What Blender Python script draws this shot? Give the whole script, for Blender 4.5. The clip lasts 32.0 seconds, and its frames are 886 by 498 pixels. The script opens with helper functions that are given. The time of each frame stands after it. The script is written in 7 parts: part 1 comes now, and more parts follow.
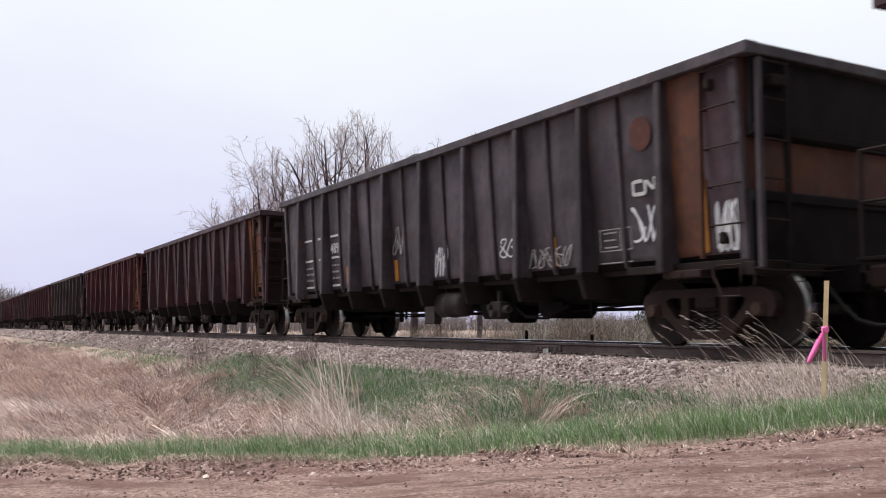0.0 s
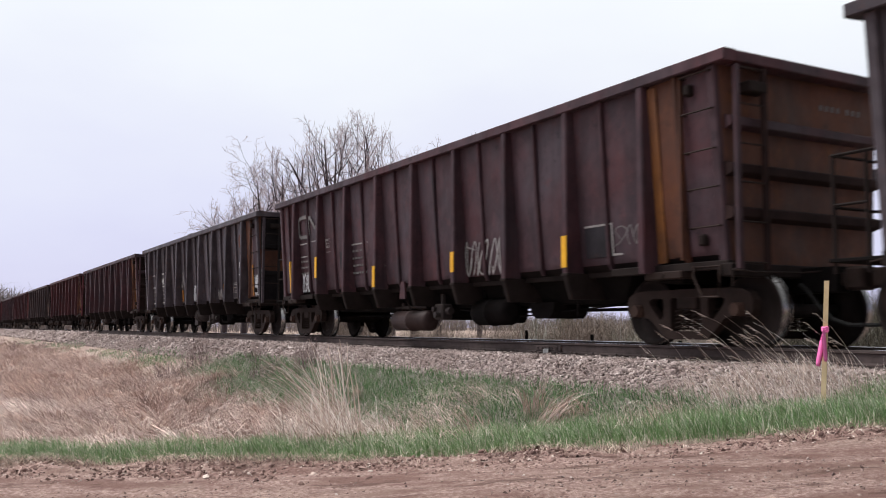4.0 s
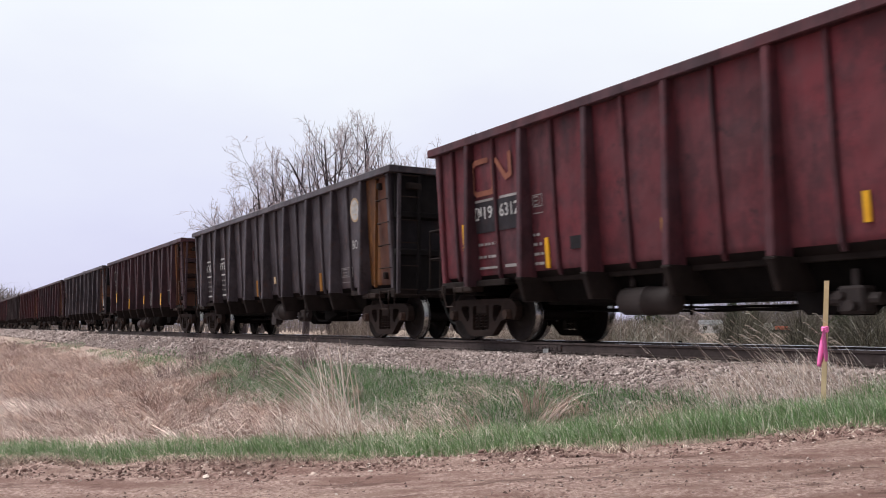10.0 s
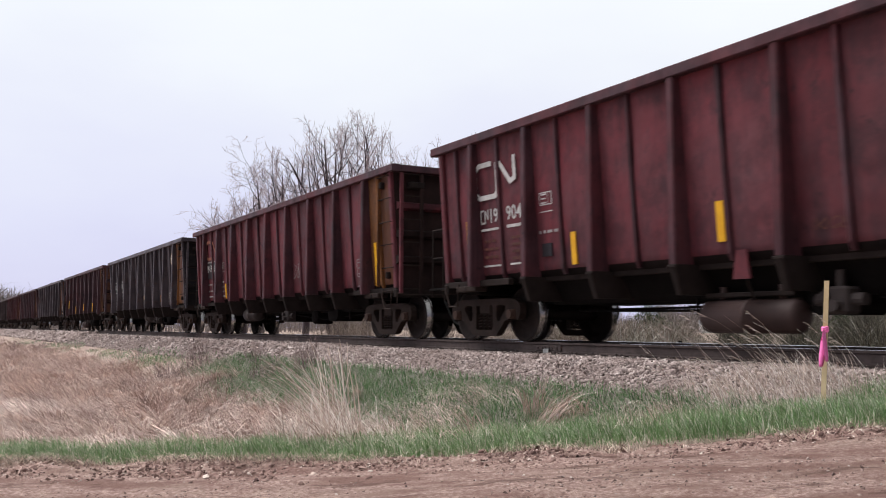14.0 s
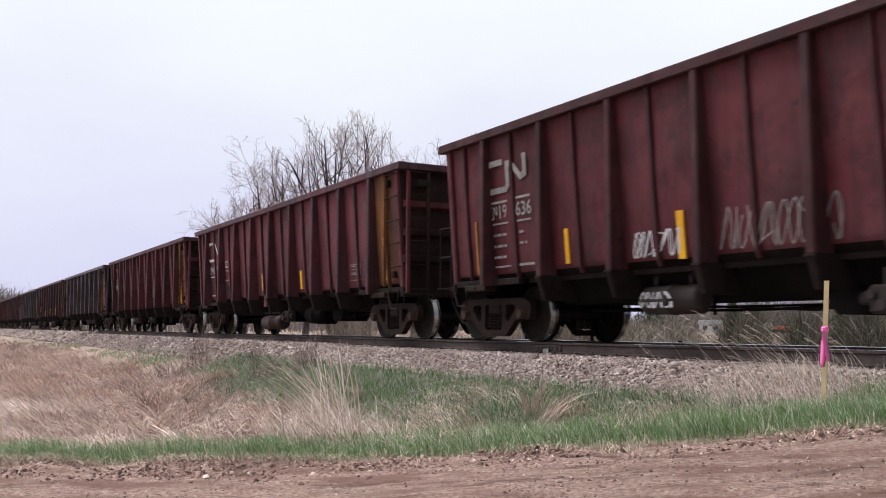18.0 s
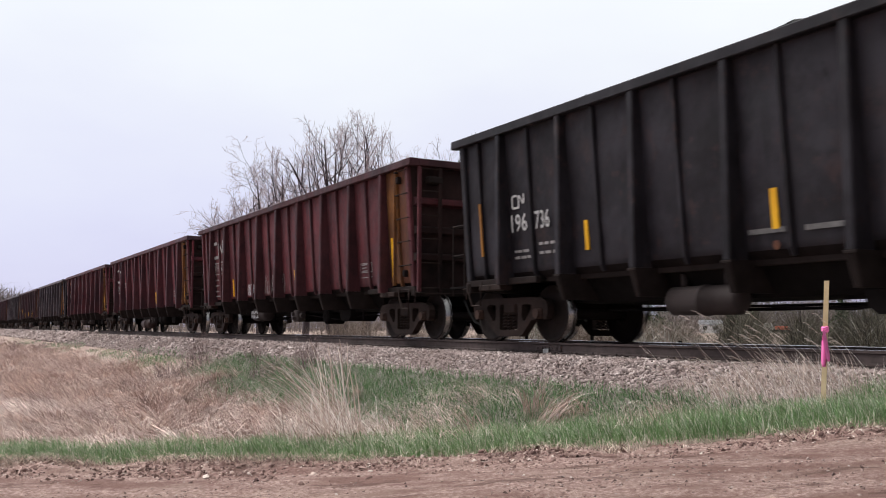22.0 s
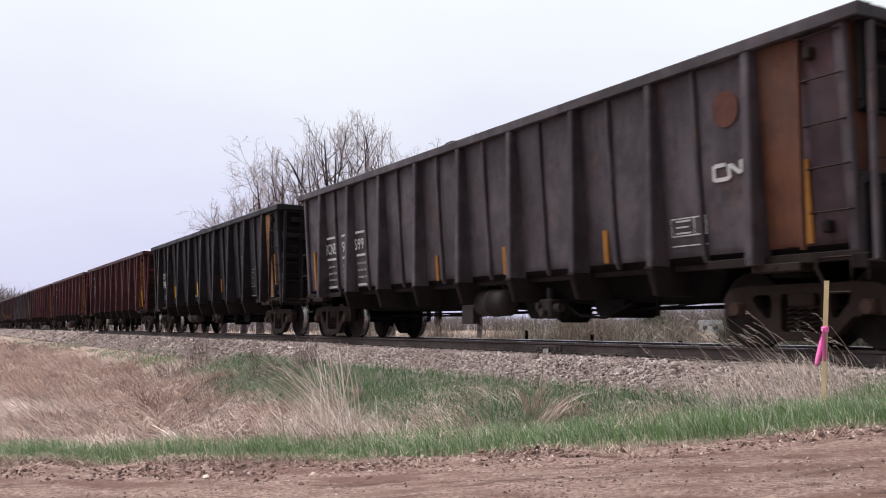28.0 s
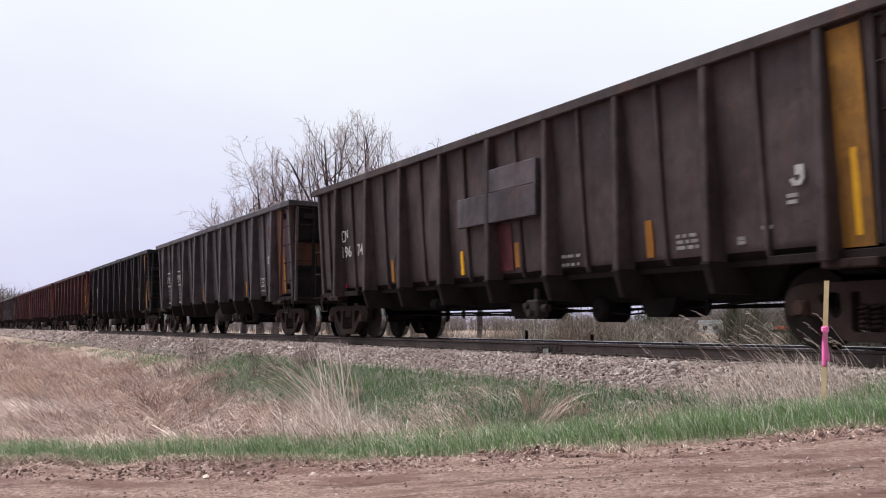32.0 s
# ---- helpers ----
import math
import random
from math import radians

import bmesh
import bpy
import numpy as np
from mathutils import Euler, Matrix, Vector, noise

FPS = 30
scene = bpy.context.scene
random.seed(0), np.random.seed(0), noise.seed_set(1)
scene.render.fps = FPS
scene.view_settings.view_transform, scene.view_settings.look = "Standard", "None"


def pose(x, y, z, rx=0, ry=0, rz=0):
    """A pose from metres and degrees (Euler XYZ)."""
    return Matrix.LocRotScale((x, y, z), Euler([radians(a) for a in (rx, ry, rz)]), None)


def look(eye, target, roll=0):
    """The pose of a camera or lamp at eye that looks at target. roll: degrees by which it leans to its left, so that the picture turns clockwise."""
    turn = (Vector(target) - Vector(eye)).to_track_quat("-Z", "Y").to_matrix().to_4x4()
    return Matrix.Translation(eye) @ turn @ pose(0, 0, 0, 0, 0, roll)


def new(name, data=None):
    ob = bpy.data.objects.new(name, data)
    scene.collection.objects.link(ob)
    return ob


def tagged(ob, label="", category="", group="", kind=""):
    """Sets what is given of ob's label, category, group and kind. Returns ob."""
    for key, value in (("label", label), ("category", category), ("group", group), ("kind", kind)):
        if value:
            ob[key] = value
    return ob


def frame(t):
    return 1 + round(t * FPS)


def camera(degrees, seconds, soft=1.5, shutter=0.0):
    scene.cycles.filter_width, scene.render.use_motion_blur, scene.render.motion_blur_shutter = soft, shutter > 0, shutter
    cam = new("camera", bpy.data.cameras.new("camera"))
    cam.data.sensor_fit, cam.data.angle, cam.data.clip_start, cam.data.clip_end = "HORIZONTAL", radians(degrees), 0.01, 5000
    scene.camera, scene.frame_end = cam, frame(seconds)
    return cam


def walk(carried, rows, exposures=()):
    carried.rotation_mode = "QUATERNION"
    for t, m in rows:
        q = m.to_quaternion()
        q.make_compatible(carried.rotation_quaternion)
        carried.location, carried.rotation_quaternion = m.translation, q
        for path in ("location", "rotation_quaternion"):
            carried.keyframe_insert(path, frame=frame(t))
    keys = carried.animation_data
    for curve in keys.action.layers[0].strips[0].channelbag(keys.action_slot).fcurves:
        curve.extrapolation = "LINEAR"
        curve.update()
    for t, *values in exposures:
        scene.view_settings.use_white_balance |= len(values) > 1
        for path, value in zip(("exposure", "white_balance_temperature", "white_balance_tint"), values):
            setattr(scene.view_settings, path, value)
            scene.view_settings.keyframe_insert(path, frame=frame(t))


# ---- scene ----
cam = camera(51.67, 32.0, soft=1.0, shutter=0.42)
EYE = Vector((0.0, -9.56, 0.23))
YAW, PITCH = radians(60.736), radians(4.9075)
AIM = Vector((-math.sin(YAW) * math.cos(PITCH), math.cos(YAW) * math.cos(PITCH), math.sin(PITCH)))
walk(cam, [(0.0, look(EYE, EYE + AIM, 0.12)), (32.0, look(EYE, EYE + AIM, 0.12))], exposures=[(0.0, 0.0), (32.0, 0.0)])

# ---- sky and light: a bright overcast, thinner cloud overhead, dimmed by hand on the unseen +x side ----
world = bpy.data.worlds.new("overcast")
scene.world = world
world.use_nodes = True
wn, wl = world.node_tree.nodes, world.node_tree.links
wn.clear()
w_out, w_bg = wn.new("ShaderNodeOutputWorld"), wn.new("ShaderNodeBackground")
w_sky = wn.new("ShaderNodeTexSky")
w_sky.sky_type, w_sky.sun_disc = "NISHITA", False
w_sky.sun_elevation, w_sky.sun_rotation = radians(61), radians(-131)
w_dim = wn.new("ShaderNodeMix")
w_dim.data_type, w_dim.blend_type = "RGBA", "MULTIPLY"
w_dim.inputs["Factor"].default_value = 1.0
w_dim.inputs["B"].default_value = (0.1, 0.1, 0.1, 1)
wl.new(w_sky.outputs[0], w_dim.inputs["A"])
w_co, w_sep = wn.new("ShaderNodeTexCoord"), wn.new("ShaderNodeSeparateXYZ")
wl.new(w_co.outputs["Generated"], w_sep.inputs[0])
w_noise = wn.new("ShaderNodeTexNoise")
w_noise.inputs["Scale"].default_value, w_noise.inputs["Detail"].default_value = 2.6, 5.0
w_map = wn.new("ShaderNodeMapping")
w_map.inputs["Scale"].default_value = (1, 1, 2.6)
wl.new(w_co.outputs["Generated"], w_map.inputs[0])
wl.new(w_map.outputs[0], w_noise.inputs["Vector"])
w_add = wn.new("ShaderNodeMath")
w_add.operation = "MULTIPLY_ADD"
w_add.inputs[1].default_value = 0.20
wl.new(w_noise.outputs[0], w_add.inputs[0])
wl.new(w_sep.outputs["Z"], w_add.inputs[2])
w_ramp = wn.new("ShaderNodeValToRGB")
for i, (p, c) in enumerate(((0.08, (0.62, 0.60, 0.89)), (0.24, (0.79, 0.80, 0.99)), (0.38, (0.95, 0.98, 1.04)), (0.52, (1.05, 1.09, 1.10)), (0.80, (1.15, 1.16, 1.17)))):
    e = w_ramp.color_ramp.elements[i] if i < 2 else w_ramp.color_ramp.elements.new(p)
    e.position, e.color = p, (*c, 1)
wl.new(w_add.outputs[0], w_ramp.inputs[0])
w_mix = wn.new("ShaderNodeMix")
w_mix.data_type = "RGBA"
w_mix.inputs["Factor"].default_value = 0.92
wl.new(w_dim.outputs["Result"], w_mix.inputs["A"])
wl.new(w_ramp.outputs[0], w_mix.inputs["B"])
# Dims the unseen sky towards +x so faces turned that way render darker.
w_rear_dim = wn.new("ShaderNodeMapRange")
w_rear_dim.inputs["From Min"].default_value, w_rear_dim.inputs["From Max"].default_value = -0.35, 0.75
w_rear_dim.inputs["To Min"].default_value, w_rear_dim.inputs["To Max"].default_value = 1.0, 0.55
wl.new(w_sep.outputs["X"], w_rear_dim.inputs["Value"])
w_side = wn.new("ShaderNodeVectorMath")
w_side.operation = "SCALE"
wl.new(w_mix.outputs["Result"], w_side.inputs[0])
wl.new(w_rear_dim.outputs[0], w_side.inputs["Scale"])
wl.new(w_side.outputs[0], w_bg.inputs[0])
w_bg.inputs[1].default_value = 1.0
wl.new(w_bg.outputs[0], w_out.inputs[0])

sun_data = bpy.data.lights.new("sun", "SUN")
sun_data.energy, sun_data.angle, sun_data.color = 3.5, radians(35), (1.0, 0.975, 0.96)
sun = new("sun", sun_data)
sun.matrix_world = look((-25, -22, 60), (0, 0, 0))


# ---- materials ----
def base_material(name, roughness=0.8, metallic=0.0, spec=0.3):
    m = bpy.data.materials.new(name)
    m.use_nodes = True
    n, l = m.node_tree.nodes, m.node_tree.links
    b = n["Principled BSDF"]
    b.inputs["Roughness"].default_value, b.inputs["Metallic"].default_value = roughness, metallic
    b.inputs["Specular IOR Level"].default_value = spec
    return m, n, l, b


def ramp(n, l, source, stops):
    r = n.new("ShaderNodeValToRGB")
    for i, (p, c) in enumerate(stops):
        e = r.color_ramp.elements[i] if i < 2 else r.color_ramp.elements.new(p)
        e.position, e.color = p, (*c, 1)
    l.new(source, r.inputs[0])
    return r.outputs[0]


def noise_node(n, l, vector, scale, detail=4.0, rough=0.6, stretch=(1, 1, 1)):
    mp, t = n.new("ShaderNodeMapping"), n.new("ShaderNodeTexNoise")
    mp.inputs["Scale"].default_value = stretch
    l.new(vector, mp.inputs[0])
    l.new(mp.outputs[0], t.inputs["Vector"])
    t.inputs["Scale"].default_value, t.inputs["Detail"].default_value, t.inputs["Roughness"].default_value = scale, detail, rough
    return t.outputs[0]


def blend(n, l, fac, a, b, kind="MIX"):
    m = n.new("ShaderNodeMix")
    m.data_type, m.blend_type = "RGBA", kind
    for socket, v in (("Factor", fac), ("A", a), ("B", b)):
        if isinstance(v, (int, float)):
            m.inputs[socket].default_value = v
        elif isinstance(v, tuple):
            m.inputs[socket].default_value = (*v, 1)
        else:
            l.new(v, m.inputs[socket])
    return m.outputs["Result"]


def bump(n, l, b, height, strength=0.3, distance=0.02):
    u = n.new("ShaderNodeBump")
    u.inputs["Strength"].default_value, u.inputs["Distance"].default_value = strength, distance
    l.new(height, u.inputs["Height"])
    l.new(u.outputs[0], b.inputs["Normal"])


def shifted(n, l):
    """Object space, moved by a random amount for each object."""
    co, info, add = n.new("ShaderNodeTexCoord"), n.new("ShaderNodeObjectInfo"), n.new("ShaderNodeVectorMath")
    sc = n.new("ShaderNodeMath")
    sc.operation, sc.inputs[1].default_value = "MULTIPLY", 37.0
    l.new(info.outputs["Random"], sc.inputs[0])
    add.operation = "ADD"
    l.new(co.outputs["Object"], add.inputs[0])
    l.new(sc.outputs[0], add.inputs[1])
    return add.outputs[0], info.outputs["Random"]


def painted_steel(name, paint, worn, grime, rust, wear=0.5, roughness=0.62):
    """Old wagon paint: faded patches, soft grime runs, rusty blotches, gently dented sheet."""
    m, n, l, b = base_material(name, roughness, 0.0, 0.18)
    v, rnd = shifted(n, l)
    big = noise_node(n, l, v, 0.8, 3, 0.5)
    run = noise_node(n, l, v, 1.0, 4, 0.6, (4.0, 4.0, 0.35))
    spot = noise_node(n, l, v, 2.1, 4, 0.6)
    blot = noise_node(n, l, v, 1.5, 7, 0.72, (1.0, 1.0, 0.7))
    fine = noise_node(n, l, v, 13.0, 4, 0.65)
    c = blend(n, l, ramp(n, l, big, ((0.38, (0, 0, 0)), (0.66, (1, 1, 1)))), paint, worn)
    c = blend(n, l, ramp(n, l, spot, ((0.32, (0.4, 0.4, 0.4)), (0.52, (0, 0, 0)))), c, grime)
    c = blend(n, l, ramp(n, l, run, ((0.48, (0, 0, 0)), (0.76, (0.7, 0.7, 0.7)))), c, grime)
    drip = noise_node(n, l, v, 1.0, 4, 0.7, (11.0, 11.0, 0.5))
    c = blend(n, l, ramp(n, l, drip, ((0.56, (0, 0, 0)), (0.76, (0.35, 0.35, 0.35)))), c, grime)
    c = blend(n, l, ramp(n, l, blot, ((0.57, (0, 0, 0)), (0.70, (wear, wear, wear)))), c, rust)
    scab = noise_node(n, l, v, 4.2, 6, 0.7, (1.0, 1.0, 0.8))
    c = blend(n, l, ramp(n, l, scab, ((0.58, (0, 0, 0)), (0.66, (wear * 0.7, wear * 0.7, wear * 0.7)))), c, rust)
    c = blend(n, l, ramp(n, l, scab, ((0.30, (0.75, 0.75, 0.75)), (0.40, (0, 0, 0)))), c, grime)
    cloud = noise_node(n, l, v, 1.1, 8, 0.78, (1.3, 1.3, 0.9))
    c = blend(n, l, ramp(n, l, cloud, ((0.43, (0.42, 0.42, 0.42)), (0.52, (0, 0, 0)))), c, grime)
    c = blend(n, l, ramp(n, l, cloud, ((0.55, (0, 0, 0)), (0.68, (0.55, 0.55, 0.55)))), c, worn)
    c = blend(n, l, ramp(n, l, fine, ((0.68, (0, 0, 0)), (0.78, (wear, wear, wear)))), c, rust)
    c = blend(n, l, 1.0, c, ramp(n, l, rnd, ((0.0, (0.82, 0.82, 0.82)), (1.0, (1.16, 1.16, 1.16)))), "MULTIPLY")
    l.new(c, b.inputs["Base Color"])
    l.new(ramp(n, l, spot, ((0.3, (roughness - 0.14,) * 3), (0.7, (min(1, roughness + 0.14),) * 3))), b.inputs["Roughness"])
    bump(n, l, b, noise_node(n, l, v, 1.5, 2.5, 0.5), 0.8, 0.07)
    return m


def simple(name, dark, light, scale=6.0, roughness=0.8, metallic=0.0, relief=0.3, depth=0.01, spec=0.3):
    m, n, l, b = base_material(name, roughness, metallic, spec)
    v, rnd = shifted(n, l)
    f = noise_node(n, l, v, scale, 6, 0.65)
    g = noise_node(n, l, v, scale * 0.17, 3, 0.5)
    mixed = n.new("ShaderNodeMath")
    mixed.operation, mixed.inputs[1].default_value = "MULTIPLY_ADD", 0.5
    l.new(g, mixed.inputs[0])
    half = n.new("ShaderNodeMath")
    half.operation, half.inputs[1].default_value = "MULTIPLY", 0.5
    l.new(f, half.inputs[0])
    l.new(half.outputs[0], mixed.inputs[2])
    l.new(ramp(n, l, mixed.outputs[0], ((0.33, dark), (0.67, light))), b.inputs["Base Color"])
    bump(n, l, b, f, relief, depth)
    return m


def island(name, stops, roughness=0.85, spec=0.2, patch=None, patch_scale=0.5, drift=None, drift_scale=0.8):
    """Colour that differs from blade to blade or stone to stone, with broad drifts of a second tone."""
    m, n, l, b = base_material(name, roughness, 0.0, spec)
    geo = n.new("ShaderNodeNewGeometry")
    c = ramp(n, l, geo.outputs["Random Per Island"], stops)
    if patch:
        co = n.new("ShaderNodeTexCoord")
        f = noise_node(n, l, co.outputs["Object"], patch_scale, 4, 0.6)
        c = blend(n, l, ramp(n, l, f, ((0.42, (0, 0, 0)), (0.62, (0.8, 0.8, 0.8)))), c, patch)
        h = noise_node(n, l, co.outputs["Object"], patch_scale * 5.5, 3, 0.6)
        c = blend(n, l, 1.0, c, ramp(n, l, h, ((0.36, (0.86, 0.83, 0.82)), (0.60, (1.06, 1.06, 1.06)))), "MULTIPLY")
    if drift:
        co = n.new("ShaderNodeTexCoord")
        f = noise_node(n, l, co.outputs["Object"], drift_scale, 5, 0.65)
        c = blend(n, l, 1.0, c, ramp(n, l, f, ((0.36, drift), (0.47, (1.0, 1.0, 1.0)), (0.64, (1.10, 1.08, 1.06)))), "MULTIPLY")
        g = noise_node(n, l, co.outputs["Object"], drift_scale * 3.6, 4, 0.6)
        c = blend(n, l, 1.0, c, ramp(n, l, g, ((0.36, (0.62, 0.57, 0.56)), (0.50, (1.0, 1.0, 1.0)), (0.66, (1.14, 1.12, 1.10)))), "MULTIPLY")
    l.new(c, b.inputs["Base Color"])
    return m


M = {}
M["black"] = painted_steel("charcoal wagon paint", (0.0139, 0.0116, 0.0150), (0.0283, 0.0252, 0.0317), (0.0084, 0.0071, 0.0084), (0.0591, 0.0318, 0.0292), 0.55, 0.55)
M["slate"] = painted_steel("dark grey wagon paint", (0.0513, 0.0409, 0.0489), (0.0927, 0.0776, 0.0894), (0.0249, 0.0198, 0.0233), (0.1159, 0.0601, 0.0506), 0.5, 0.5)
M["umber"] = painted_steel("grey brown wagon paint", (0.04576, 0.03203, 0.03432), (0.0755, 0.05491, 0.0572), (0.02059, 0.01544, 0.01716), (0.09724, 0.04347, 0.03318), 0.45, 0.6)
M["brown"] = painted_steel("brown oxide wagon paint", (0.0718, 0.0328, 0.0390), (0.0658, 0.0475, 0.0579), (0.0239, 0.0170, 0.0214), (0.0986, 0.0375, 0.0409), 0.6, 0.56)
M["red"] = painted_steel("red oxide wagon paint", (0.1359, 0.0284, 0.0379), (0.1159, 0.0400, 0.0486), (0.0269, 0.0155, 0.0204), (0.1235, 0.0311, 0.0392), 0.5, 0.58)
M["crimson"] = painted_steel("deep red oxide wagon paint", (0.1133, 0.02437, 0.03045), (0.1111, 0.03457, 0.04022), (0.02649, 0.01282, 0.0162), (0.1164, 0.0295, 0.0348), 0.5, 0.58)
M["redpost"] = painted_steel("grimy red oxide posts", (0.0997, 0.0278, 0.0355), (0.0721, 0.0379, 0.0478), (0.0216, 0.0126, 0.0164), (0.0981, 0.0279, 0.0337), 0.45, 0.58)
M["crimsonpost"] = painted_steel("grimy deep red posts", (0.0682, 0.0209, 0.0253), (0.072, 0.030, 0.035), (0.0176, 0.01045, 0.01265), (0.0757, 0.0243, 0.0271), 0.45, 0.58)
M["brownpost"] = painted_steel("reddish brown posts", (0.0711, 0.0291, 0.0356), (0.0577, 0.0388, 0.0475), (0.0192, 0.0129, 0.0166), (0.0744, 0.0317, 0.0360), 0.5, 0.56)
M["ochre"] = painted_steel("ochre wagon paint", (0.1998, 0.08155, 0.02516), (0.1406, 0.06186, 0.03108), (0.0555, 0.02812, 0.01998), (0.0814, 0.02953, 0.01924), 0.6)
M["orange"] = painted_steel("faded orange wagon paint", (0.1386, 0.05208, 0.0252), (0.105, 0.04368, 0.03192), (0.0462, 0.02436, 0.02016), (0.084, 0.03192, 0.021), 0.6)
M["sienna"] = painted_steel("rusty sienna wagon paint", (0.1207, 0.0470, 0.0280), (0.0920, 0.0448, 0.0340), (0.0460, 0.0258, 0.0210), (0.1725, 0.0650, 0.0240), 0.6)
M["rustdark"] = simple("dark rusty steel", (0.020, 0.011, 0.009), (0.050, 0.024, 0.018), 9.0, 0.9, 0.0, 0.3, 0.01, 0.1)
M["flaking"] = painted_steel("flaking ochre paint", (0.34, 0.185, 0.085), (0.25, 0.125, 0.055), (0.07, 0.036, 0.025), (0.030, 0.018, 0.016), 0.95)
M["mustard"] = painted_steel("mustard wagon paint", (0.2952, 0.1435, 0.02952), (0.2132, 0.1025, 0.03116), (0.0738, 0.03936, 0.02132), (0.0984, 0.041, 0.01804), 0.8)
# Sooty, and the roll's underside shade is painted in to beat ground bounce.
M["flange"] = simple("sooty rolled sheet with painted shade", (0.006, 0.0048, 0.0048), (0.021, 0.01575, 0.01575), 4.0, 0.9, 0.0, 0.3, 0.01, 0.05)
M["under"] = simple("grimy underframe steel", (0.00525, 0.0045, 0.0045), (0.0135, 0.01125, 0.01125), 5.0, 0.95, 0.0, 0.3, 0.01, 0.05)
M["truck"] = simple("dusty cast steel", (0.0149, 0.009758, 0.008439), (0.03641, 0.023, 0.02012), 7.0, 0.8, 0.0, 0.4, 0.01, 0.15)
M["tank"] = simple("dusty grey tank paint", (0.02646, 0.02028, 0.02028), (0.05292, 0.04134, 0.04056), 4.0, 0.7, 0.0, 0.2, 0.01, 0.2)
M["rusttank"] = simple("rusty red brown tank paint", (0.022, 0.0125, 0.0125), (0.058, 0.034, 0.032), 4.0, 0.6, 0.0, 0.2, 0.01, 0.25)
M["wheel"] = simple("brown wheel steel", (0.0135, 0.0105, 0.0105), (0.03, 0.0225, 0.021), 8.0, 0.8, 0.0, 0.2, 0.01, 0.12)
M["tread"] = simple("bright worn steel", (0.16, 0.155, 0.155), (0.34, 0.33, 0.325), 30.0, 0.22, 1.0, 0.05, 0.002)
M["railsteel"] = simple("brown weathered rail steel", (0.057, 0.0437, 0.0418), (0.114, 0.0874, 0.0836), 12.0, 0.8, 0.0, 0.3, 0.01, 0.15)
M["railhead"] = simple("polished rail head", (0.52, 0.51, 0.51), (0.66, 0.65, 0.64), 30.0, 0.24, 1.0, 0.02, 0.002)
M["yellow"] = simple("yellow reflective strip", (0.62, 0.30, 0.010), (0.78, 0.42, 0.015), 12.0, 0.5, 0.0, 0.05)
M["amber"] = simple("dirty amber reflective strip", (0.1987, 0.07618, 0.01192), (0.3047, 0.1259, 0.01722), 9.0, 0.6, 0.0, 0.05)
M["white"] = simple("worn white stencil paint", (0.2838, 0.2752, 0.2752), (0.5676, 0.559, 0.559), 11.0, 0.8, 0.0, 0.05)
M["dimwhite"] = simple("grimy white stencil paint", (0.14, 0.13, 0.13), (0.36, 0.34, 0.34), 10.0, 0.8, 0.0, 0.05)
M["faint"] = simple("almost lost stencil paint", (0.06, 0.056, 0.056), (0.20, 0.19, 0.19), 10.0, 0.8, 0.0, 0.05)
M["cream"] = simple("faded cream paint", (0.34, 0.24, 0.15), (0.56, 0.42, 0.28), 9.0, 0.8, 0.0, 0.05)
M["fadedorange"] = simple("faded orange stencil paint", (0.15, 0.052, 0.036), (0.30, 0.112, 0.072), 9.0, 0.8, 0.0, 0.05)
M["rustdot"] = simple("faded rusty emblem paint", (0.05625, 0.0225, 0.01875), (0.1237, 0.0435, 0.0315), 8.0, 0.8, 0.0, 0.05)
M["spray"] = simple("pale spray paint", (0.38, 0.39, 0.42), (0.66, 0.67, 0.70), 8.0, 0.7, 0.0, 0.05)
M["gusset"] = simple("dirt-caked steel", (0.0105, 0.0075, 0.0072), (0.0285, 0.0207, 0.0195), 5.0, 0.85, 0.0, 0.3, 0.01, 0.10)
M["journal"] = simple("rusty bearing cap", (0.023, 0.014, 0.0114), (0.069, 0.036, 0.0266), 6.0, 0.7, 0.0, 0.3, 0.01, 0.2)
# Darker than the wagon paint, for end plates, lower beams and inner stiles.
M["endblack"] = simple("near-black end plating", (0.006, 0.005, 0.006), (0.020, 0.017, 0.018), 3.0, 0.85, 0.0, 0.2, 0.01, 0.1)
M["enddark"] = simple("dark end plating", (0.010, 0.007, 0.007), (0.040, 0.022, 0.021), 3.0, 0.85, 0.0, 0.2, 0.01, 0.1)
M["coal"] = simple("dusty coal", (0.012, 0.012, 0.013), (0.045, 0.043, 0.042), 14.0, 0.9, 0.0, 0.8, 0.05)
M["hose"] = simple("black rubber hose", (0.01, 0.01, 0.01), (0.025, 0.024, 0.0235), 9.0, 0.9)
M["signal"] = simple("red lamp lens", (0.45, 0.02, 0.03), (0.6, 0.03, 0.05), 9.0, 0.3)
M["tie"] = simple("grey creosoted timber", (0.05, 0.04, 0.035), (0.14, 0.11, 0.10), 9.0, 0.9, 0.0, 0.6)
M["lath"] = simple("new pale pine lath", (0.55, 0.40, 0.22), (0.75, 0.60, 0.38), 9.0, 0.7, 0.0, 0.2)
M["pink"] = simple("fluorescent pink ribbon", (0.92, 0.17, 0.48), (0.95, 0.25, 0.60), 6.0, 0.45, 0.0, 0.1)
M["bark"] = simple("dark grey bark", (0.02975, 0.0221, 0.0272), (0.0765, 0.0595, 0.068), 7.0, 0.9, 0.0, 0.5)
M["twig"] = simple("pale brown twigs", (0.32, 0.25, 0.27), (0.54, 0.44, 0.46), 5.0, 0.9)
M["needle"] = island("dark needles", ((0.0, (0.018, 0.030, 0.018)), (0.6, (0.040, 0.062, 0.030)), (1.0, (0.10, 0.11, 0.045))))
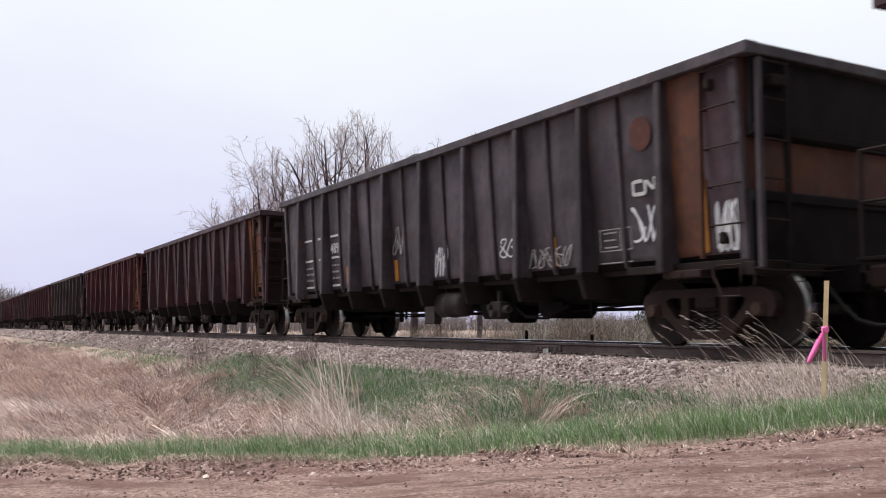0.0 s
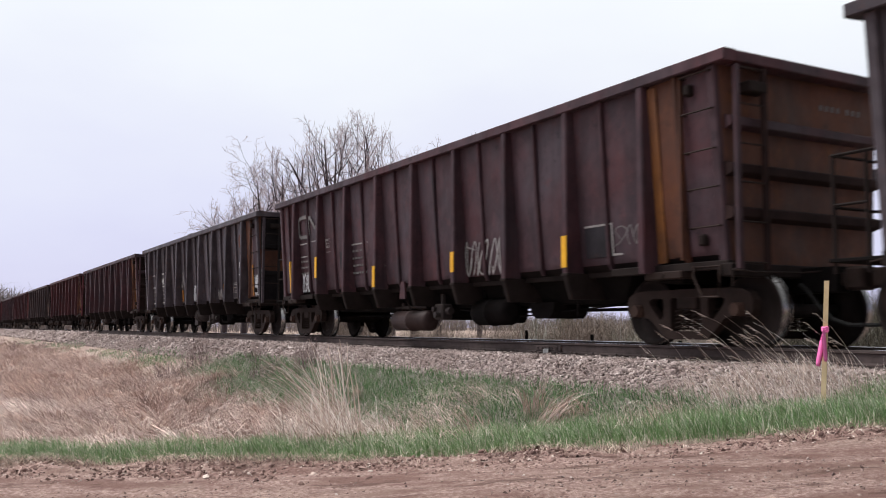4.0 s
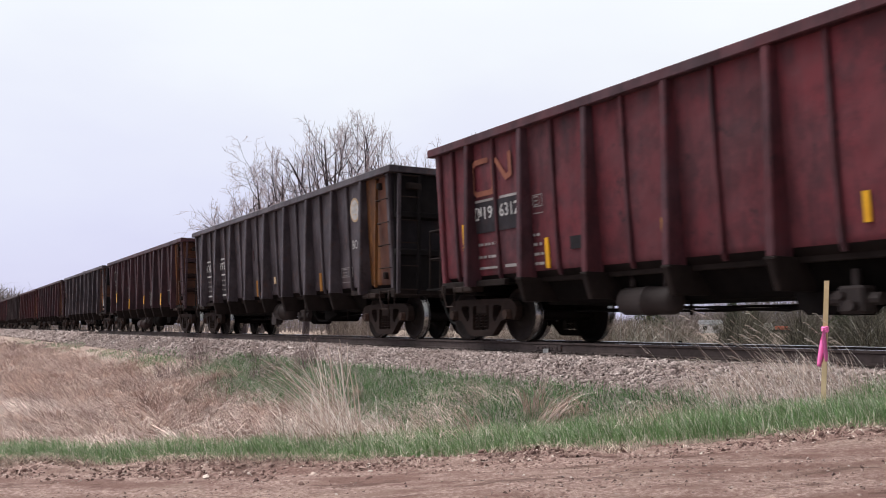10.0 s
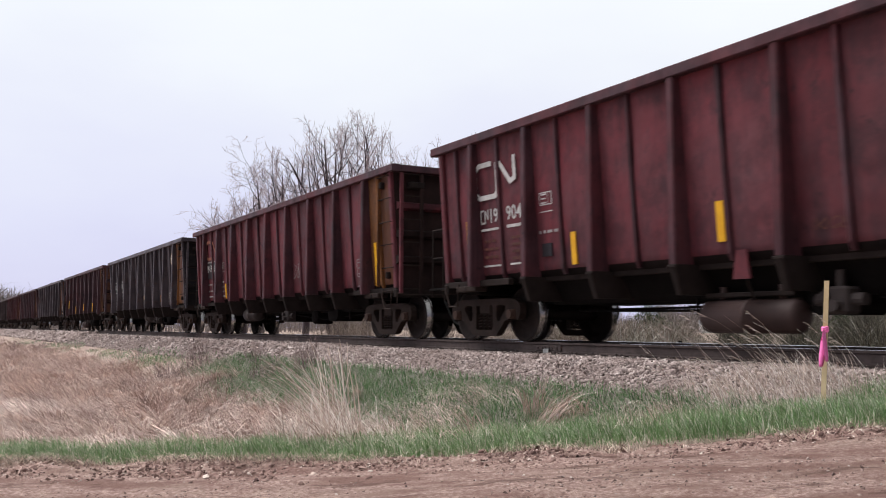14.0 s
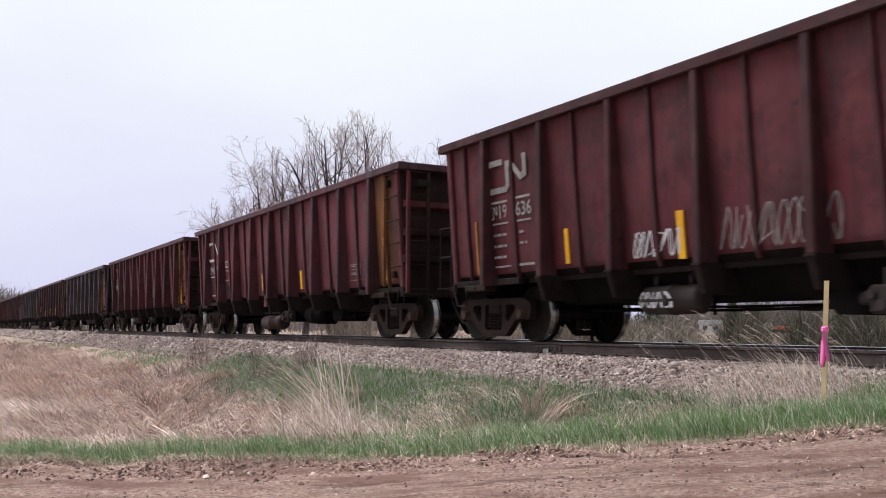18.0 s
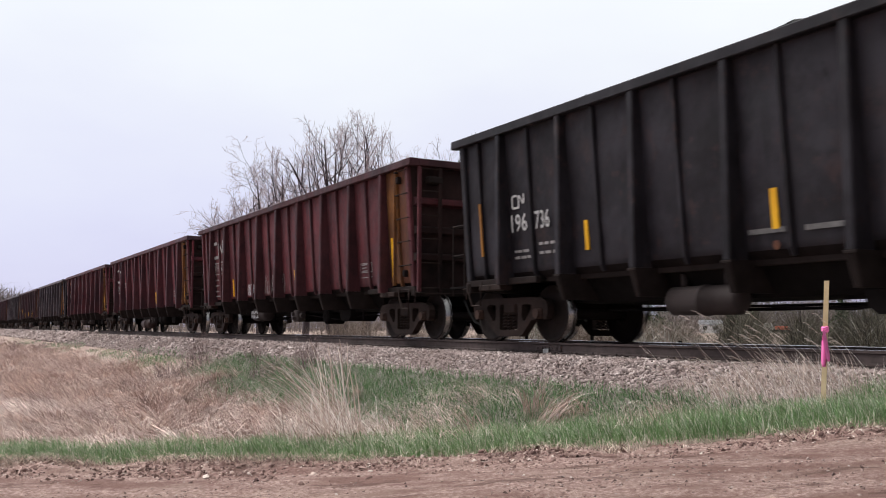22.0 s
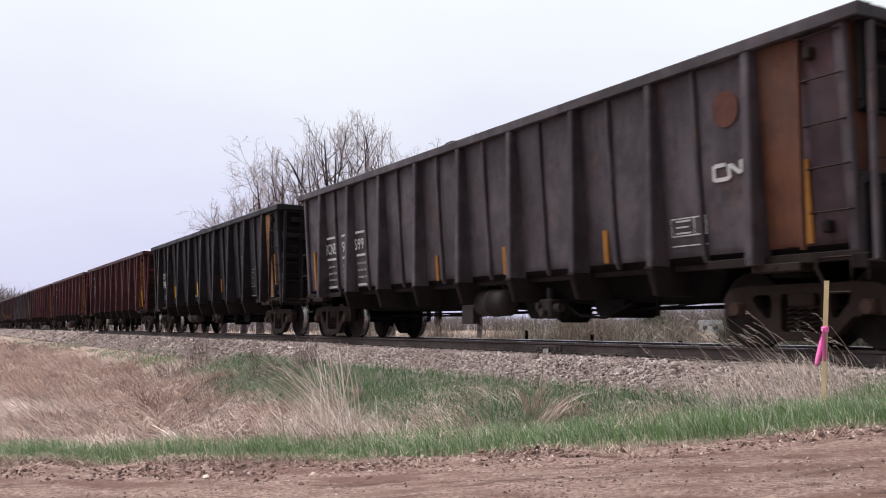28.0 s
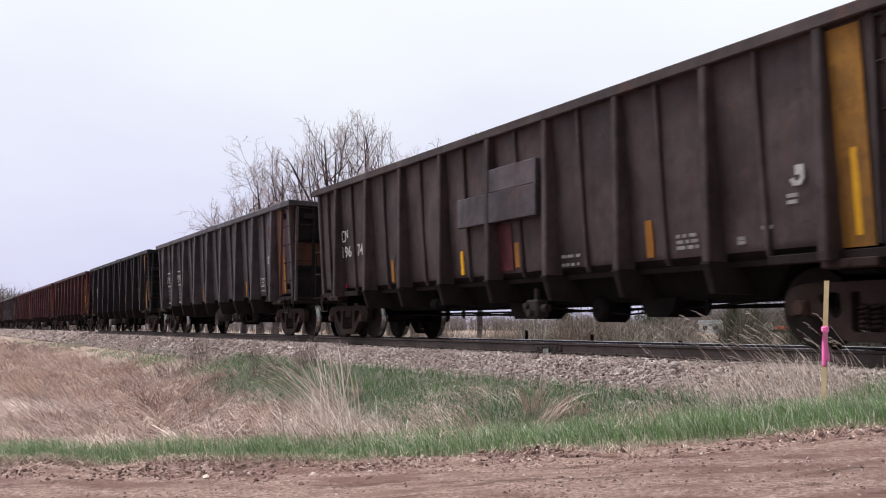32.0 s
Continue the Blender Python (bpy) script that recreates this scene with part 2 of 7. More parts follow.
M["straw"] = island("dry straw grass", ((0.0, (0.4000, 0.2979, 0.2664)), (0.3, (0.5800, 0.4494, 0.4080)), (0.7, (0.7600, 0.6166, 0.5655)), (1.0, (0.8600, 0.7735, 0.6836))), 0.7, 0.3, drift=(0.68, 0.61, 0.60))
M["palestraw"] = island("bleached straw", ((0.0, (0.3790, 0.2819, 0.2368)), (0.5, (0.6527, 0.5314, 0.4679)), (1.0, (0.8930, 0.8350, 0.7856))))
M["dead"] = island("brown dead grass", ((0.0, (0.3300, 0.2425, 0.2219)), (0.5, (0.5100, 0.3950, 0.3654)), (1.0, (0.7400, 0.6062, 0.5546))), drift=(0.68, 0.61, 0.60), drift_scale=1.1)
M["matted"] = island("grey matted grass", ((0.0, (0.3105, 0.2472, 0.2415)), (0.5, (0.5405, 0.4485, 0.4226)), (1.0, (0.759, 0.667, 0.6279))))
M["green"] = island("young green grass", ((0.0, (0.114, 0.191, 0.077)), (0.40, (0.190, 0.314, 0.134)), (0.72, (0.247, 0.397, 0.180)), (0.80, (0.475, 0.474, 0.361)), (1.0, (0.703, 0.690, 0.577))), 0.7, 0.25)
M["brush"] = island("bare brown brush", ((0.0, (0.10, 0.08, 0.078)), (0.5, (0.21, 0.17, 0.165)), (1.0, (0.40, 0.34, 0.32))))
M["wood"] = island("distant bare woodland", ((0.0, (0.10, 0.085, 0.085)), (0.5, (0.17, 0.145, 0.14)), (1.0, (0.27, 0.235, 0.225))))
M["olive"] = island("brown willow brush", ((0.0, (0.081, 0.06218, 0.0513)), (0.5, (0.1823, 0.1416, 0.1188)), (1.0, (0.351, 0.2844, 0.243))))
M["palebrush"] = island("pale grey green brush tips", ((0.0, (0.10, 0.105, 0.075)), (0.5, (0.22, 0.21, 0.165)), (1.0, (0.55, 0.53, 0.50))))
M["sage"] = island("grey brown brush", ((0.0, (0.02808, 0.02434, 0.02059)), (0.5, (0.07488, 0.06365, 0.05242)), (0.85, (0.1217, 0.117, 0.07956)), (1.0, (0.2246, 0.1966, 0.1685))))
M["bankgreen"] = island("lush bank grass", ((0.0, (0.047, 0.107, 0.040)), (0.42, (0.092, 0.203, 0.073)), (0.70, (0.151, 0.284, 0.112)), (0.79, (0.36, 0.32, 0.275)), (1.0, (0.573, 0.477, 0.488))), 0.7, 0.25)
M["stone"] = island("crushed ballast stone", ((0.0, (0.155, 0.121, 0.114)), (0.35, (0.275, 0.220, 0.208)), (0.8, (0.43, 0.355, 0.335)), (1.0, (0.62, 0.54, 0.51))), 0.9, 0.2, (0.27, 0.21, 0.195), 0.6)
M["clod"] = island("clods and pebbles", ((0.0, (0.10, 0.063, 0.057)), (0.5, (0.20, 0.134, 0.118)), (0.82, (0.35, 0.255, 0.225)), (1.0, (0.66, 0.57, 0.53))))
M["dampclod"] = island("damp broken clods", ((0.0, (0.11, 0.064, 0.057)), (0.5, (0.25, 0.158, 0.138)), (0.85, (0.40, 0.28, 0.24)), (1.0, (0.66, 0.55, 0.49))))
M["root"] = island("grey brown dead roots", ((0.0, (0.12, 0.0832, 0.0704)), (0.5, (0.32, 0.24, 0.2)), (1.0, (0.736, 0.608, 0.496))))
M["weed"] = island("purple brown dead weeds", ((0.0, (0.10, 0.068, 0.070)), (0.5, (0.20, 0.145, 0.145)), (1.0, (0.36, 0.27, 0.255))))
M["brick"] = simple("white siding", (0.55, 0.55, 0.55), (0.75, 0.75, 0.75), 3.0)
M["slateroof"] = simple("grey shingles", (0.12, 0.12, 0.13), (0.22, 0.22, 0.23), 6.0)
M["redpaint"] = simple("red orange truck paint", (0.55, 0.10, 0.05), (0.70, 0.16, 0.08), 4.0, 0.4)
M["glass"] = simple("dark window glass", (0.02, 0.025, 0.03), (0.04, 0.045, 0.05), 3.0, 0.1)


def soil_material():
    m, n, l, b = base_material("thatch over soil", 0.95, 0.0, 0.1)
    co = n.new("ShaderNodeTexCoord").outputs["Object"]
    f = noise_node(n, l, co, 26.0, 8, 0.75, (1.0, 1.0, 1.0))
    g = noise_node(n, l, co, 0.55, 5, 0.6)
    c = ramp(n, l, f, ((0.25, (0.13, 0.092, 0.082)), (0.5, (0.40, 0.30, 0.26)), (0.78, (0.66, 0.53, 0.47))))
    c = blend(n, l, ramp(n, l, g, ((0.50, (0, 0, 0)), (0.68, (0.75, 0.75, 0.75)))), c, ramp(n, l, f, ((0.3, (0.07, 0.09, 0.04)), (0.75, (0.17, 0.19, 0.09)))))
    l.new(c, b.inputs["Base Color"])
    bump(n, l, b, f, 0.8, 0.05)
    return m


def road_material():
    m, n, l, b = base_material("damp reddish dirt", 0.93, 0.0, 0.15)
    co = n.new("ShaderNodeTexCoord").outputs["Object"]
    mp = n.new("ShaderNodeMapping")
    mp.inputs["Rotation"].default_value = (0, 0, radians(-45))
    l.new(co, mp.inputs[0])
    rut = noise_node(n, l, mp.outputs[0], 1.9, 5, 0.6, (0.45, 1.5, 1.0))
    f = noise_node(n, l, co, 26.0, 8, 0.8)
    g = noise_node(n, l, co, 1.3, 4, 0.6)
    c = ramp(n, l, f, ((0.34, (0.21, 0.118, 0.102)), (0.50, (0.47, 0.315, 0.275)), (0.63, (0.76, 0.58, 0.51))))
    c = blend(n, l, ramp(n, l, rut, ((0.46, (0, 0, 0)), (0.60, (0.85, 0.85, 0.85)))), c, (0.27, 0.155, 0.132))
    c = blend(n, l, ramp(n, l, g, ((0.52, (0, 0, 0)), (0.72, (0.5, 0.5, 0.5)))), c, (0.46, 0.34, 0.28))
    damp = noise_node(n, l, mp.outputs[0], 3.4, 6, 0.7, (0.5, 1.3, 1.0))
    c = blend(n, l, ramp(n, l, damp, ((0.56, (0, 0, 0)), (0.64, (0.7, 0.7, 0.7)))), c, (0.15, 0.084, 0.072))
    l.new(c, b.inputs["Base Color"])
    bump(n, l, b, f, 1.0, 0.05)
    return m


def bed_material():
    m, n, l, b = base_material("ballast fines", 0.95, 0.0, 0.1)
    co = n.new("ShaderNodeTexCoord").outputs["Object"]
    vo = n.new("ShaderNodeTexVoronoi")
    vo.inputs["Scale"].default_value = 30.0
    l.new(co, vo.inputs["Vector"])
    g = noise_node(n, l, co, 0.8, 4, 0.6)
    c = ramp(n, l, vo.outputs["Color"], ((0.1, (0.07, 0.055, 0.055)), (0.6, (0.21, 0.17, 0.165)), (0.95, (0.40, 0.34, 0.33))))
    c = blend(n, l, ramp(n, l, g, ((0.45, (0, 0, 0)), (0.7, (0.55, 0.55, 0.55)))), c, (0.22, 0.17, 0.165))
    l.new(c, b.inputs["Base Color"])
    bump(n, l, b, vo.outputs["Distance"], 0.8, 0.04)
    return m


M["soil"], M["road"], M["bed"] = soil_material(), road_material(), bed_material()


# ---- mesh tools ----
def box(bm, x0, x1, y0, y1, z0, z1, bevel=0.0):
    m = Matrix.LocRotScale(((x0 + x1) / 2, (y0 + y1) / 2, (z0 + z1) / 2), None, (abs(x1 - x0), abs(y1 - y0), abs(z1 - z0)))
    r = bmesh.ops.create_cube(bm, size=1.0, matrix=m)
    if bevel:
        edges = list({e for v in r["verts"] for e in v.link_edges})
        bmesh.ops.bevel(bm, geom=edges, offset=bevel, segments=1, affect="EDGES", profile=0.5)
    return bm


def loft(bm, rings, closed=True, caps=True):
    """Skin a list of rings of points, each ring with as many points."""
    vs = [[bm.verts.new(p) for p in ring] for ring in rings]
    k = len(vs[0])
    for a, b in zip(vs, vs[1:]):
        for i in range(k if closed else k - 1):
            j = (i + 1) % k
            bm.faces.new((a[i], a[j], b[j], b[i]))
    if caps and closed:
        bm.faces.new(vs[0][::-1])
        bm.faces.new(vs[-1])
    return bm


def prism_x(bm, profile, x0, x1):
    """A profile of (y, z) drawn along x."""
    return loft(bm, [[(x0, y, z) for y, z in profile], [(x1, y, z) for y, z in profile]])


def prism_y(bm, profile, y0, y1):
    """A profile of (x, z) drawn along y."""
    return loft(bm, [[(x, y0, z) for x, z in profile], [(x, y1, z) for x, z in profile]])


def tube(bm, points, r, seg=6, r_end=None):
    points = [Vector(p) for p in points]
    rings = []
    for i, p in enumerate(points):
        d = (points[min(i + 1, len(points) - 1)] - points[max(i - 1, 0)]).normalized()
        a = d.cross(Vector((0, 0, 1)) if abs(d.z) < 0.9 else Vector((1, 0, 0))).normalized()
        b = d.cross(a)
        rr = r if r_end is None else r + (r_end - r) * i / (len(points) - 1)
        rings.append([p + rr * (math.cos(2 * math.pi * k / seg) * a + math.sin(2 * math.pi * k / seg) * b) for k in range(seg)])
    return loft(bm, rings)


def lathe_y(bm, profile, seg=28):
    """Turn (radius, y) round the y axis; the profile is a closed ring."""
    rings = [[(r * math.cos(2 * math.pi * i / seg), y, r * math.sin(2 * math.pi * i / seg)) for r, y in profile] for i in range(seg)]
    vs = [[bm.verts.new(p) for p in ring] for ring in rings]
    k = len(profile)
    for i in range(seg):
        a, b = vs[i], vs[(i + 1) % seg]
        for j in range(k):
            bm.faces.new((a[j], a[(j + 1) % k], b[(j + 1) % k], b[j]))
    return bm


def finish(bm, name, *materials):
    bmesh.ops.recalc_face_normals(bm, faces=bm.faces)
    me = bpy.data.meshes.new(name)
    bm.to_mesh(me)
    bm.free()
    for m in materials:
        me.materials.append(m)
    return me


def part(name, data, material, parent, label=""):
    """Links a bmesh (or a ready mesh) as one mesh object under a thing or a part."""
    me = data if isinstance(data, bpy.types.Mesh) else finish(data, name, material)
    ob = new(name, me)
    ob.parent = parent
    if name in ("stencil_text", "stencil_rule", "spray_tag"):
        ob["kind"] = "stuff"
    if label:
        ob["label"] = label
    return ob


MESHES = {}


def shared(key, material, build):
    """One mesh for each shape and material, shared by all alike parts."""
    k = (key, material.name)
    if k not in MESHES:
        MESHES[k] = finish(build(), str(key).split(" ")[0], material)
    return MESHES[k]


def quads(name, verts, faces, material):
    """A mesh from arrays: verts (n, 3), faces (m, 4)."""
    me = bpy.data.meshes.new(name)
    me.vertices.add(len(verts))
    me.vertices.foreach_set("co", np.asarray(verts, np.float32).ravel())
    me.loops.add(faces.size)
    me.loops.foreach_set("vertex_index", np.asarray(faces, np.int32).ravel())
    me.polygons.add(len(faces))
    me.polygons.foreach_set("loop_start", np.arange(0, faces.size, 4, dtype=np.int32))
    me.update(calc_edges=True)
    me.materials.append(material)
    return me


# ---- the lie of the land ----
rng = np.random.default_rng(7)
E0X, E0Y = -9.5, -8.93
HALF = 0.70710678


def wobble(x, y, f, seed):
    """A cheap smooth noise in -1..1."""
    r = np.random.default_rng(seed)
    out = np.zeros_like(x, dtype=float)
    for i in range(6):
        a, ph, k = r.uniform(0, 2 * np.pi), r.uniform(0, 2 * np.pi), f * r.uniform(0.6, 1.9)
        out = out + np.sin((np.cos(a) * x + np.sin(a) * y) * k + ph + 0.8 * np.sin((np.sin(a) * x - np.cos(a) * y) * k * 0.6 + i))
    return out / 6


def lattice(x, y, f, seed):
    """Value noise in -1..1."""
    x, y = np.asarray(x, float) * f, np.asarray(y, float) * f
    i, j = np.floor(x).astype(np.int64), np.floor(y).astype(np.int64)
    u, v = x - i, y - j
    u, v = u * u * (3 - 2 * u), v * v * (3 - 2 * v)

    def corner(a, b):
        h = (a * 374761393 + b * 668265263 + seed * 362437) & 0xFFFFFFFF
        h = ((h ^ (h >> 13)) * 1274126177) & 0xFFFFFFFF
        return ((h ^ (h >> 16)) & 0xFFFF) / 32767.5 - 1
    return (corner(i, j) * (1 - u) + corner(i + 1, j) * u) * (1 - v) + (corner(i, j + 1) * (1 - u) + corner(i + 1, j + 1) * u) * v


def layered(x, y, f, seed, octaves=3):
    return sum(lattice(x, y, f * 2.1 ** k, seed + k) * 0.55 ** k for k in range(octaves)) / sum(0.55 ** k for k in range(octaves))


def along(x, y):
    """Along the dirt road, and across it (positive on the road)."""
    dx, dy = x - E0X, y - E0Y
    return (dx + dy) * HALF, (dx - dy) * HALF


def verge(s):
    return np.interp(s, [-4, 0, 3.5, 5, 6.6, 8, 12], [0.35, 0.5, 0.95, 1.05, 1.6, 1.9, 2.2])


def turf_edge(s):
    """Where the grass of the verge gives way to the dirt of the road."""
    return np.interp(s, [-6, 0, 4, 5.1, 6.1, 6.9, 7.5, 9], [0.07, 0.06, 0.0, -0.22, -0.36, -0.60, -0.50, -0.45])


def on_plan(s, w):
    """The plan's x and y of a place along and across the road."""
    return np.column_stack([E0X + (s + w) * HALF, E0Y + (s - w) * HALF])


def bank(y):
    return np.interp(np.abs(y), [0, 1.72, 2.62, 4.3, 6.2, 9, 40, 70, 112, 4000], [-0.205, -0.215, -0.68, -1.18, -1.44, -1.5, -1.5, -1.4, -0.75, -0.75])


def road_level(s, w):
    return np.interp(s, [-12, 0, 3.4, 5.2, 6.5, 7.5, 12], [-1.35, -1.03, -0.885, -0.735, -0.63, -0.53, -0.26]) - 0.03 * np.clip(w, 0, 8)


def land(x, y):
    """Height of the ground."""
    x, y = np.asarray(x, float), np.asarray(y, float)
    s, w = along(x, y)
    z = bank(y) + np.where(np.abs(y) > 2.6, 1, 0) * (0.06 * wobble(x, y, 1.7, 3) + 0.035 * wobble(x, y, 3.6, 11) + 0.07 * wobble(x, y, 0.45, 4)) * np.clip((np.abs(y) - 2.6) / 1.5, 0, 1)
    hummock = 0.10 * layered(x, y, 0.9, 301) + 0.055 * layered(x, y, 2.3, 305)
    z = z + np.where(np.abs(y) < 60, hummock, 0) * np.clip((np.abs(y) - 2.9) / 1.3, 0, 1)
    berm = road_level(s, w) - 0.42 * np.clip(-w - verge(s), 0, None) + 0.02 * wobble(x, y, 2.2, 5)
    berm = berm - 0.35 * np.clip(w - 8.5, 0, None) - 0.12 * np.clip(-s - 9, 0, None)
    rut = np.where((w > 0.05) & (w < 8), 1.0, 0.0) * (0.022 * wobble(s * 0.25, w * 2.2, 2.4, 6) + 0.016 * wobble(x, y, 5.0, 8) + 0.01 * wobble(x, y, 13.0, 9))
    edge = 0.018 * np.exp(-((w - 0.12) / 0.16) ** 2) * (1 + wobble(x, y, 4.0, 10))
    e = w - turf_edge(s)
    broken = np.exp(-((e - 0.34) / 0.30) ** 2) * (0.055 * np.clip(layered(s * 0.7, w, 4.5, 311, 4) + 0.05, -0.25, 1) + 0.016 * layered(x, y, 16, 321, 2))
    worn = np.where((e > 0) & (w < 8), 1.0, 0.0) * (0.030 * layered(s * 0.4, w, 2.1, 331) + 0.012 * layered(s * 0.6, w, 8.0, 341))
    berm = berm + rut * 0.6 + edge + broken + worn
    k = 0.05
    top = np.maximum(z, berm)
    blend_up = k * np.log1p(np.exp(-np.abs(z - berm) / k))
    return np.where(np.abs(y) < 2.62, np.maximum(z, np.where(np.abs(y) > 1.9, berm, z)), top + blend_up * 0.6)


def steps(marks):
    out = []
    for a, b, d in marks:
        out += list(np.arange(a, b - 1e-6, d))
    return np.array(out + [marks[-1][1]])


gx = steps([(-3200, -600, 200), (-600, -120, 20), (-120, -45, 1.5), (-45, -20, 0.3), (-20, -9.4, 0.09), (-9.4, -2.6, 0.036), (-2.6, 4, 0.16), (4, 8, 0.5), (8, 60, 4), (60, 3200, 200)])
gy = steps([(-3200, -400, 200), (-400, -60, 20), (-60, -16, 1.5), (-16, -14, 0.4), (-14, -9.6, 0.16), (-9.6, -3.9, 0.042), (-3.9, -2.62, 0.08), (-2.62, 2.62, 0.131), (2.62, 14, 0.4), (14, 80, 3), (80, 400, 20), (400, 3200, 200)])
GX, GY = np.meshgrid(gx, gy, indexing="ij")
GZ = land(GX, GY)
g_index = np.arange(GX.size).reshape(GX.shape)
g_faces = np.stack([g_index[:-1, :-1], g_index[1:, :-1], g_index[1:, 1:], g_index[:-1, 1:]], -1).reshape(-1, 4)
g_verts = np.stack([GX, GY, GZ], -1).reshape(-1, 3)
g_mid = g_verts[g_faces].mean(1)
g_s, g_w = along(g_mid[:, 0], g_mid[:, 1])
on_bed = (np.abs(g_mid[:, 1]) < 2.62) & (np.abs(g_mid[:, 0]) < 700)
on_road = ~on_bed & (g_w > turf_edge(g_s) + 0.02 + 0.09 * layered(g_mid[:, 0], g_mid[:, 1], 2.5, 21)) & (g_w < 7.6) & (np.abs(g_s) < 60) & (g_mid[:, 1] < -2.62)


def sheet(name, chosen, material, label, category):
    used, inverse = np.unique(g_faces[chosen], return_inverse=True)
    me = quads(name, g_verts[used], inverse.reshape(-1, 4), material)
    me.polygons.foreach_set("use_smooth", np.ones(len(me.polygons), bool))
    return tagged(new(name, me), label, category, kind="structure")


sheet("ground", ~on_bed & ~on_road, M["soil"], "uneven ditch and field of dry straw thatch", "ground")
sheet("road", on_road, M["road"], "rutted reddish dirt road with damp clods", "road")
sheet("ballast_bed", on_bed, M["bed"], "raised bed of grey crushed stone", "ballast")


# ---- the track ----
def rail_profile(y):
    return [(y - 0.07, -0.172), (y + 0.07, -0.172), (y + 0.07, -0.160), (y + 0.012, -0.142), (y + 0.010, -0.048), (y + 0.036, -0.036), (y + 0.036, -0.010), (y + 0.033, -0.0044), (y + 0.014, -0.0014), (y, 0.0),
            (y - 0.014, -0.0014), (y - 0.033, -0.0044), (y - 0.036, -0.010), (y - 0.036, -0.036), (y - 0.010, -0.048), (y - 0.012, -0.142), (y - 0.07, -0.160)]


track = tagged(new("railway_track"), "brown steel rails on ties in stone ballast", "railway track", kind="structure")
for y in (-0.753, 0.753):
    for xa, xb in ((-500, -12.175), (-12.165, 90)):
        me = finish(prism_x(bmesh.new(), rail_profile(y), xa, xb), "rail", M["railsteel"], M["railhead"])
        for p in me.polygons:
            if p.normal.z > 0.98 and p.center.z > -0.01:
                p.material_index = 1
        part("rail", me, None, track)
    for side in (-1, 1):
        bar = bmesh.new()
        box(bar, -12.52, -11.82, y + side * 0.014, y + side * 0.042, -0.140, -0.050, 0.006)
        for bx in (-12.43, -12.30, -12.23, -12.11, -12.04, -11.91):
            tube(bar, [(bx, y + side * 0.042, -0.095), (bx, y + side * 0.070, -0.095)], 0.017, 6)
        part("joint_bar", bar, M["railsteel"], track, "bolted steel joint bar")
mark = bmesh.new()
box(mark, -12.24, -12.10, -0.838, -0.826, -0.175, -0.115, 0.004)
box(mark, -12.23, -12.11, -0.826, -0.800, -0.118, -0.106, 0.002)
part("bond_clip", mark, M["white"], track, "small white painted clip on the rail joint")


def tie_mesh():
    return box(bmesh.new(), -0.115, 0.115, -1.3, 1.3, -0.38, -0.178, 0.012)


def plate_mesh():
    b = box(bmesh.new(), -0.10, 0.10, -0.17, 0.17, -0.180, -0.171, 0.003)
    for dx in (-0.06, 0.06):
        for dy in (-0.09, 0.09):
            box(b, dx - 0.012, dx + 0.012, dy - 0.014, dy + 0.014, -0.172, -0.150)
    return b


for i in range(130):
    t = part("tie", shared("tie", M["tie"], tie_mesh), None, track)
    t.location.x = -66 + 0.535 * i
    for y in (-0.753, 0.753):
        if i > 60:
            pl = part("tie_plate", shared("tie_plate", M["railsteel"], plate_mesh), None, track)
            pl.location = (-66 + 0.535 * i, y, 0)


# ---- the wagons. x runs from the leading rim (0) to the trailing rim (15.93), shifted to the middle ----
CX = 7.965
LONG = 15.93
POSTS = [1.355 + 1.634 * i for i in range(9)]
RIBS = [(a + b) / 2 - 0.085 for a, b in zip(POSTS, POSTS[1:])]
TRUCKS = (1.05, 14.69)
WHEELBASE, RADIUS = 1.78, 0.457
FACE = 1.57


def skin(z):
    """Half width of the side sheet, which leans in towards the floor."""
    return 1.44 - 0.165 * (3.39 - z) / 2.36


BAYS = [(0.20, POSTS[0])] + list(zip(POSTS, POSTS[1:])) + [(POSTS[-1], 15.02), (15.02, 15.70)]


def flip(pts, side):
    return [(x, y * side, z) for x, y, z in pts]


def roll(z):
    return 0.15 * (max(0.0, 1.17 - z) / 0.18) ** 2


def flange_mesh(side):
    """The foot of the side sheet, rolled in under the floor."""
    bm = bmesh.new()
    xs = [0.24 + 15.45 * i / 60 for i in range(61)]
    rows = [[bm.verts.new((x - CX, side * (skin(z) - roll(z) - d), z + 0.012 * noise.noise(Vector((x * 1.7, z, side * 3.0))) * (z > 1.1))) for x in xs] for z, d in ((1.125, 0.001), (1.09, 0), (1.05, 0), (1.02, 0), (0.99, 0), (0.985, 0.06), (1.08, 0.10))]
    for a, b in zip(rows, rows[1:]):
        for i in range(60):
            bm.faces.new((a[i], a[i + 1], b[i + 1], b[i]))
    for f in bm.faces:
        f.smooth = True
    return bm


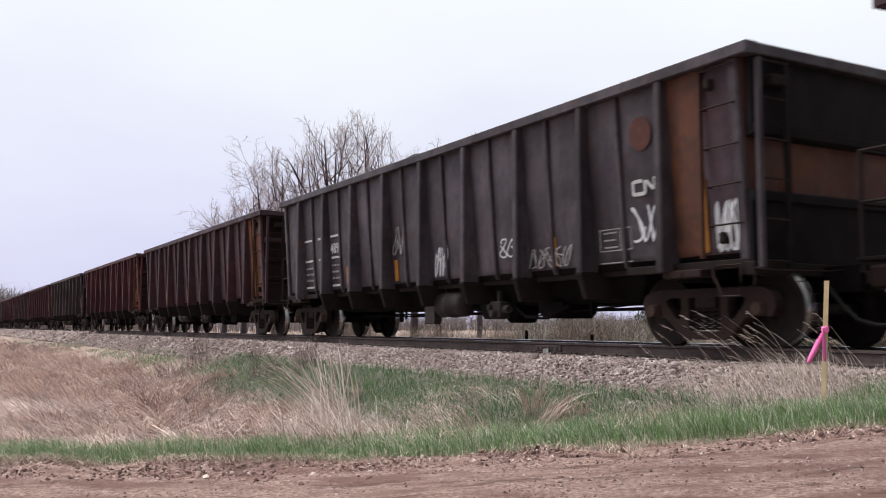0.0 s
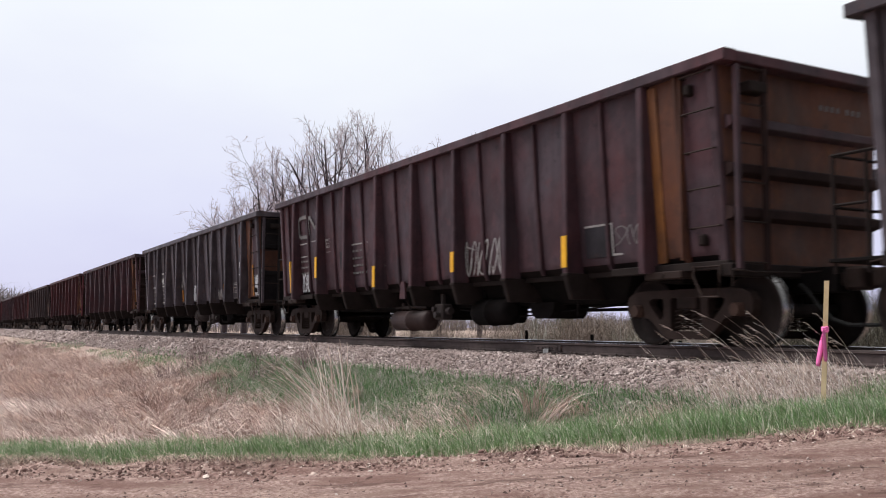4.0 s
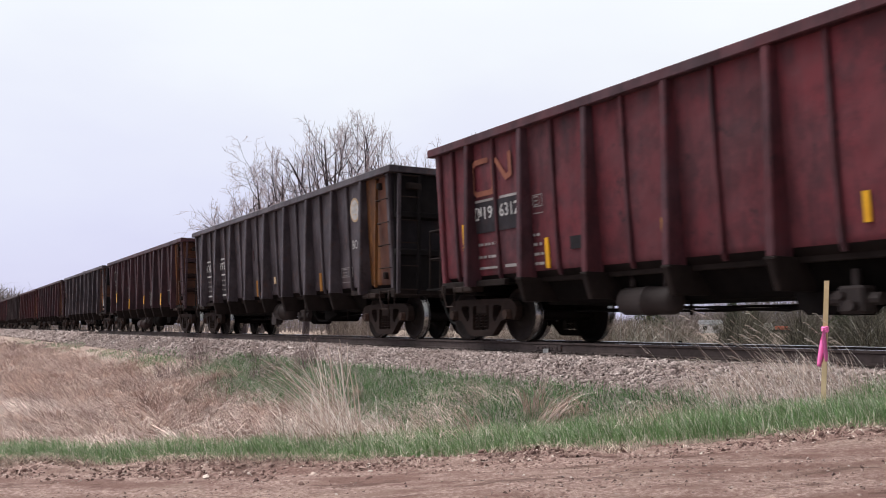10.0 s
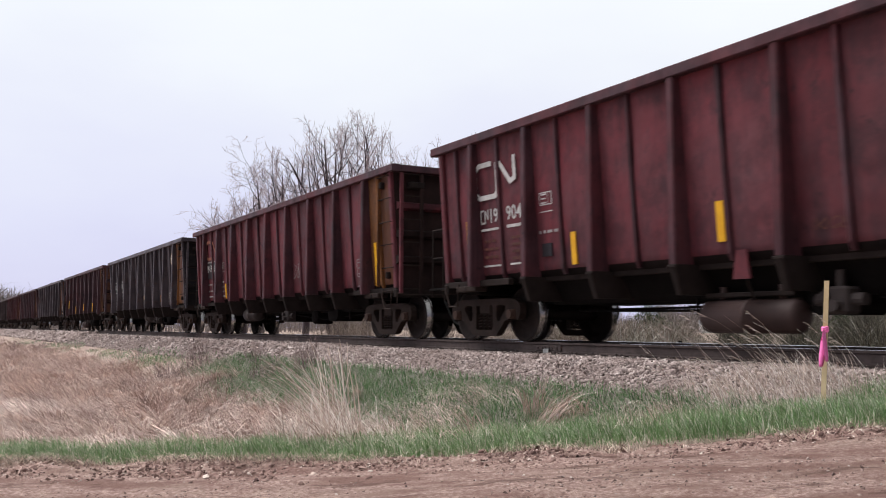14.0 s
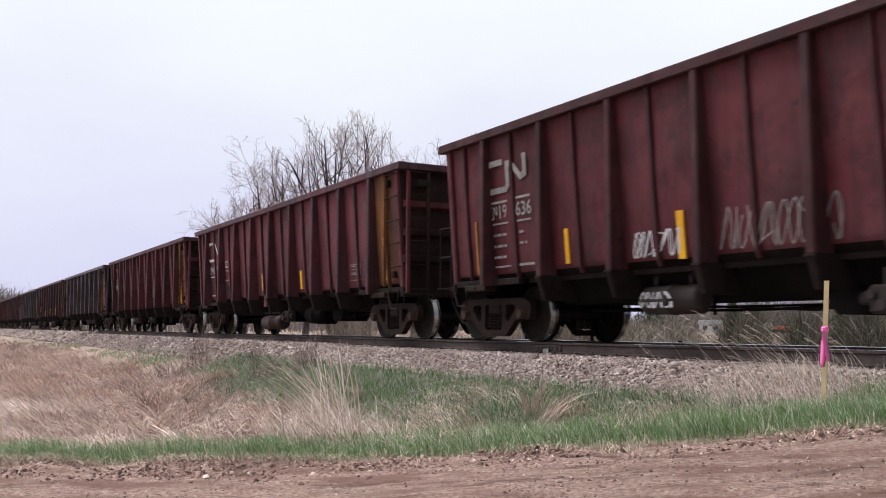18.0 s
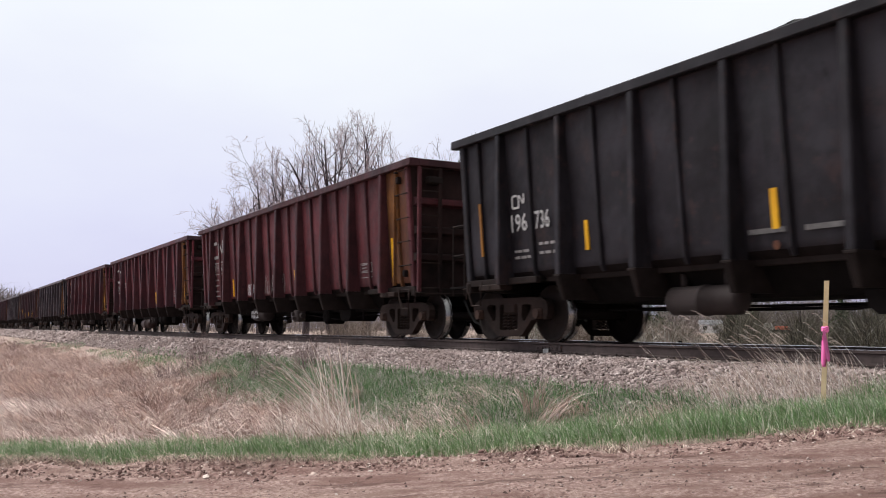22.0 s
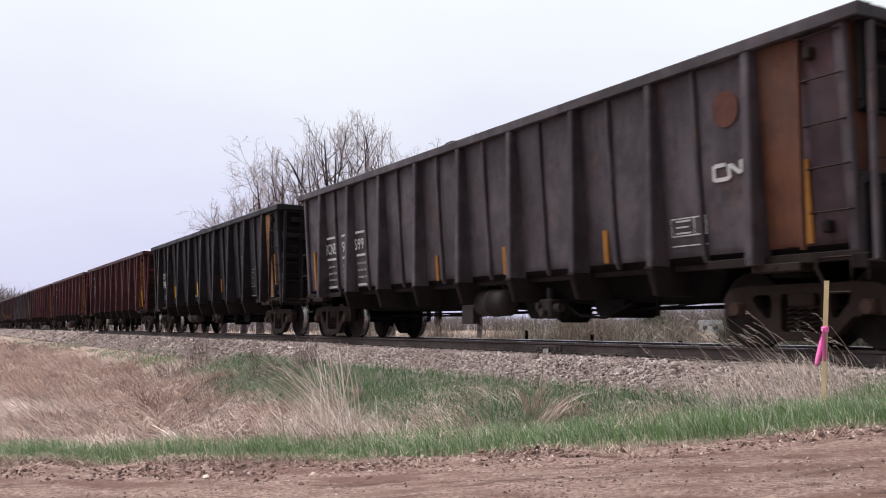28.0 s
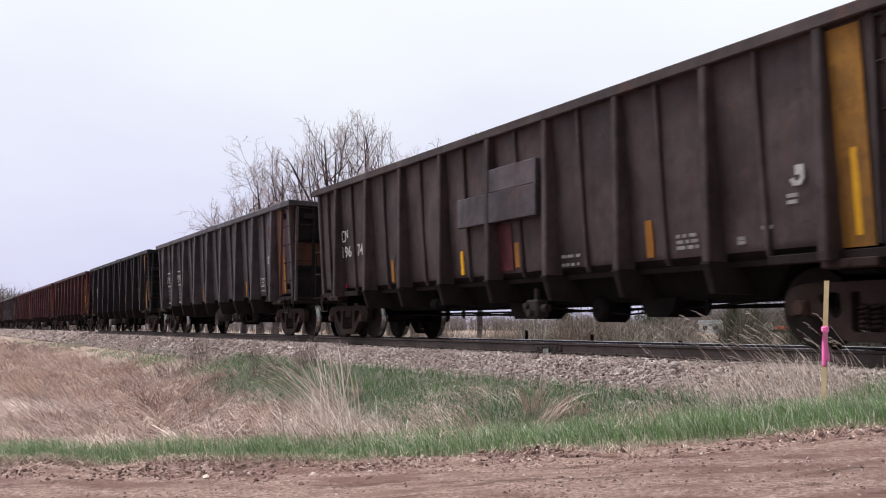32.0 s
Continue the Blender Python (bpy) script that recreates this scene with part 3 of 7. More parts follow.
def panel_mesh(x0, x1, side, dent):
    """A side sheet between posts: dented, and rolled in under the floor along its foot."""
    bm = bmesh.new()
    nx = 8
    heights = [1.115, 1.15] + [1.20 + 2.19 * j / 9 for j in range(10)]
    rings = []
    for z in heights:
        v = (z - 1.0) / 2.39
        row = []
        for i in range(nx + 1):
            u = i / nx
            bulge = 0.022 * math.sin(math.pi * u) * math.sin(math.pi * min(1, v * 1.1)) + 0.012 * noise.noise(Vector((u * 3 + dent * 7.3, v * 4, dent)))
            rolled = roll(z)
            row.append((x0 + (x1 - x0) * u - CX, side * (skin(z) - rolled + (bulge if 0 < i < nx and z > 1.1 else 0)), z))
        rings.append(row)
    vs = [[bm.verts.new(p) for p in r] for r in rings]
    for a, b in zip(vs, vs[1:]):
        for i in range(nx):
            bm.faces.new((a[i], a[i + 1], b[i + 1], b[i]))
    back = [[bm.verts.new((p[0], side * (skin(p[2]) - inset), p[2])) for p in (r[0], r[-1])] for r, inset in ((rings[0], 0.03), (rings[-1], 0.02))]
    bm.faces.new((back[0][0], back[0][1], back[1][1], back[1][0]))
    for f in bm.faces:
        f.smooth = True
    return bm


def post_mesh(side, deep):
    h = 0.063
    bm = bmesh.new()

    def ring(z, yo, yi, k):
        return flip([(-k, yi, z), (-k, yo - 0.02, z), (-k + 0.02, yo, z), (k - 0.02, yo, z), (k, yo - 0.02, z), (k, yi, z)], side)
    rings = [ring(3.40, FACE - 0.005, skin(3.4) - 0.02, h), ring(1.02, FACE - 0.005, skin(1.02) - 0.02, h)]
    if not deep:
        rings += [ring(0.93, FACE - 0.02, 1.20, h)]
    return loft(bm, rings)


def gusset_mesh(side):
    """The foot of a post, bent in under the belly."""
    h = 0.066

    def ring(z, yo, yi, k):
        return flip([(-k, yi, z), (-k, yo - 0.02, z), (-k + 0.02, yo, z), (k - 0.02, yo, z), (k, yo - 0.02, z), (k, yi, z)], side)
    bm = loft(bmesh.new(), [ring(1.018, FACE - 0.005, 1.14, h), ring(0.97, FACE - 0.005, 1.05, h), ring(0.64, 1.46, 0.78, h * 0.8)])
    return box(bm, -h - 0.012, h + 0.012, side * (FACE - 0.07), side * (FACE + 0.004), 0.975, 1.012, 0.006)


def rib_mesh(side):
    k = 0.034
    return loft(bmesh.new(), [flip([(-k, skin(z) - 0.015, z), (-k, skin(z) + d - 0.015, z), (-k + 0.015, skin(z) + d, z), (k - 0.015, skin(z) + d, z), (k, skin(z) + d - 0.015, z), (k, skin(z) - 0.015, z)], side)
                              for z, d in ((3.38, 0.07), (1.12, 0.07), (1.03, 0.03))])


def rim_mesh():
    bm = bmesh.new()
    for s in (-1, 1):
        prism_x(bm, [(s * y, z) for y, z in ((1.36, 3.385), (1.565, 3.372), (1.58, 3.385), (1.58, 3.505), (1.565, 3.52), (1.37, 3.52))], -CX, LONG - CX)
    for a, b in ((0.004, 0.30), (LONG - 0.30, LONG - 0.004)):
        box(bm, a - CX, b - CX, -1.357, 1.357, 3.382, 3.518, 0.01)
    return bm


def end_mesh(x):
    """The end plate."""
    bm = bmesh.new()
    loft(bm, [[(x - CX - 0.015, -k, z), (x - CX + 0.015, -k, z), (x - CX + 0.015, k, z), (x - CX - 0.015, k, z)] for z, k in ((0.98, skin(0.98)), (3.384, skin(3.384)))])
    box(bm, x - CX - 0.013, x - CX + 0.013, -1.352, 1.352, 3.37, 3.46)
    return bm


def beam_mesh():
    return loft(bmesh.new(), [[(0, y, -0.09), (0.10, y, -0.06), (0.12, y, -0.045), (0.12, y, 0.045), (0.10, y, 0.06), (0, y, 0.09)] for y in (-1.36, 1.36)])


def corner_mesh(side):
    return loft(bmesh.new(), [flip([(-0.07, skin(z) - 0.06, z), (-0.07, skin(z) + 0.05, z), (-0.05, skin(z) + 0.07, z), (0.05, skin(z) + 0.07, z), (0.07, skin(z) + 0.05, z), (0.07, skin(z) - 0.06, z)], side) for z in (0.94, 3.385)])


def tub_mesh():
    bm = bmesh.new()
    section = [(-1.10, 1.05), (-0.82, 0.66), (-0.76, 0.60), (0.76, 0.60), (0.82, 0.66), (1.10, 1.05)]
    ends = [(-1.10, 1.05), (-1.08, 1.02), (-1.06, 1.0), (1.06, 1.0), (1.08, 1.02), (1.10, 1.05)]
    loft(bm, [[(x - CX, y, z) for y, z in sec] for x, sec in ((2.25, ends), (2.75, section), (13.18, section), (13.68, ends))])
    box(bm, 0.25 - CX, 2.26 - CX, -1.29, 1.29, 0.98, 1.05)
    box(bm, 13.67 - CX, 15.68 - CX, -1.29, 1.29, 0.98, 1.05)
    return bm


def sill_mesh(side):
    bm = bmesh.new()
    for a, b in ((0.2, 2.3), (13.6, 15.73)):
        box(bm, a - CX, b - CX, side * 1.27, side * 1.37, 0.93, 1.035, 0.008)
    box(bm, 2.3 - CX, 13.6 - CX, side * 1.10, side * 1.17, 0.95, 1.03, 0.006)
    return bm


def center_sill_mesh():
    bm = bmesh.new()
    box(bm, -0.35 - CX, 16.28 - CX, -0.17, 0.17, 0.66, 0.97, 0.01)
    for x in TRUCKS:
        box(bm, x - CX - 0.22, x - CX + 0.22, -1.30, 1.30, 0.80, 0.985, 0.02)
    return bm


def bolster_pad_mesh(side):
    bm = box(bmesh.new(), -0.33, 0.33, side * 1.20, side * 1.44, 0.845, 0.945, 0.012)
    tube(bm, [(0, side * 1.44, 0.90), (0, side * 1.455, 0.90)], 0.03, 8)
    return bm


def truck_mesh():
    bm = box(bmesh.new(), -0.18, 0.18, -1.05, 1.05, 0.47, 0.72, 0.02)
    tube(bm, [(0, 0, 0.70), (0, 0, 0.80)], 0.2, 16)
    for s in (-1, 1):
        box(bm, -0.62, -0.54, s * 0.30, s * 0.62, 0.36, 0.50, 0.01)
        box(bm, 0.54, 0.62, s * 0.30, s * 0.62, 0.36, 0.50, 0.01)
    tube(bm, [(-0.58, -0.9, 0.42), (-0.58, 0.9, 0.42)], 0.05, 8)
    tube(bm, [(0.58, -0.9, 0.42), (0.58, 0.9, 0.42)], 0.05, 8)
    return bm


def sideframe_mesh(side):
    """One casting: arched top, bellied bottom, two windows and the spring opening."""
    half = [(0.0, 0.085), (0.30, 0.085), (0.40, 0.115), (0.66, 0.345), (0.72, 0.365), (0.78, 0.36), (0.80, 0.545), (0.98, 0.545), (1.00, 0.36), (1.07, 0.38), (1.11, 0.46), (1.12, 0.57), (1.07, 0.655), (0.97, 0.705), (0.80, 0.725), (0.0, 0.73)]
    outer = half + [(-x, z) for x, z in half[-2:0:-1]]
    window = [(0.40, 0.60), (0.46, 0.62), (0.60, 0.62), (0.67, 0.59), (0.66, 0.53), (0.48, 0.34), (0.42, 0.35), (0.39, 0.42)]
    pocket = [(-0.25, 0.62), (0.25, 0.62), (0.27, 0.58), (0.27, 0.22), (0.24, 0.19), (-0.24, 0.19), (-0.27, 0.22), (-0.27, 0.58)]
    bm = bmesh.new()
    for loop_pts in (outer, window, [(-x, z) for x, z in window], pocket):
        vs = [bm.verts.new((x, side * 0.93, z)) for x, z in loop_pts]
        for i in range(len(vs)):
            bm.edges.new((vs[i], vs[(i + 1) % len(vs)]))
    bmesh.ops.triangle_fill(bm, edges=bm.edges[:], use_beauty=True, use_dissolve=False)
    grown = bmesh.ops.extrude_face_region(bm, geom=bm.faces[:])
    bmesh.ops.translate(bm, verts=[v for v in grown["geom"] if isinstance(v, bmesh.types.BMVert)], vec=(0, side * 0.13, 0))
    return bm


def journal_mesh(side):
    bm = box(bmesh.new(), -0.088, 0.088, side * 0.90, side * 1.11, 0.375, 0.543, 0.025)
    return tube(bm, [(0, side * 1.10, 0.457), (0, side * 1.14, 0.457)], 0.078, 12)


def spring_mesh():
    bm = bmesh.new()
    pts = [(0.052 * math.cos(a), 0.052 * math.sin(a), 0.205 + 0.26 * a / (2 * math.pi * 5)) for a in [2 * math.pi * 5 * i / 50 for i in range(51)]]
    return tube(bm, pts, 0.015, 4)


def wheelset_mesh():
    bm = bmesh.new()
    for s in (-1, 1):
        inner, outer = 0.685, 0.815
        prof = [(0.09, inner - 0.02), (0.16, inner - 0.02), (0.19, inner + 0.03), (0.38, inner + 0.055), (0.40, inner), (0.483, inner), (0.483, inner + 0.022), (0.462, inner + 0.034), (RADIUS, outer),
                (0.40, outer), (0.385, inner + 0.085), (0.20, inner + 0.08), (0.16, outer + 0.01), (0.09, outer + 0.01)]
        lathe_y(bm, [(r, s * y) for r, y in prof], 36)
    tube(bm, [(0, -1.08, 0), (0, 1.08, 0)], 0.085, 10)
    bmesh.ops.recalc_face_normals(bm, faces=bm.faces)
    me = bpy.data.meshes.new("wheelset")
    bm.to_mesh(me)
    bm.free()
    me.materials.append(M["wheel"])
    me.materials.append(M["tread"])
    for p in me.polygons:
        c = p.center
        r = math.hypot(c.x, c.z)
        if r > 0.452 and abs(p.normal.y) < 0.6 and abs(c.y) > 0.6:
            p.material_index = 1
        p.use_smooth = True
    return me


WHEELSET = wheelset_mesh()


def coupler_mesh(sign):
    bm = bmesh.new()
    box(bm, sign * 0.0, sign * 0.42, -0.08, 0.08, 0.74, 0.90, 0.015)
    box(bm, sign * 0.40, sign * 0.66, -0.14, 0.15, 0.68, 0.96, 0.035)
    box(bm, sign * 0.58, sign * 0.80, 0.02, 0.15, 0.70, 0.94, 0.03)
    return bm


def hose_mesh(sign):
    pts = [(0, 0, 0.76), (sign * 0.10, -0.02, 0.70), (sign * 0.28, -0.03, 0.50), (sign * 0.48, -0.03, 0.33), (sign * 0.68, -0.01, 0.27), (sign * 0.84, 0, 0.27)]
    return tube(bmesh.new(), pts, 0.026, 6)


def lever_mesh(sign):
    pts = [(0, -1.36, 0.92), (sign * 0.14, -1.34, 0.90), (sign * 0.16, -1.2, 0.885), (sign * 0.16, -0.35, 0.90), (sign * 0.34, -0.05, 0.93)]
    tube_bm = tube(bmesh.new(), pts, 0.012, 5)
    return tube(tube_bm, [(0.0, -1.36, 0.92), (0.0, -1.37, 0.72)], 0.012, 5)


def rung_mesh(w, out):
    """A round bar, bent back at both ends to the plate."""
    return tube(bmesh.new(), [(-w / 2, 0.01, 0), (-w / 2, -out, 0), (w / 2, -out, 0), (w / 2, 0.01, 0)], 0.012, 5)


def end_rung_mesh(sign):
    return tube(bmesh.new(), [(0, -1.32, 0), (0, -0.88, 0)], 0.012, 5)


def stile_mesh():
    return box(bmesh.new(), -0.03, 0.03, -0.035, 0.035, 0.92, 3.36, 0.006)


def stirrup_mesh():
    return tube(bmesh.new(), [(-0.20, -1.42, 0.98), (-0.19, -1.44, 0.86), (-0.05, -1.44, 0.60), (0.22, -1.44, 0.60), (0.24, -1.44, 0.86), (0.24, -1.42, 0.98)], 0.018, 5)


def railing_mesh():
    """The guard rail of the small brake platform at the leading end."""
    bm = bmesh.new()
    for x in (-0.42, -0.02):
        tube(bm, [(x, -1.28, 0.80), (x, -1.28, 2.06)], 0.022, 6)
    tube(bm, [(-0.44, -1.28, 2.05), (0.18, -1.28, 2.05)], 0.020, 6)
    tube(bm, [(-0.42, -1.28, 1.52), (0.0, -1.28, 1.52)], 0.018, 6)
    tube(bm, [(-0.42, -1.28, 1.50), (-0.42, -0.3, 1.50)], 0.018, 6)
    tube(bm, [(-0.42, -1.28, 2.05), (-0.42, -0.3, 2.05)], 0.018, 6)
    tube(bm, [(-0.42, -0.3, 0.95), (-0.42, -0.3, 2.05)], 0.018, 6)
    return bm


def platform_mesh():
    return box(bmesh.new(), -0.46, 0.19, -1.34, 0.5, 0.915, 0.955, 0.006)


def brake_wheel_mesh():
    bm = bmesh.new()
    pts = [(0, 0.28 * math.cos(a), 0.28 * math.sin(a)) for a in [2 * math.pi * i / 20 for i in range(21)]]
    tube(bm, pts, 0.015, 5)
    for i in range(3):
        a = math.pi * i / 3
        tube(bm, [(0, 0.28 * math.cos(a), 0.28 * math.sin(a)), (0, -0.28 * math.cos(a), -0.28 * math.sin(a))], 0.010, 4)
    tube(bm, [(0, 0, 0), (0.2, 0, 0)], 0.03, 6)
    return bm


def reservoir_mesh(length, r):
    bm = bmesh.new()
    xs = [(-length / 2, 0.35), (-length / 2 + 0.02, 0.75), (-length / 2 + 0.08, 1.0), (-0.03, 1.0), (-0.03, 1.06), (0.03, 1.06), (0.03, 1.0), (length / 2 - 0.08, 1.0), (length / 2 - 0.02, 0.75), (length / 2, 0.35)]
    loft(bm, [[(x, r * k * math.cos(2 * math.pi * i / 18), r * k * math.sin(2 * math.pi * i / 18)) for i in range(18)] for x, k in xs])
    for x in (-length * 0.3, length * 0.3):
        box(bm, x - 0.03, x + 0.03, -0.04, 0.04, r * 0.9, r + 0.16)
    for f in bm.faces:
        f.smooth = len(f.verts) == 4
    return bm


def valve_mesh():
    bm = box(bmesh.new(), -0.16, 0.16, -0.12, 0.12, -0.14, 0.16, 0.03)
    tube(bm, [(-0.30, 0, 0.02), (0.30, 0, 0.02)], 0.07, 10)
    tube(bm, [(0.05, -0.10, -0.05), (0.05, -0.22, -0.05)], 0.06, 10)
    tube(bm, [(-0.10, -0.10, 0.06), (-0.10, -0.18, 0.06)], 0.05, 10)
    box(bm, -0.04, 0.04, -0.03, 0.03, 0.12, 0.34)
    return bm


def rods_mesh(kind):
    bm = bmesh.new()
    tube(bm, [(3.0 - CX, -0.45, 0.50), (6.2 - CX, -0.5, 0.46), (9.4 - CX, -0.5, 0.50), (13.0 - CX, -0.35, 0.52)], 0.020, 5)
    tube(bm, [(2.7 - CX, 0.4, 0.54), (13.2 - CX, 0.4, 0.52)], 0.018, 5)
    tube(bm, [(8.6 - CX, -0.85, 0.56), (10.6 - CX, -0.8, 0.42), (13.1 - CX, -0.62, 0.58)], 0.014, 5)
    tube(bm, [(5.6 - CX, -0.65, 0.52), (7.4 - CX, -0.7, 0.44), (8.2 - CX, -0.6, 0.55)], 0.016, 5)
    if kind:
        tube(bm, [(10.2 - CX, -0.9, 0.57), (10.6 - CX, -0.95, 0.40), (11.2 - CX, -0.95, 0.38), (11.7 - CX, -0.9, 0.57)], 0.022, 5)
    return bm


def hopper_lug_mesh():
    """A rounded bracket that hangs under the belly."""
    return prism_y(bmesh.new(), [(-0.34, 0.64), (0.34, 0.64), (0.30, 0.47), (0.18, 0.38), (-0.18, 0.38), (-0.30, 0.47)], -0.9, -0.2)


def hanger_mesh():
    return box(bmesh.new(), -0.025, 0.025, -0.80, -0.76, 0.40, 0.64, 0.006)


def load_mesh(seed, rise):
    """Heaped coal, lumpy along the rims."""
    r = np.random.default_rng(seed)
    nx, ny = 130, 24
    xs, ys = np.linspace(0.2, 15.7, nx), np.linspace(-1.37, 1.37, ny)
    X, Y = np.meshgrid(xs, ys, indexing="ij")
    Z = 3.38 + rise + 0.14 * (1 - (Y / 1.37) ** 2) + 0.07 * wobble(X, Y, 1.1, seed) + 0.05 * wobble(X, Y, 5.0, seed + 1) + 0.03 * r.normal(size=X.shape)
    Z += 0.28 * np.clip(wobble(X, Y, 3.0, seed + 2) - 0.30, 0, 1)
    Z -= 0.35 * (np.exp(-((X - 0.2) / 0.7) ** 2) + np.exp(-((X - 15.7) / 0.7) ** 2))
    idx = np.arange(X.size).reshape(X.shape)
    faces = np.stack([idx[:-1, :-1], idx[1:, :-1], idx[1:, 1:], idx[:-1, 1:]], -1).reshape(-1, 4)
    return quads("load", np.stack([X - CX, Y, Z], -1).reshape(-1, 3), faces, M["coal"])


LOADS = [load_mesh(31, -0.02), load_mesh(32, 0.05), load_mesh(33, 0.085)]

# ---- paint on the wagon sides ----
LIFT = 0.028
SX = CX + 0.055


def front(z, out=0.0):
    """Just proud of the near side sheet at a height."""
    return -(skin(z) + LIFT + out)


def plate(bm, x0, x1, z0, z1):
    vs = [bm.verts.new((x - SX, front(z), z)) for x, z in ((x0, z0), (x1, z0), (x1, z1), (x0, z1))]
    bm.faces.new(vs)
    return bm


def strip_mesh(x0, x1, z0, z1):
    k = 0.052 if x0 < 0.95 and x1 - x0 < 0.2 else 0.006
    return loft(bmesh.new(), [[(x0 - SX, front(z) + 0.02, z), (x0 - SX, front(z, k), z), (x1 - SX, front(z, k), z), (x1 - SX, front(z) + 0.02, z)] for z in (z0, z1)])


def outline(bm, x0, x1, z0, z1, t=0.016):
    plate(bm, x0, x1, z1 - t, z1)
    plate(bm, x0, x1, z0, z0 + t)
    plate(bm, x0, x0 + t, z0, z1)
    plate(bm, x1 - t, x1, z0, z1)
    return bm


def disc_mesh(x, z, r):
    bm = bmesh.new()
    bm.faces.new([bm.verts.new((x - SX + r * math.cos(a), front(z + r * 1.08 * math.sin(a)), z + r * 1.08 * math.sin(a))) for a in [2 * math.pi * i / 28 for i in range(28)]])
    return bm


def stroke(bm, pts, t):
    """A flat painted line of width t on the wagon side, mitred at its bends."""
    pts = [p for i, p in enumerate(pts) if i == 0 or math.dist(p, pts[i - 1]) > 1e-3]
    edge = []
    for i, (x, z) in enumerate(pts):
        a, b = pts[max(i - 1, 0)], pts[min(i + 1, len(pts) - 1)]
        d0, d1 = Vector((x - a[0], z - a[1])), Vector((b[0] - x, b[1] - z))
        d0, d1 = (d0 if d0.length > 1e-6 else d1).normalized(), (d1 if d1.length > 1e-6 else d0).normalized()
        n0, n1 = Vector((-d0.y, d0.x)), Vector((-d1.y, d1.x))
        m = n0 + n1
        m = n0 if m.length < 0.3 else m.normalized()
        k = t / 2 / max(0.55, m.dot(n0))
        edge.append([bm.verts.new((x - SX + e * m.x * k, front(z + e * m.y * k, 0.008), z + e * m.y * k)) for e in (-1, 1)])
    for a, b in zip(edge, edge[1:]):
        bm.faces.new((a[0], b[0], b[1], a[1]))
    return bm


def emblem_mesh(x0, x1, z0, z1, t=0.10):
    """The owner's mark as one bent band: an open loop and a slanting stroke."""
    bm = bmesh.new()
    w, h = x1 - x0, z1 - z0
    stroke(bm, [(x0 + 0.44 * w, z1 - t / 2), (x0 + 0.12 * w, z1 - t / 2), (x0 + t / 2, z1 - 0.18 * h), (x0 + t / 2, z0 + 0.18 * h), (x0 + 0.12 * w, z0 + t / 2), (x0 + 0.50 * w, z0 + t / 2), (x0 + 0.55 * w, z0 + 0.2 * h),
                (x0 + 0.55 * w, z1 - t), (x0 + 0.64 * w, z1 - t), (x1 - 0.14 * w, z0 + 0.36 * h), (x1 - t / 2, z0 + 0.42 * h), (x1 - t / 2, z1)], t)
    return bm


def tag_mesh(seed, x0, x1, z0, z1, t):
    """Sprayed loops and slashes with no meaning."""
    r = random.Random(seed)
    bm = bmesh.new()
    n = max(2, round((x1 - x0) / max(0.2, (z1 - z0) * 0.6)))
    for i in range(n):
        mx, hw = x0 + (x1 - x0) * (i + 0.5) / n, (x1 - x0) / n * 0.5
        mz, hh = (z0 + z1) / 2, (z1 - z0) / 2
        fx, fz, pa, pb = r.choice((1.0, 1.5, 2.0)), r.choice((1.0, 2.0, 2.5, 3.0)), r.uniform(0, 6.28), r.uniform(0, 6.28)
        pts = []
        for k in range(26):
            u = k / 25 * 2 * math.pi * 0.9
            pts.append((mx + hw * math.sin(fx * u + pa) * (0.8 + 0.2 * math.sin(3 * u)) + 0.15 * hh * math.cos(fz * u + pb), mz + hh * math.cos(fz * u + pb)))
        stroke(bm, pts, t * 0.7)
        if r.random() < 0.5:
            stroke(bm, [(mx - hw * r.uniform(0.4, 1), mz + hh * r.uniform(-1, 1)), (mx + hw * r.uniform(0.4, 1.2), mz + hh * r.uniform(-1, 1))], t * 0.6)
    return bm


def words_mesh(text, x0, x1, z0, z1, material):
    cu = bpy.data.curves.new("words", "FONT")
    cu.body, cu.size, cu.resolution_u = text, 1.0, 2
    cu.offset = 0.012
    ob = bpy.data.objects.new("words", cu)
    scene.collection.objects.link(ob)
    me = bpy.data.meshes.new_from_object(ob.evaluated_get(bpy.context.evaluated_depsgraph_get()))
    bpy.data.objects.remove(ob)
    bpy.data.curves.remove(cu)
    co = np.array([v.co[:] for v in me.vertices])
    lo, hi = co.min(0), co.max(0)
    zs = z0 + (co[:, 1] - lo[1]) / (hi[1] - lo[1]) * (z1 - z0)
    out = np.stack([x0 - SX + (co[:, 0] - lo[0]) / (hi[0] - lo[0]) * (x1 - x0), front(zs, 0.009), zs], 1)
    me.vertices.foreach_set("co", out.ravel())
    me.update()
    me.materials.clear()
    me.materials.append(material)
    return me


def bars_mesh(rows):
    bm = bmesh.new()
    for r in rows:
        plate(bm, *r)
    return bm


def small_lines(seed, x0, x1, z0, z1, n):
    """Unreadable stencil lines as rows of short bars."""
    r = random.Random(seed)
    bm = bmesh.new()
    for i in range(n):
        z = z1 - (z1 - z0) * (i + 0.5) / n
        x = x0
        while x < x1 - 0.05:
            w = r.uniform(0.05, 0.16)
            plate(bm, x, min(x + w, x1), z - 0.022, z + 0.022)
            x += w + r.uniform(0.02, 0.06)
    return bm


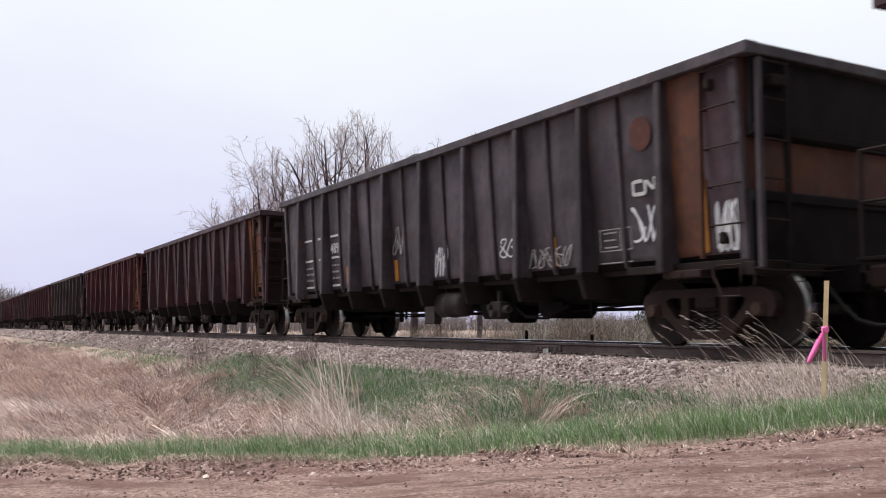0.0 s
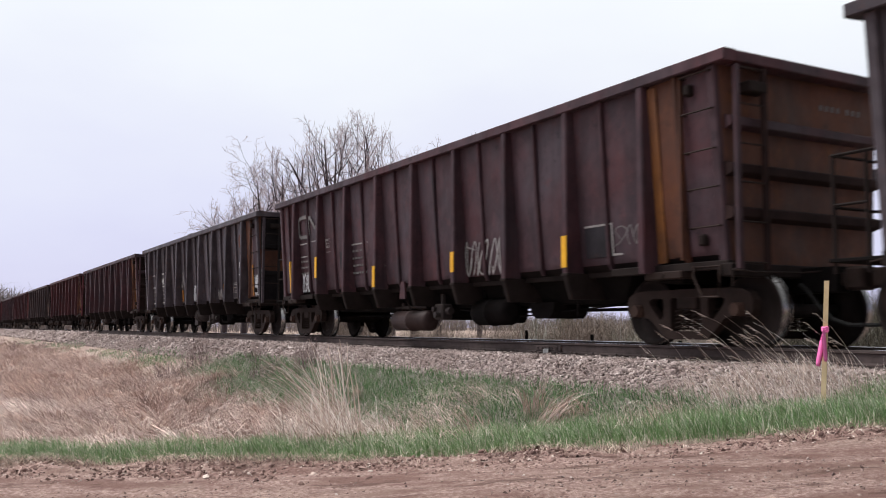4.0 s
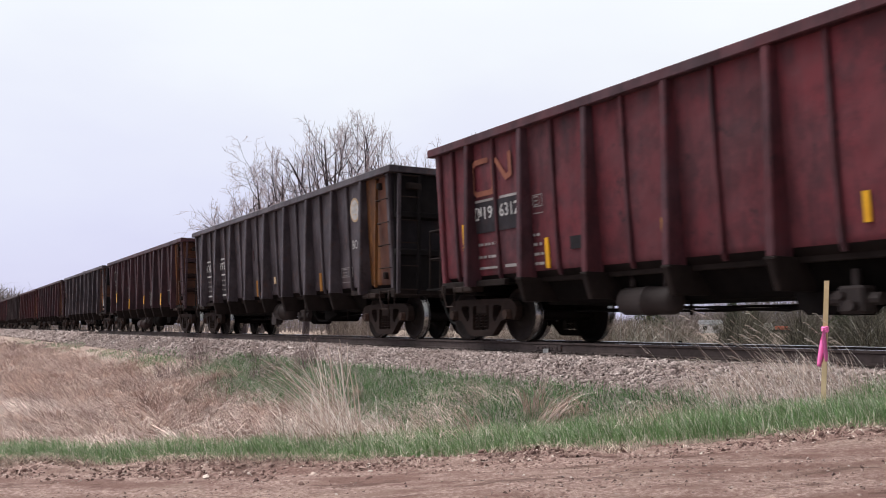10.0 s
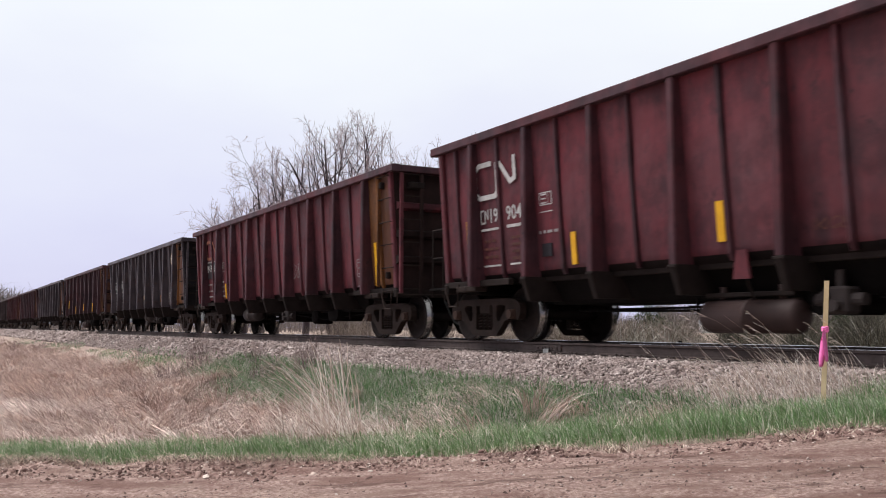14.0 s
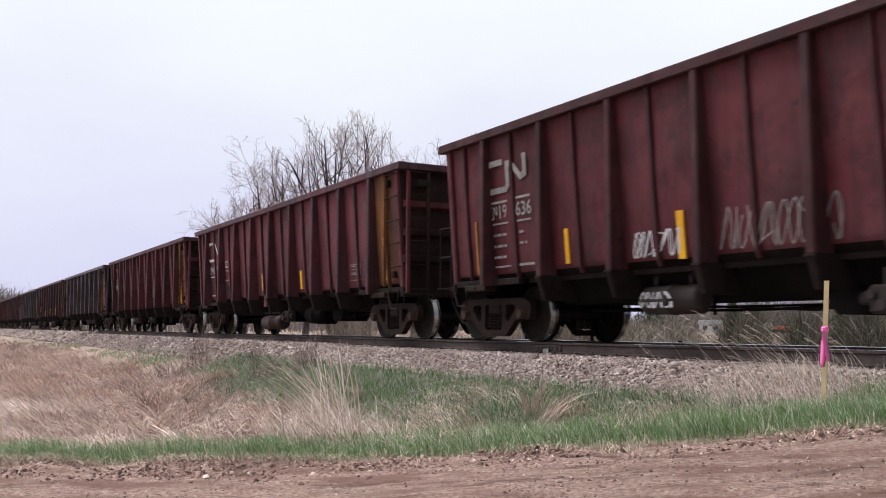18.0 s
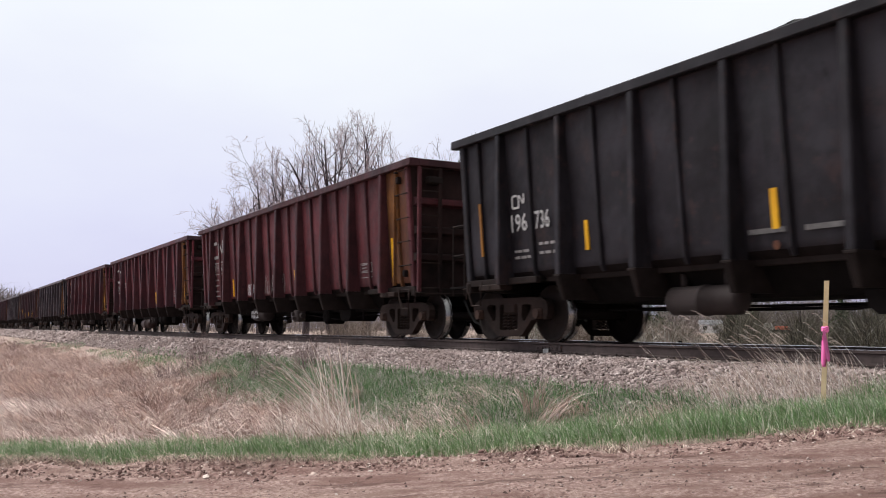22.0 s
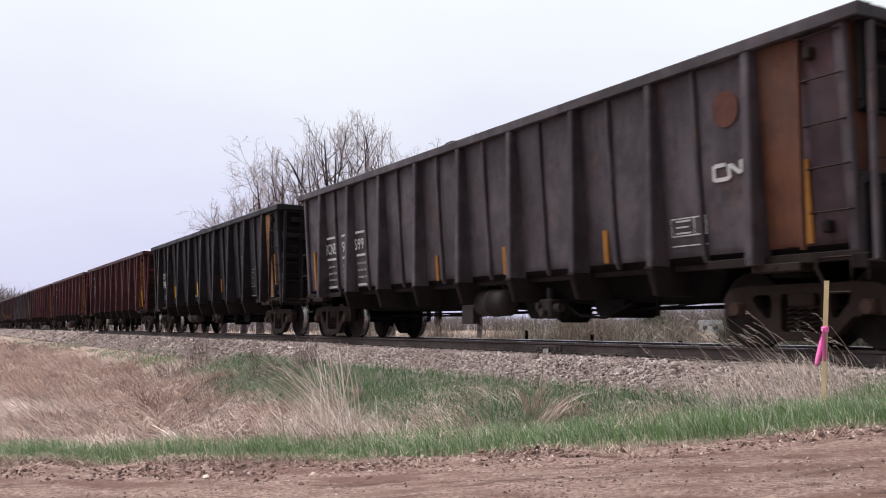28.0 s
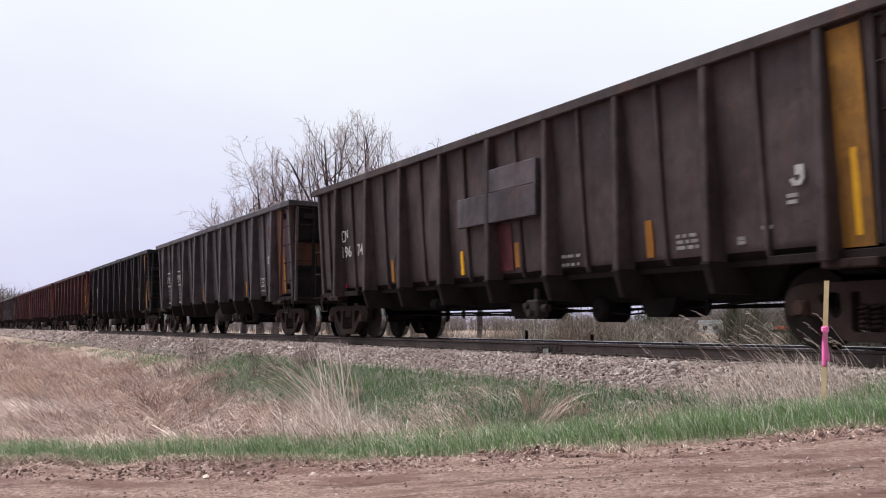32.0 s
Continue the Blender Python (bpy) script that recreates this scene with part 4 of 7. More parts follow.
def railing_car(label, paint, end_paint, rear_paint, extra_ribs=True, smooth_end=None, load=0, tank=(5.4, 1.1, 0.19, 0.60), box_x=None, valve_x=8.5, second_tank=None, rear_half=None, plate_paint=None, nudge=0.0, tank_paint="tank"):
    """One open wagon with its trucks. Returns the wagon and its wheelsets."""
    car = tagged(new("gondola_car"), label, "rail car", "open wagons of the freight train")
    mp, mr = M[paint], M[rear_paint]
    mpost = M[paint + "post"] if paint in ("red", "crimson", "brown") else mp
    enddark = M["endblack"] if paint in ("black", "slate", "umber") else M["enddark"]
    for side in (-1, 1):
        tag = "near" if side < 0 else "far"
        for i, (a, b) in enumerate(BAYS):
            if side < 0 and i >= len(BAYS) - 2:
                part("side_panel", shared(f"side_panel {tag} {i}", M[rear_half] if rear_half and i == len(BAYS) - 1 else mr, lambda: panel_mesh(a, b, side, i)), None, car, "end panel in another paint" if rear_paint != paint else "")
            else:
                part("side_panel", shared(f"side_panel {tag} {i}", mp, lambda: panel_mesh(a, b, side, i)), None, car)
        for i, x in enumerate(POSTS):
            o = part("side_post", shared(f"side_post {tag} {0 < i < 8}", mpost, lambda: post_mesh(side, 0 < i < 8)), None, car)
            o.location.x = x + nudge - CX
            if 0 < i < 8:
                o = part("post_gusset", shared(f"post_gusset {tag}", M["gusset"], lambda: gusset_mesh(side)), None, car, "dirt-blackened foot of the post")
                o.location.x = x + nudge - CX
        for x in RIBS + ([0.745] if extra_ribs else []):
            o = part("side_rib", shared(f"side_rib {tag}", mpost, lambda: rib_mesh(side)), None, car)
            o.location.x = x + (nudge if x > 1 else 0) - CX
        if extra_ribs:
            o = part("side_rib", shared(f"side_rib {tag}", mr, lambda: rib_mesh(side)), None, car)
            o.location.x = 15.005 + nudge - CX
        part("floor_flange", shared(f"floor_flange {tag}", M["flange"], lambda: flange_mesh(side)), None, car, "sooty rolled foot of the side sheet, darkened as if shaded")
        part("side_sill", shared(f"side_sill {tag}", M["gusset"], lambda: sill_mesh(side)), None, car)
        for x in (0.23, 15.63):
            o = part("corner_post", shared(f"corner_post {tag}", mp, lambda: corner_mesh(side)), None, car)
            o.location.x = x - CX
        for x in TRUCKS:
            o = part("bolster_pad", shared(f"bolster_pad {tag}", M["truck"], lambda: bolster_pad_mesh(side)), None, car)
            o.location.x = x - CX
    part("top_rim", shared("top_rim", mpost, rim_mesh), None, car)
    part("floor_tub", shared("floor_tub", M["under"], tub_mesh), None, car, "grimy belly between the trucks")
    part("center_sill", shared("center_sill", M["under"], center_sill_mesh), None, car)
    for x, sign in ((0.24, -1), (15.69, 1)):
        part("end_plate", shared(f"end_plate {sign}", enddark if sign < 0 or (smooth_end is None and not plate_paint) else M[plate_paint] if plate_paint else M[end_paint], lambda: end_mesh(x)), None, car)
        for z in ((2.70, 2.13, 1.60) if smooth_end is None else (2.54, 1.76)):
            o = part("end_beam", shared("end_beam", mp if z > 2.6 else enddark, beam_mesh), None, car)
            o.location = (x + 0.012 * sign - CX, 0, z)
            if sign < 0:
                o.rotation_euler.z = math.pi
        o = part("end_sill", shared("end_sill", M["gusset"], lambda: box(bmesh.new(), -0.06, 0.10, -1.38, 1.38, 0.84, 1.0, 0.012)), None, car)
        o.location.x = x - CX
        o = part("coupler", shared(f"coupler {sign}", M["truck"], lambda: coupler_mesh(sign)), None, car, "rusty cast steel coupler")
        o.location.x = (-0.02 if sign < 0 else 15.95) - CX
        o = part("air_hose", shared(f"air_hose {sign}", M["hose"], lambda: hose_mesh(sign)), None, car, "black rubber air hose")
        o.location = ((0.05 if sign < 0 else 15.88) - CX, -0.32 * 1, 0)
        o = part("uncoupling_lever", shared(f"uncoupling_lever {sign}", M["truck"], lambda: lever_mesh(sign)), None, car)
        o.location.x = (0.18 if sign < 0 else 15.79) - CX
    if smooth_end is not None:
        part("end_plate", shared("upper_end", M["endblack"], lambda: box(bmesh.new(), 15.72 - CX, 15.80 - CX, -1.37, 1.37, 2.56, 3.385, 0.01)), None, car)
        part("end_plate", shared("lower_end", M["endblack"], lambda: box(bmesh.new(), 15.72 - CX, 15.78 - CX, -1.37, 1.37, 0.99, 1.76, 0.01)), None, car)
    bm = bmesh.new()
    xe = (15.815 if smooth_end is not None else 15.712) - CX
    for i in range(7):
        y = 0.35 + 0.11 * i + (0.08 if i > 3 else 0)
        bm.faces.new([bm.verts.new((xe, yy, zz)) for yy, zz in ((y, 3.03), (y + 0.06, 3.03), (y + 0.06, 3.105), (y, 3.105))])
    part("stencil_rule", shared("end_stencil", M["faint"], lambda: bm), None, car)
    for z in (0.97, 1.45, 1.92, 2.38, 2.86, 3.32):
        o = part("ladder_rung", shared("ladder_rung", M["truck"], lambda: rung_mesh(0.50, 0.10)), None, car)
        o.location = (15.40 - CX, -skin(z), z)
    o = part("ladder_stile", shared("side_stile", mr, lambda: box(bmesh.new(), -0.014, 0.014, -1.50, -1.43, 1.06, 3.37, 0.004)), None, car)
    o.location.x = 15.10 - CX
    for x, z in ((15.24, 3.16), (15.32, 1.30)):
        o = part("grab_bracket", shared("grab_bracket", M["gusset"], lambda: box(bmesh.new(), -0.05, 0.05, -0.10, 0.02, -0.07, 0.07, 0.02)), None, car)
        o.location = (x - CX, -skin(z), z)
    o = part("grab_bracket", shared("end_bracket", M["gusset"], lambda: box(bmesh.new(), -0.04, 0.16, -0.16, 0.16, -0.07, 0.07, 0.02)), None, car)
    o.location = (15.76 - CX, -0.98, 3.12)
    for y in (-1.33, -0.87):
        o = part("ladder_stile", shared("ladder_stile", mp if y < -1 else enddark, stile_mesh), None, car)
        o.location = (15.88 - CX, y, 0)
    for z in (1.0, 1.48, 1.95, 2.41, 2.89, 3.33):
        o = part("ladder_rung", shared("end_rung", M["truck"], lambda: end_rung_mesh(1)), None, car)
        o.location = (15.90 - CX, 0, z)
    for x in (0.55, 15.42):
        o = part("stirrup_step", shared("stirrup_step", M["truck"], stirrup_mesh), None, car)
        o.location.x = x - CX
    o = part("platform_railing", shared("platform_railing", M["gusset"], railing_mesh), None, car)
    o.location.x = -CX
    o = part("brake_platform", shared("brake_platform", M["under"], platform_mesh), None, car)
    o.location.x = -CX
    o = part("brake_wheel", shared("brake_wheel", M["truck"], brake_wheel_mesh), None, car)
    o.location = (-0.06 - CX, 0.35, 2.3)
    o = part("air_reservoir", shared(f"air_reservoir {tank[1]} {tank[2]}", M[tank_paint], lambda: reservoir_mesh(tank[1], tank[2])), None, car, {"tank": "dusty grey air tank", "rusttank": "rusty brown air tank", "under": "small grimy air tank"}[tank_paint])
    o.location = (tank[0] - CX, -1.0, tank[3])
    if second_tank:
        o = part("air_reservoir", shared("air_reservoir second", M["under"], lambda: reservoir_mesh(second_tank[1], second_tank[2])), None, car, "black air tank")
        o.location = (second_tank[0] - CX, -0.95, second_tank[3])
    if box_x:
        o = part("brake_box", shared("brake_box", M["tank"], lambda: box(bmesh.new(), -0.20, 0.20, -1.02, -0.86, 0.30, 0.64, 0.01)), None, car, "grey steel box under the floor")
        o.location.x = box_x - CX
    o = part("control_valve", shared("control_valve", M["tank"], valve_mesh), None, car)
    o.location = (valve_x - CX, -1.02, 0.52)
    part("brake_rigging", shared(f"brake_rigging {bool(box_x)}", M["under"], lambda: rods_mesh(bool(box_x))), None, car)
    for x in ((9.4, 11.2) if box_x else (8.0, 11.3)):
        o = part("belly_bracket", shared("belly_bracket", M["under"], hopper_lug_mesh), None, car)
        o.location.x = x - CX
    o = part("brake_cylinder", shared("brake_cylinder", M["under"], lambda: lathe_y(bmesh.new(), [(0.02, -0.30), (0.14, -0.29), (0.19, -0.24), (0.19, 0.20), (0.02, 0.22)], 18)), None, car)
    o.location = (10.03 - CX, -0.62, 0.50)
    for x in (5.9, 12.1):
        o = part("rod_hanger", shared("rod_hanger", M["under"], hanger_mesh), None, car)
        o.location.x = x - CX
    part("load", LOADS[load], None, car, "heaped black coal")
    wheels = []
    for x in TRUCKS:
        tr = part("truck", shared("truck", M["truck"], truck_mesh), None, car, "dusty four-wheel truck")
        tr.location.x = x - CX
        for side in (-1, 1):
            part("sideframe", shared(f"sideframe {side}", M["truck"], lambda: sideframe_mesh(side)), None, tr)
            for dx in (-WHEELBASE / 2, WHEELBASE / 2):
                o = part("journal_box", shared(f"journal_box {side}", M["journal"], lambda: journal_mesh(side)), None, tr)
                o.location.x = dx
            for dx in (-0.15, 0.0, 0.15):
                o = part("spring", shared("spring", M["truck"], spring_mesh), None, tr)
                o.location = (dx, side * 1.0, 0)
        for dx in (-WHEELBASE / 2, WHEELBASE / 2):
            wset = part("wheelset", WHEELSET, None, tr, "steel wheels with bright treads")
            wset.location = (dx, 0, RADIUS)
            wheels.append((wset, dx))
    return car, wheels


def tank_hanger(car, material):
    """A flared plate on a rod, and the beam that carries the long air tank."""
    bm = bmesh.new()
    loft(bm, [[(x - CX, -1.36, z), (x - CX, -1.33, z), (x2 - CX, -1.33, z), (x2 - CX, -1.36, z)] for x, x2, z in ((7.11, 7.26, 1.14), (7.05, 7.31, 0.80))])
    part("hanger_plate", bm, M[material], car, "flared plate over the air tank")
    bm = tube(bmesh.new(), [(7.18 - CX, -1.30, 0.86), (7.18 - CX, -1.15, 0.56)], 0.018, 6)
    box(bm, 6.35 - CX, 7.70 - CX, -1.10, -0.92, 0.60, 0.66, 0.01)
    part("tank_beam", bm, M["gusset"], car)


def strips(car, rows, material):
    for x0, x1, z0, z1 in rows:
        slim = 0.015 if material == "amber" or x1 - x0 < 0.13 else 0.024
        part("reflector_strip", strip_mesh(x0 + slim, x1 - slim, z0, z1), M[material], car, "yellow reflective strip" if material == "yellow" else "grimy amber reflective strip")


TRAIN = []


def add_car(k, *args, **kw):
    car, wheels = railing_car(*args, **kw)
    TRAIN.append((k, car, wheels))
    return car


def data_box(car, x0, x1, z0, z1, material="dimwhite", n=3):
    bm = outline(bmesh.new(), x0, x1, z0 + (z1 - z0) * 0.35, z1)
    plate(bm, x0, x1, z0, z0 + 0.016)
    zb = z0 + (z1 - z0) * 0.35
    plate(bm, x0 + (x1 - x0) * 0.65, x0 + (x1 - x0) * 0.675, zb, z1)
    for i in range(n):
        z = zb + (z1 - zb) * (0.18 + 0.64 * i / max(1, n - 1))
        plate(bm, x0 + (x1 - x0) * 0.14, x0 + (x1 - x0) * (0.50 if i % 2 else 0.56), z - 0.011, z + 0.011)
    part("stencil_box", bm, M[material], car, "faded white stencilled data box")


def mark_block(car, x0, seed, z, material="white"):
    """Two ruled lines, with lines of unreadable stencils beneath the number."""
    rows = []
    for dx, w in ((0.0, 0.64), (0.9, 0.44), (1.7, 0.50)):
        rows += [(x0 + dx, x0 + dx + w, z + 0.33, z + 0.38), (x0 + dx, x0 + dx + w, z - 0.17, z - 0.12), (x0 + dx, x0 + dx + w, z - 0.82, z - 0.77)]
    part("stencil_rule", bars_mesh(rows), M[material], car)
    for i, (dx, w) in enumerate(((0.05, 0.6), (0.92, 0.42), (1.72, 0.46))):
        part("stencil_text", small_lines(seed + i, x0 + dx, x0 + dx + w, z - 0.70, z - 0.25, 3), M["dimwhite"], car)


# ---- leading wagons, already far along the line ----
for k, paint, rear in ((-9, "black", "black"), (-8, "brown", "brown"), (-7, "slate", "slate"), (-6, "crimson", "crimson"), (-5, "brown", "brown"), (-4, "crimson", "brown"), (-3, "umber", "umber"), (-2, "crimson", "sienna")):
    c = add_car(k, {"black": "black", "brown": "brown oxide", "slate": "dark grey", "crimson": "deep red oxide", "umber": "grey brown"}[paint] + " steel gondola car loaded with coal", paint, paint, rear, load=1)
    if k > -5:
        strips(c, [(3.5, 3.65, 1.2, 1.65), (9.2, 9.36, 1.2, 1.65), (15.05, 15.18, 1.15, 2.0)], "amber")

c = add_car(-1, "brown oxide steel gondola car with a rusty orange edge panel", "brown", "brown", "sienna", load=1)
strips(c, [(3.5, 3.65, 1.2, 1.65), (6.8, 6.95, 1.2, 1.62), (15.0, 15.12, 1.15, 2.0)], "amber")
part("painted_edge", strip_mesh(14.50, 14.80, 1.05, 3.36), M["orange"], c, "faded orange edge stripe")

# charcoal wagon with sprayed tags
c = add_car(0, "charcoal gondola car with white spray tags and ochre end", "slate", "orange", "sienna", rear_half="brown", extra_ribs=False, smooth_end=True, load=2, tank=(8.31, 0.95, 0.235, 0.66), box_x=7.36, valve_x=9.9)
strips(c, [(15.01, 15.13, 1.15, 2.05), (11.89, 12.03, 1.15, 1.6), (6.5, 6.68, 1.17, 1.59), (4.03, 4.18, 1.2, 1.6)], "amber")
part("round_emblem", disc_mesh(14.02, 2.80, 0.21), M["rustdot"], c, "faded round rusty emblem")
part("owner_mark", emblem_mesh(13.80, 14.27, 1.98, 2.20, 0.05), M["white"], c)
data_box(c, 13.05, 13.72, 1.12, 1.60)
mark_block(c, 1.50, 11, 2.0)
part("car_number", words_mesh("489", 3.2, 3.68, 1.94, 2.19, M["white"]), None, c)
for i, (a, b, z0, z1, t) in enumerate(((13.72, 14.26, 1.38, 1.83, 0.05), (15.23, 15.62, 1.15, 1.73, 0.05), (10.47, 10.89, 1.38, 1.68, 0.035), (8.24, 8.71, 1.18, 1.7, 0.045), (6.5, 7.0, 1.7, 2.24, 0.03), (11.3, 12.4, 1.15, 1.45, 0.03))):
    part("spray_tag", tag_mesh(40 + i, a, b, z0, z1, t), M["spray" if i < 4 else "dimwhite"], c, "white sprayed scribble")

# brown wagon
c = add_car(1, "brown oxide gondola car with ochre end panel and spray tags", "brown", "brown", "sienna", rear_half="brown", plate_paint="sienna", load=1, tank_paint="rusttank", tank=(7.02, 1.5, 0.205, 0.37), valve_x=8.25, second_tank=(9.98, 1.1, 0.23, 0.50))
tank_hanger(c, "brown")
strips(c, [(0.75, 0.85, 1.12, 1.93)], "yellow")
for i, z0, z1 in ((1, 1.40, 1.90), (3, 1.06, 1.50), (5, 1.20, 1.56), (7, 1.10, 1.56)):
    part("reflective_strip", box(bmesh.new(), POSTS[i] - 0.058 - CX, POSTS[i] + 0.058 - CX, -FACE - 0.003, -FACE + 0.010, z0, z1), M["yellow"], c, "yellow reflective strip on the post")
part("owner_mark", emblem_mesh(1.46, 2.76, 2.44, 3.02, 0.09), M["faint"], c)
part("stencil_rule", bars_mesh([(1.5, 2.05, 2.30, 2.33), (2.3, 2.75, 2.32, 2.35), (1.5, 2.05, 1.98, 2.01), (4.7, 5.6, 2.05, 2.08), (5.8, 6.4, 1.5, 1.53)]), M["dimwhite"], c)
part("stencil_text", small_lines(5, 1.52, 2.06, 1.5, 1.95, 3), M["faint"], c)
part("stencil_text", small_lines(6, 4.75, 5.5, 1.35, 2.0, 4), M["faint"], c)
data_box(c, 3.22, 3.48, 2.0, 2.32)
part("spray_tag", tag_mesh(61, 1.6, 2.17, 1.12, 1.55, 0.05), M["spray"], c, "white sprayed scribble")
part("spray_tag", tag_mesh(66, 9.64, 10.85, 1.14, 1.72, 0.045), M["dimwhite"], c, "pale sprayed scribble")
part("black_patch", strip_mesh(4.05, 4.4, 1.55, 1.95), M["black"], c)
part("black_patch", strip_mesh(13.06, 13.66, 1.22, 1.66), M["black"], c)
corner = bmesh.new()
stroke(corner, [(13.06, 1.67), (13.66, 1.67), (13.66, 1.24), (13.86, 1.24)], 0.03)
part("stencil_box", corner, M["dimwhite"], c, "faded white stencilled data box")
part("spray_tag", tag_mesh(64, 13.72, 14.22, 1.36, 1.62, 0.02), M["faint"], c, "faint sprayed scribble")

part("painted_edge", strip_mesh(14.49, 14.70, 1.06, 3.34), M["ochre"], c, "dull ochre edge stripe")

# dark grey wagon with the round white emblem
c = add_car(2, "dark grey gondola car with white dot and orange panel", "slate", "black", "ochre", rear_half="orange", extra_ribs=False, smooth_end=True, load=1, tank=(8.31, 0.95, 0.235, 0.66), box_x=7.36, valve_x=9.9)
strips(c, [(0.78, 0.92, 1.13, 2.03), (4.06, 4.22, 1.15, 1.58), (6.74, 6.91, 1.11, 1.57), (9.06, 9.20, 1.13, 1.60), (11.64, 11.80, 1.1, 1.54)], "amber")
part("emblem_rim", disc_mesh(13.94, 2.82, 0.25), M["cream"], c, "faded cream rim of the emblem")
bm = disc_mesh(13.94, 2.82, 0.205)
bmesh.ops.translate(bm, verts=bm.verts, vec=(0, -0.004, 0))
part("round_emblem", bm, M["white"], c, "round white emblem")
for i in range(6):
    bm = disc_mesh(13.94 + 0.115 * math.cos(i * 1.047), 2.82 + 0.125 * math.sin(i * 1.047), 0.022)
    bmesh.ops.translate(bm, verts=bm.verts, vec=(0, -0.008, 0))
    part("emblem_spot", bm, M["cream"], c)
part("car_mark", words_mesh("BCO", 13.74, 14.16, 1.96, 2.16, M["white"]), None, c)
data_box(c, 13.02, 13.65, 1.24, 1.58)
mark_block(c, 1.50, 21, 2.05)
for text, a, b in (("BCNE", 1.46, 2.07), ("90", 2.40, 2.74), ("192", 3.12, 3.70)):
    part("car_number", words_mesh(text, a, b, 2.06, 2.30, M["white"]), None, c)
data_box(c, 4.07, 4.34, 1.96, 2.25)
arrow = bmesh.new()
stroke(arrow, [(7.51, 2.02), (7.52, 1.76), (7.50, 1.44)], 0.038)
stroke(arrow, [(7.40, 2.16), (7.47, 2.08), (7.58, 1.96), (7.50, 1.86), (7.43, 1.96), (7.52, 2.08), (7.60, 2.18)], 0.036)
stroke(arrow, [(7.36, 1.80), (7.42, 1.70), (7.52, 1.68), (7.62, 1.76), (7.60, 1.84)], 0.036)
stroke(arrow, [(7.34, 1.50), (7.40, 1.42), (7.50, 1.40), (7.58, 1.48), (7.64, 1.62), (7.72, 1.66)], 0.042)
part("spray_tag", arrow, M["spray"], c, "white sprayed arrow")
part("tan_patch", strip_mesh(8.31, 8.45, 1.42, 1.60), M["cream"], c, "small cream paint patch")

part("rust_stain", strip_mesh(6.55, 6.63, 2.16, 2.44), M["brown"], c, "rusty red scrape")
part("rust_stain", strip_mesh(7.05, 7.14, 1.13, 1.22), M["sienna"], c, "small rusty spot")

# red wagons
c = add_car(3, "red oxide gondola car with black number patch", "red", "crimson", "ochre", rear_half="orange", load=1, tank=(5.35, 1.1, 0.195, 0.60), valve_x=8.56)
part("number_patch", strip_mesh(1.43, 2.80, 1.84, 2.36), M["black"], c, "black painted number patch")
part("owner_mark", emblem_mesh(1.41, 2.66, 2.46, 3.10, 0.09), M["fadedorange"], c, "faded orange owner mark")
for text, a, b in (("19", 1.76, 2.02), ("6312", 2.24, 2.80)):
    part("car_number", words_mesh(text, a, b, 2.06, 2.28, M["white"]), None, c)
part("owner_mark", emblem_mesh(1.46, 1.68, 2.06, 2.28, 0.032), M["white"], c)
part("stencil_rule", bars_mesh([(1.46, 2.05, 2.365, 2.405), (2.25, 2.78, 2.365, 2.405), (1.46, 2.05, 1.90, 1.95), (2.25, 2.78, 1.90, 1.95), (1.5, 2.1, 1.22, 1.26), (2.3, 2.82, 1.22, 1.27)]), M["dimwhite"], c)
part("stencil_text", small_lines(31, 1.5, 2.1, 1.32, 1.75, 2), M["dimwhite"], c)
part("stencil_text", small_lines(32, 3.15, 3.4, 1.15, 1.75, 4), M["dimwhite"], c)
data_box(c, 3.19, 3.44, 2.0, 2.30)
part("black_patch", strip_mesh(4.08, 4.41, 1.39, 1.58), M["black"], c)
strips(c, [(0.98, 1.10, 1.14, 2.04), (3.42, 3.56, 1.14, 1.61), (6.0, 6.15, 1.2, 1.65), (8.93, 9.06, 1.3, 1.62), (12.36, 12.48, 1.25, 1.6), (14.70, 14.86, 1.11, 2.02)], "yellow")
data_box(c, 13.78, 14.12, 1.13, 1.73, "dimwhite")
part("spray_tag", tag_mesh(74, 9.8, 10.3, 1.49, 1.86, 0.02), M["dimwhite"], c, "pale sprayed scribble")

c = add_car(4, "red oxide gondola car with large white owner mark", "red", "crimson", "ochre", rear_half="orange", load=1, tank_paint="rusttank", tank=(7.02, 1.5, 0.205, 0.37), valve_x=8.25, second_tank=(10.25, 1.6, 0.2, 0.55))
tank_hanger(c, "red")
part("spray_tag", tag_mesh(76, 8.20, 8.66, 1.28, 1.40, 0.016), M["rustdot"], c, "faint sprayed scribble")
part("owner_mark", emblem_mesh(1.39, 2.66, 2.38, 3.02, 0.085), M["white"], c)
part("owner_mark", emblem_mesh(1.52, 1.78, 1.98, 2.22, 0.032), M["white"], c)
for text, a, b in (("19", 1.84, 2.06), ("904", 2.32, 2.76)):
    part("car_number", words_mesh(text, a, b, 1.98, 2.22, M["white"]), None, c)
part("stencil_rule", bars_mesh([(1.5, 2.08, 1.86, 1.90), (2.3, 2.78, 1.86, 1.91), (1.55, 2.1, 1.25, 1.28), (2.35, 2.8, 1.25, 1.28)]), M["white"], c)
part("stencil_text", small_lines(41, 1.58, 2.0, 1.35, 1.75, 3), M["rustdot"], c)
part("stencil_text", small_lines(42, 2.42, 2.8, 1.3, 1.75, 4), M["rustdot"], c)
part("stencil_text", small_lines(43, 3.2, 3.75, 1.66, 1.74, 1), M["dimwhite"], c)
data_box(c, 3.25, 3.57, 2.0, 2.31, "white")
part("black_patch", strip_mesh(3.25, 3.5, 1.32, 1.52), M["black"], c)
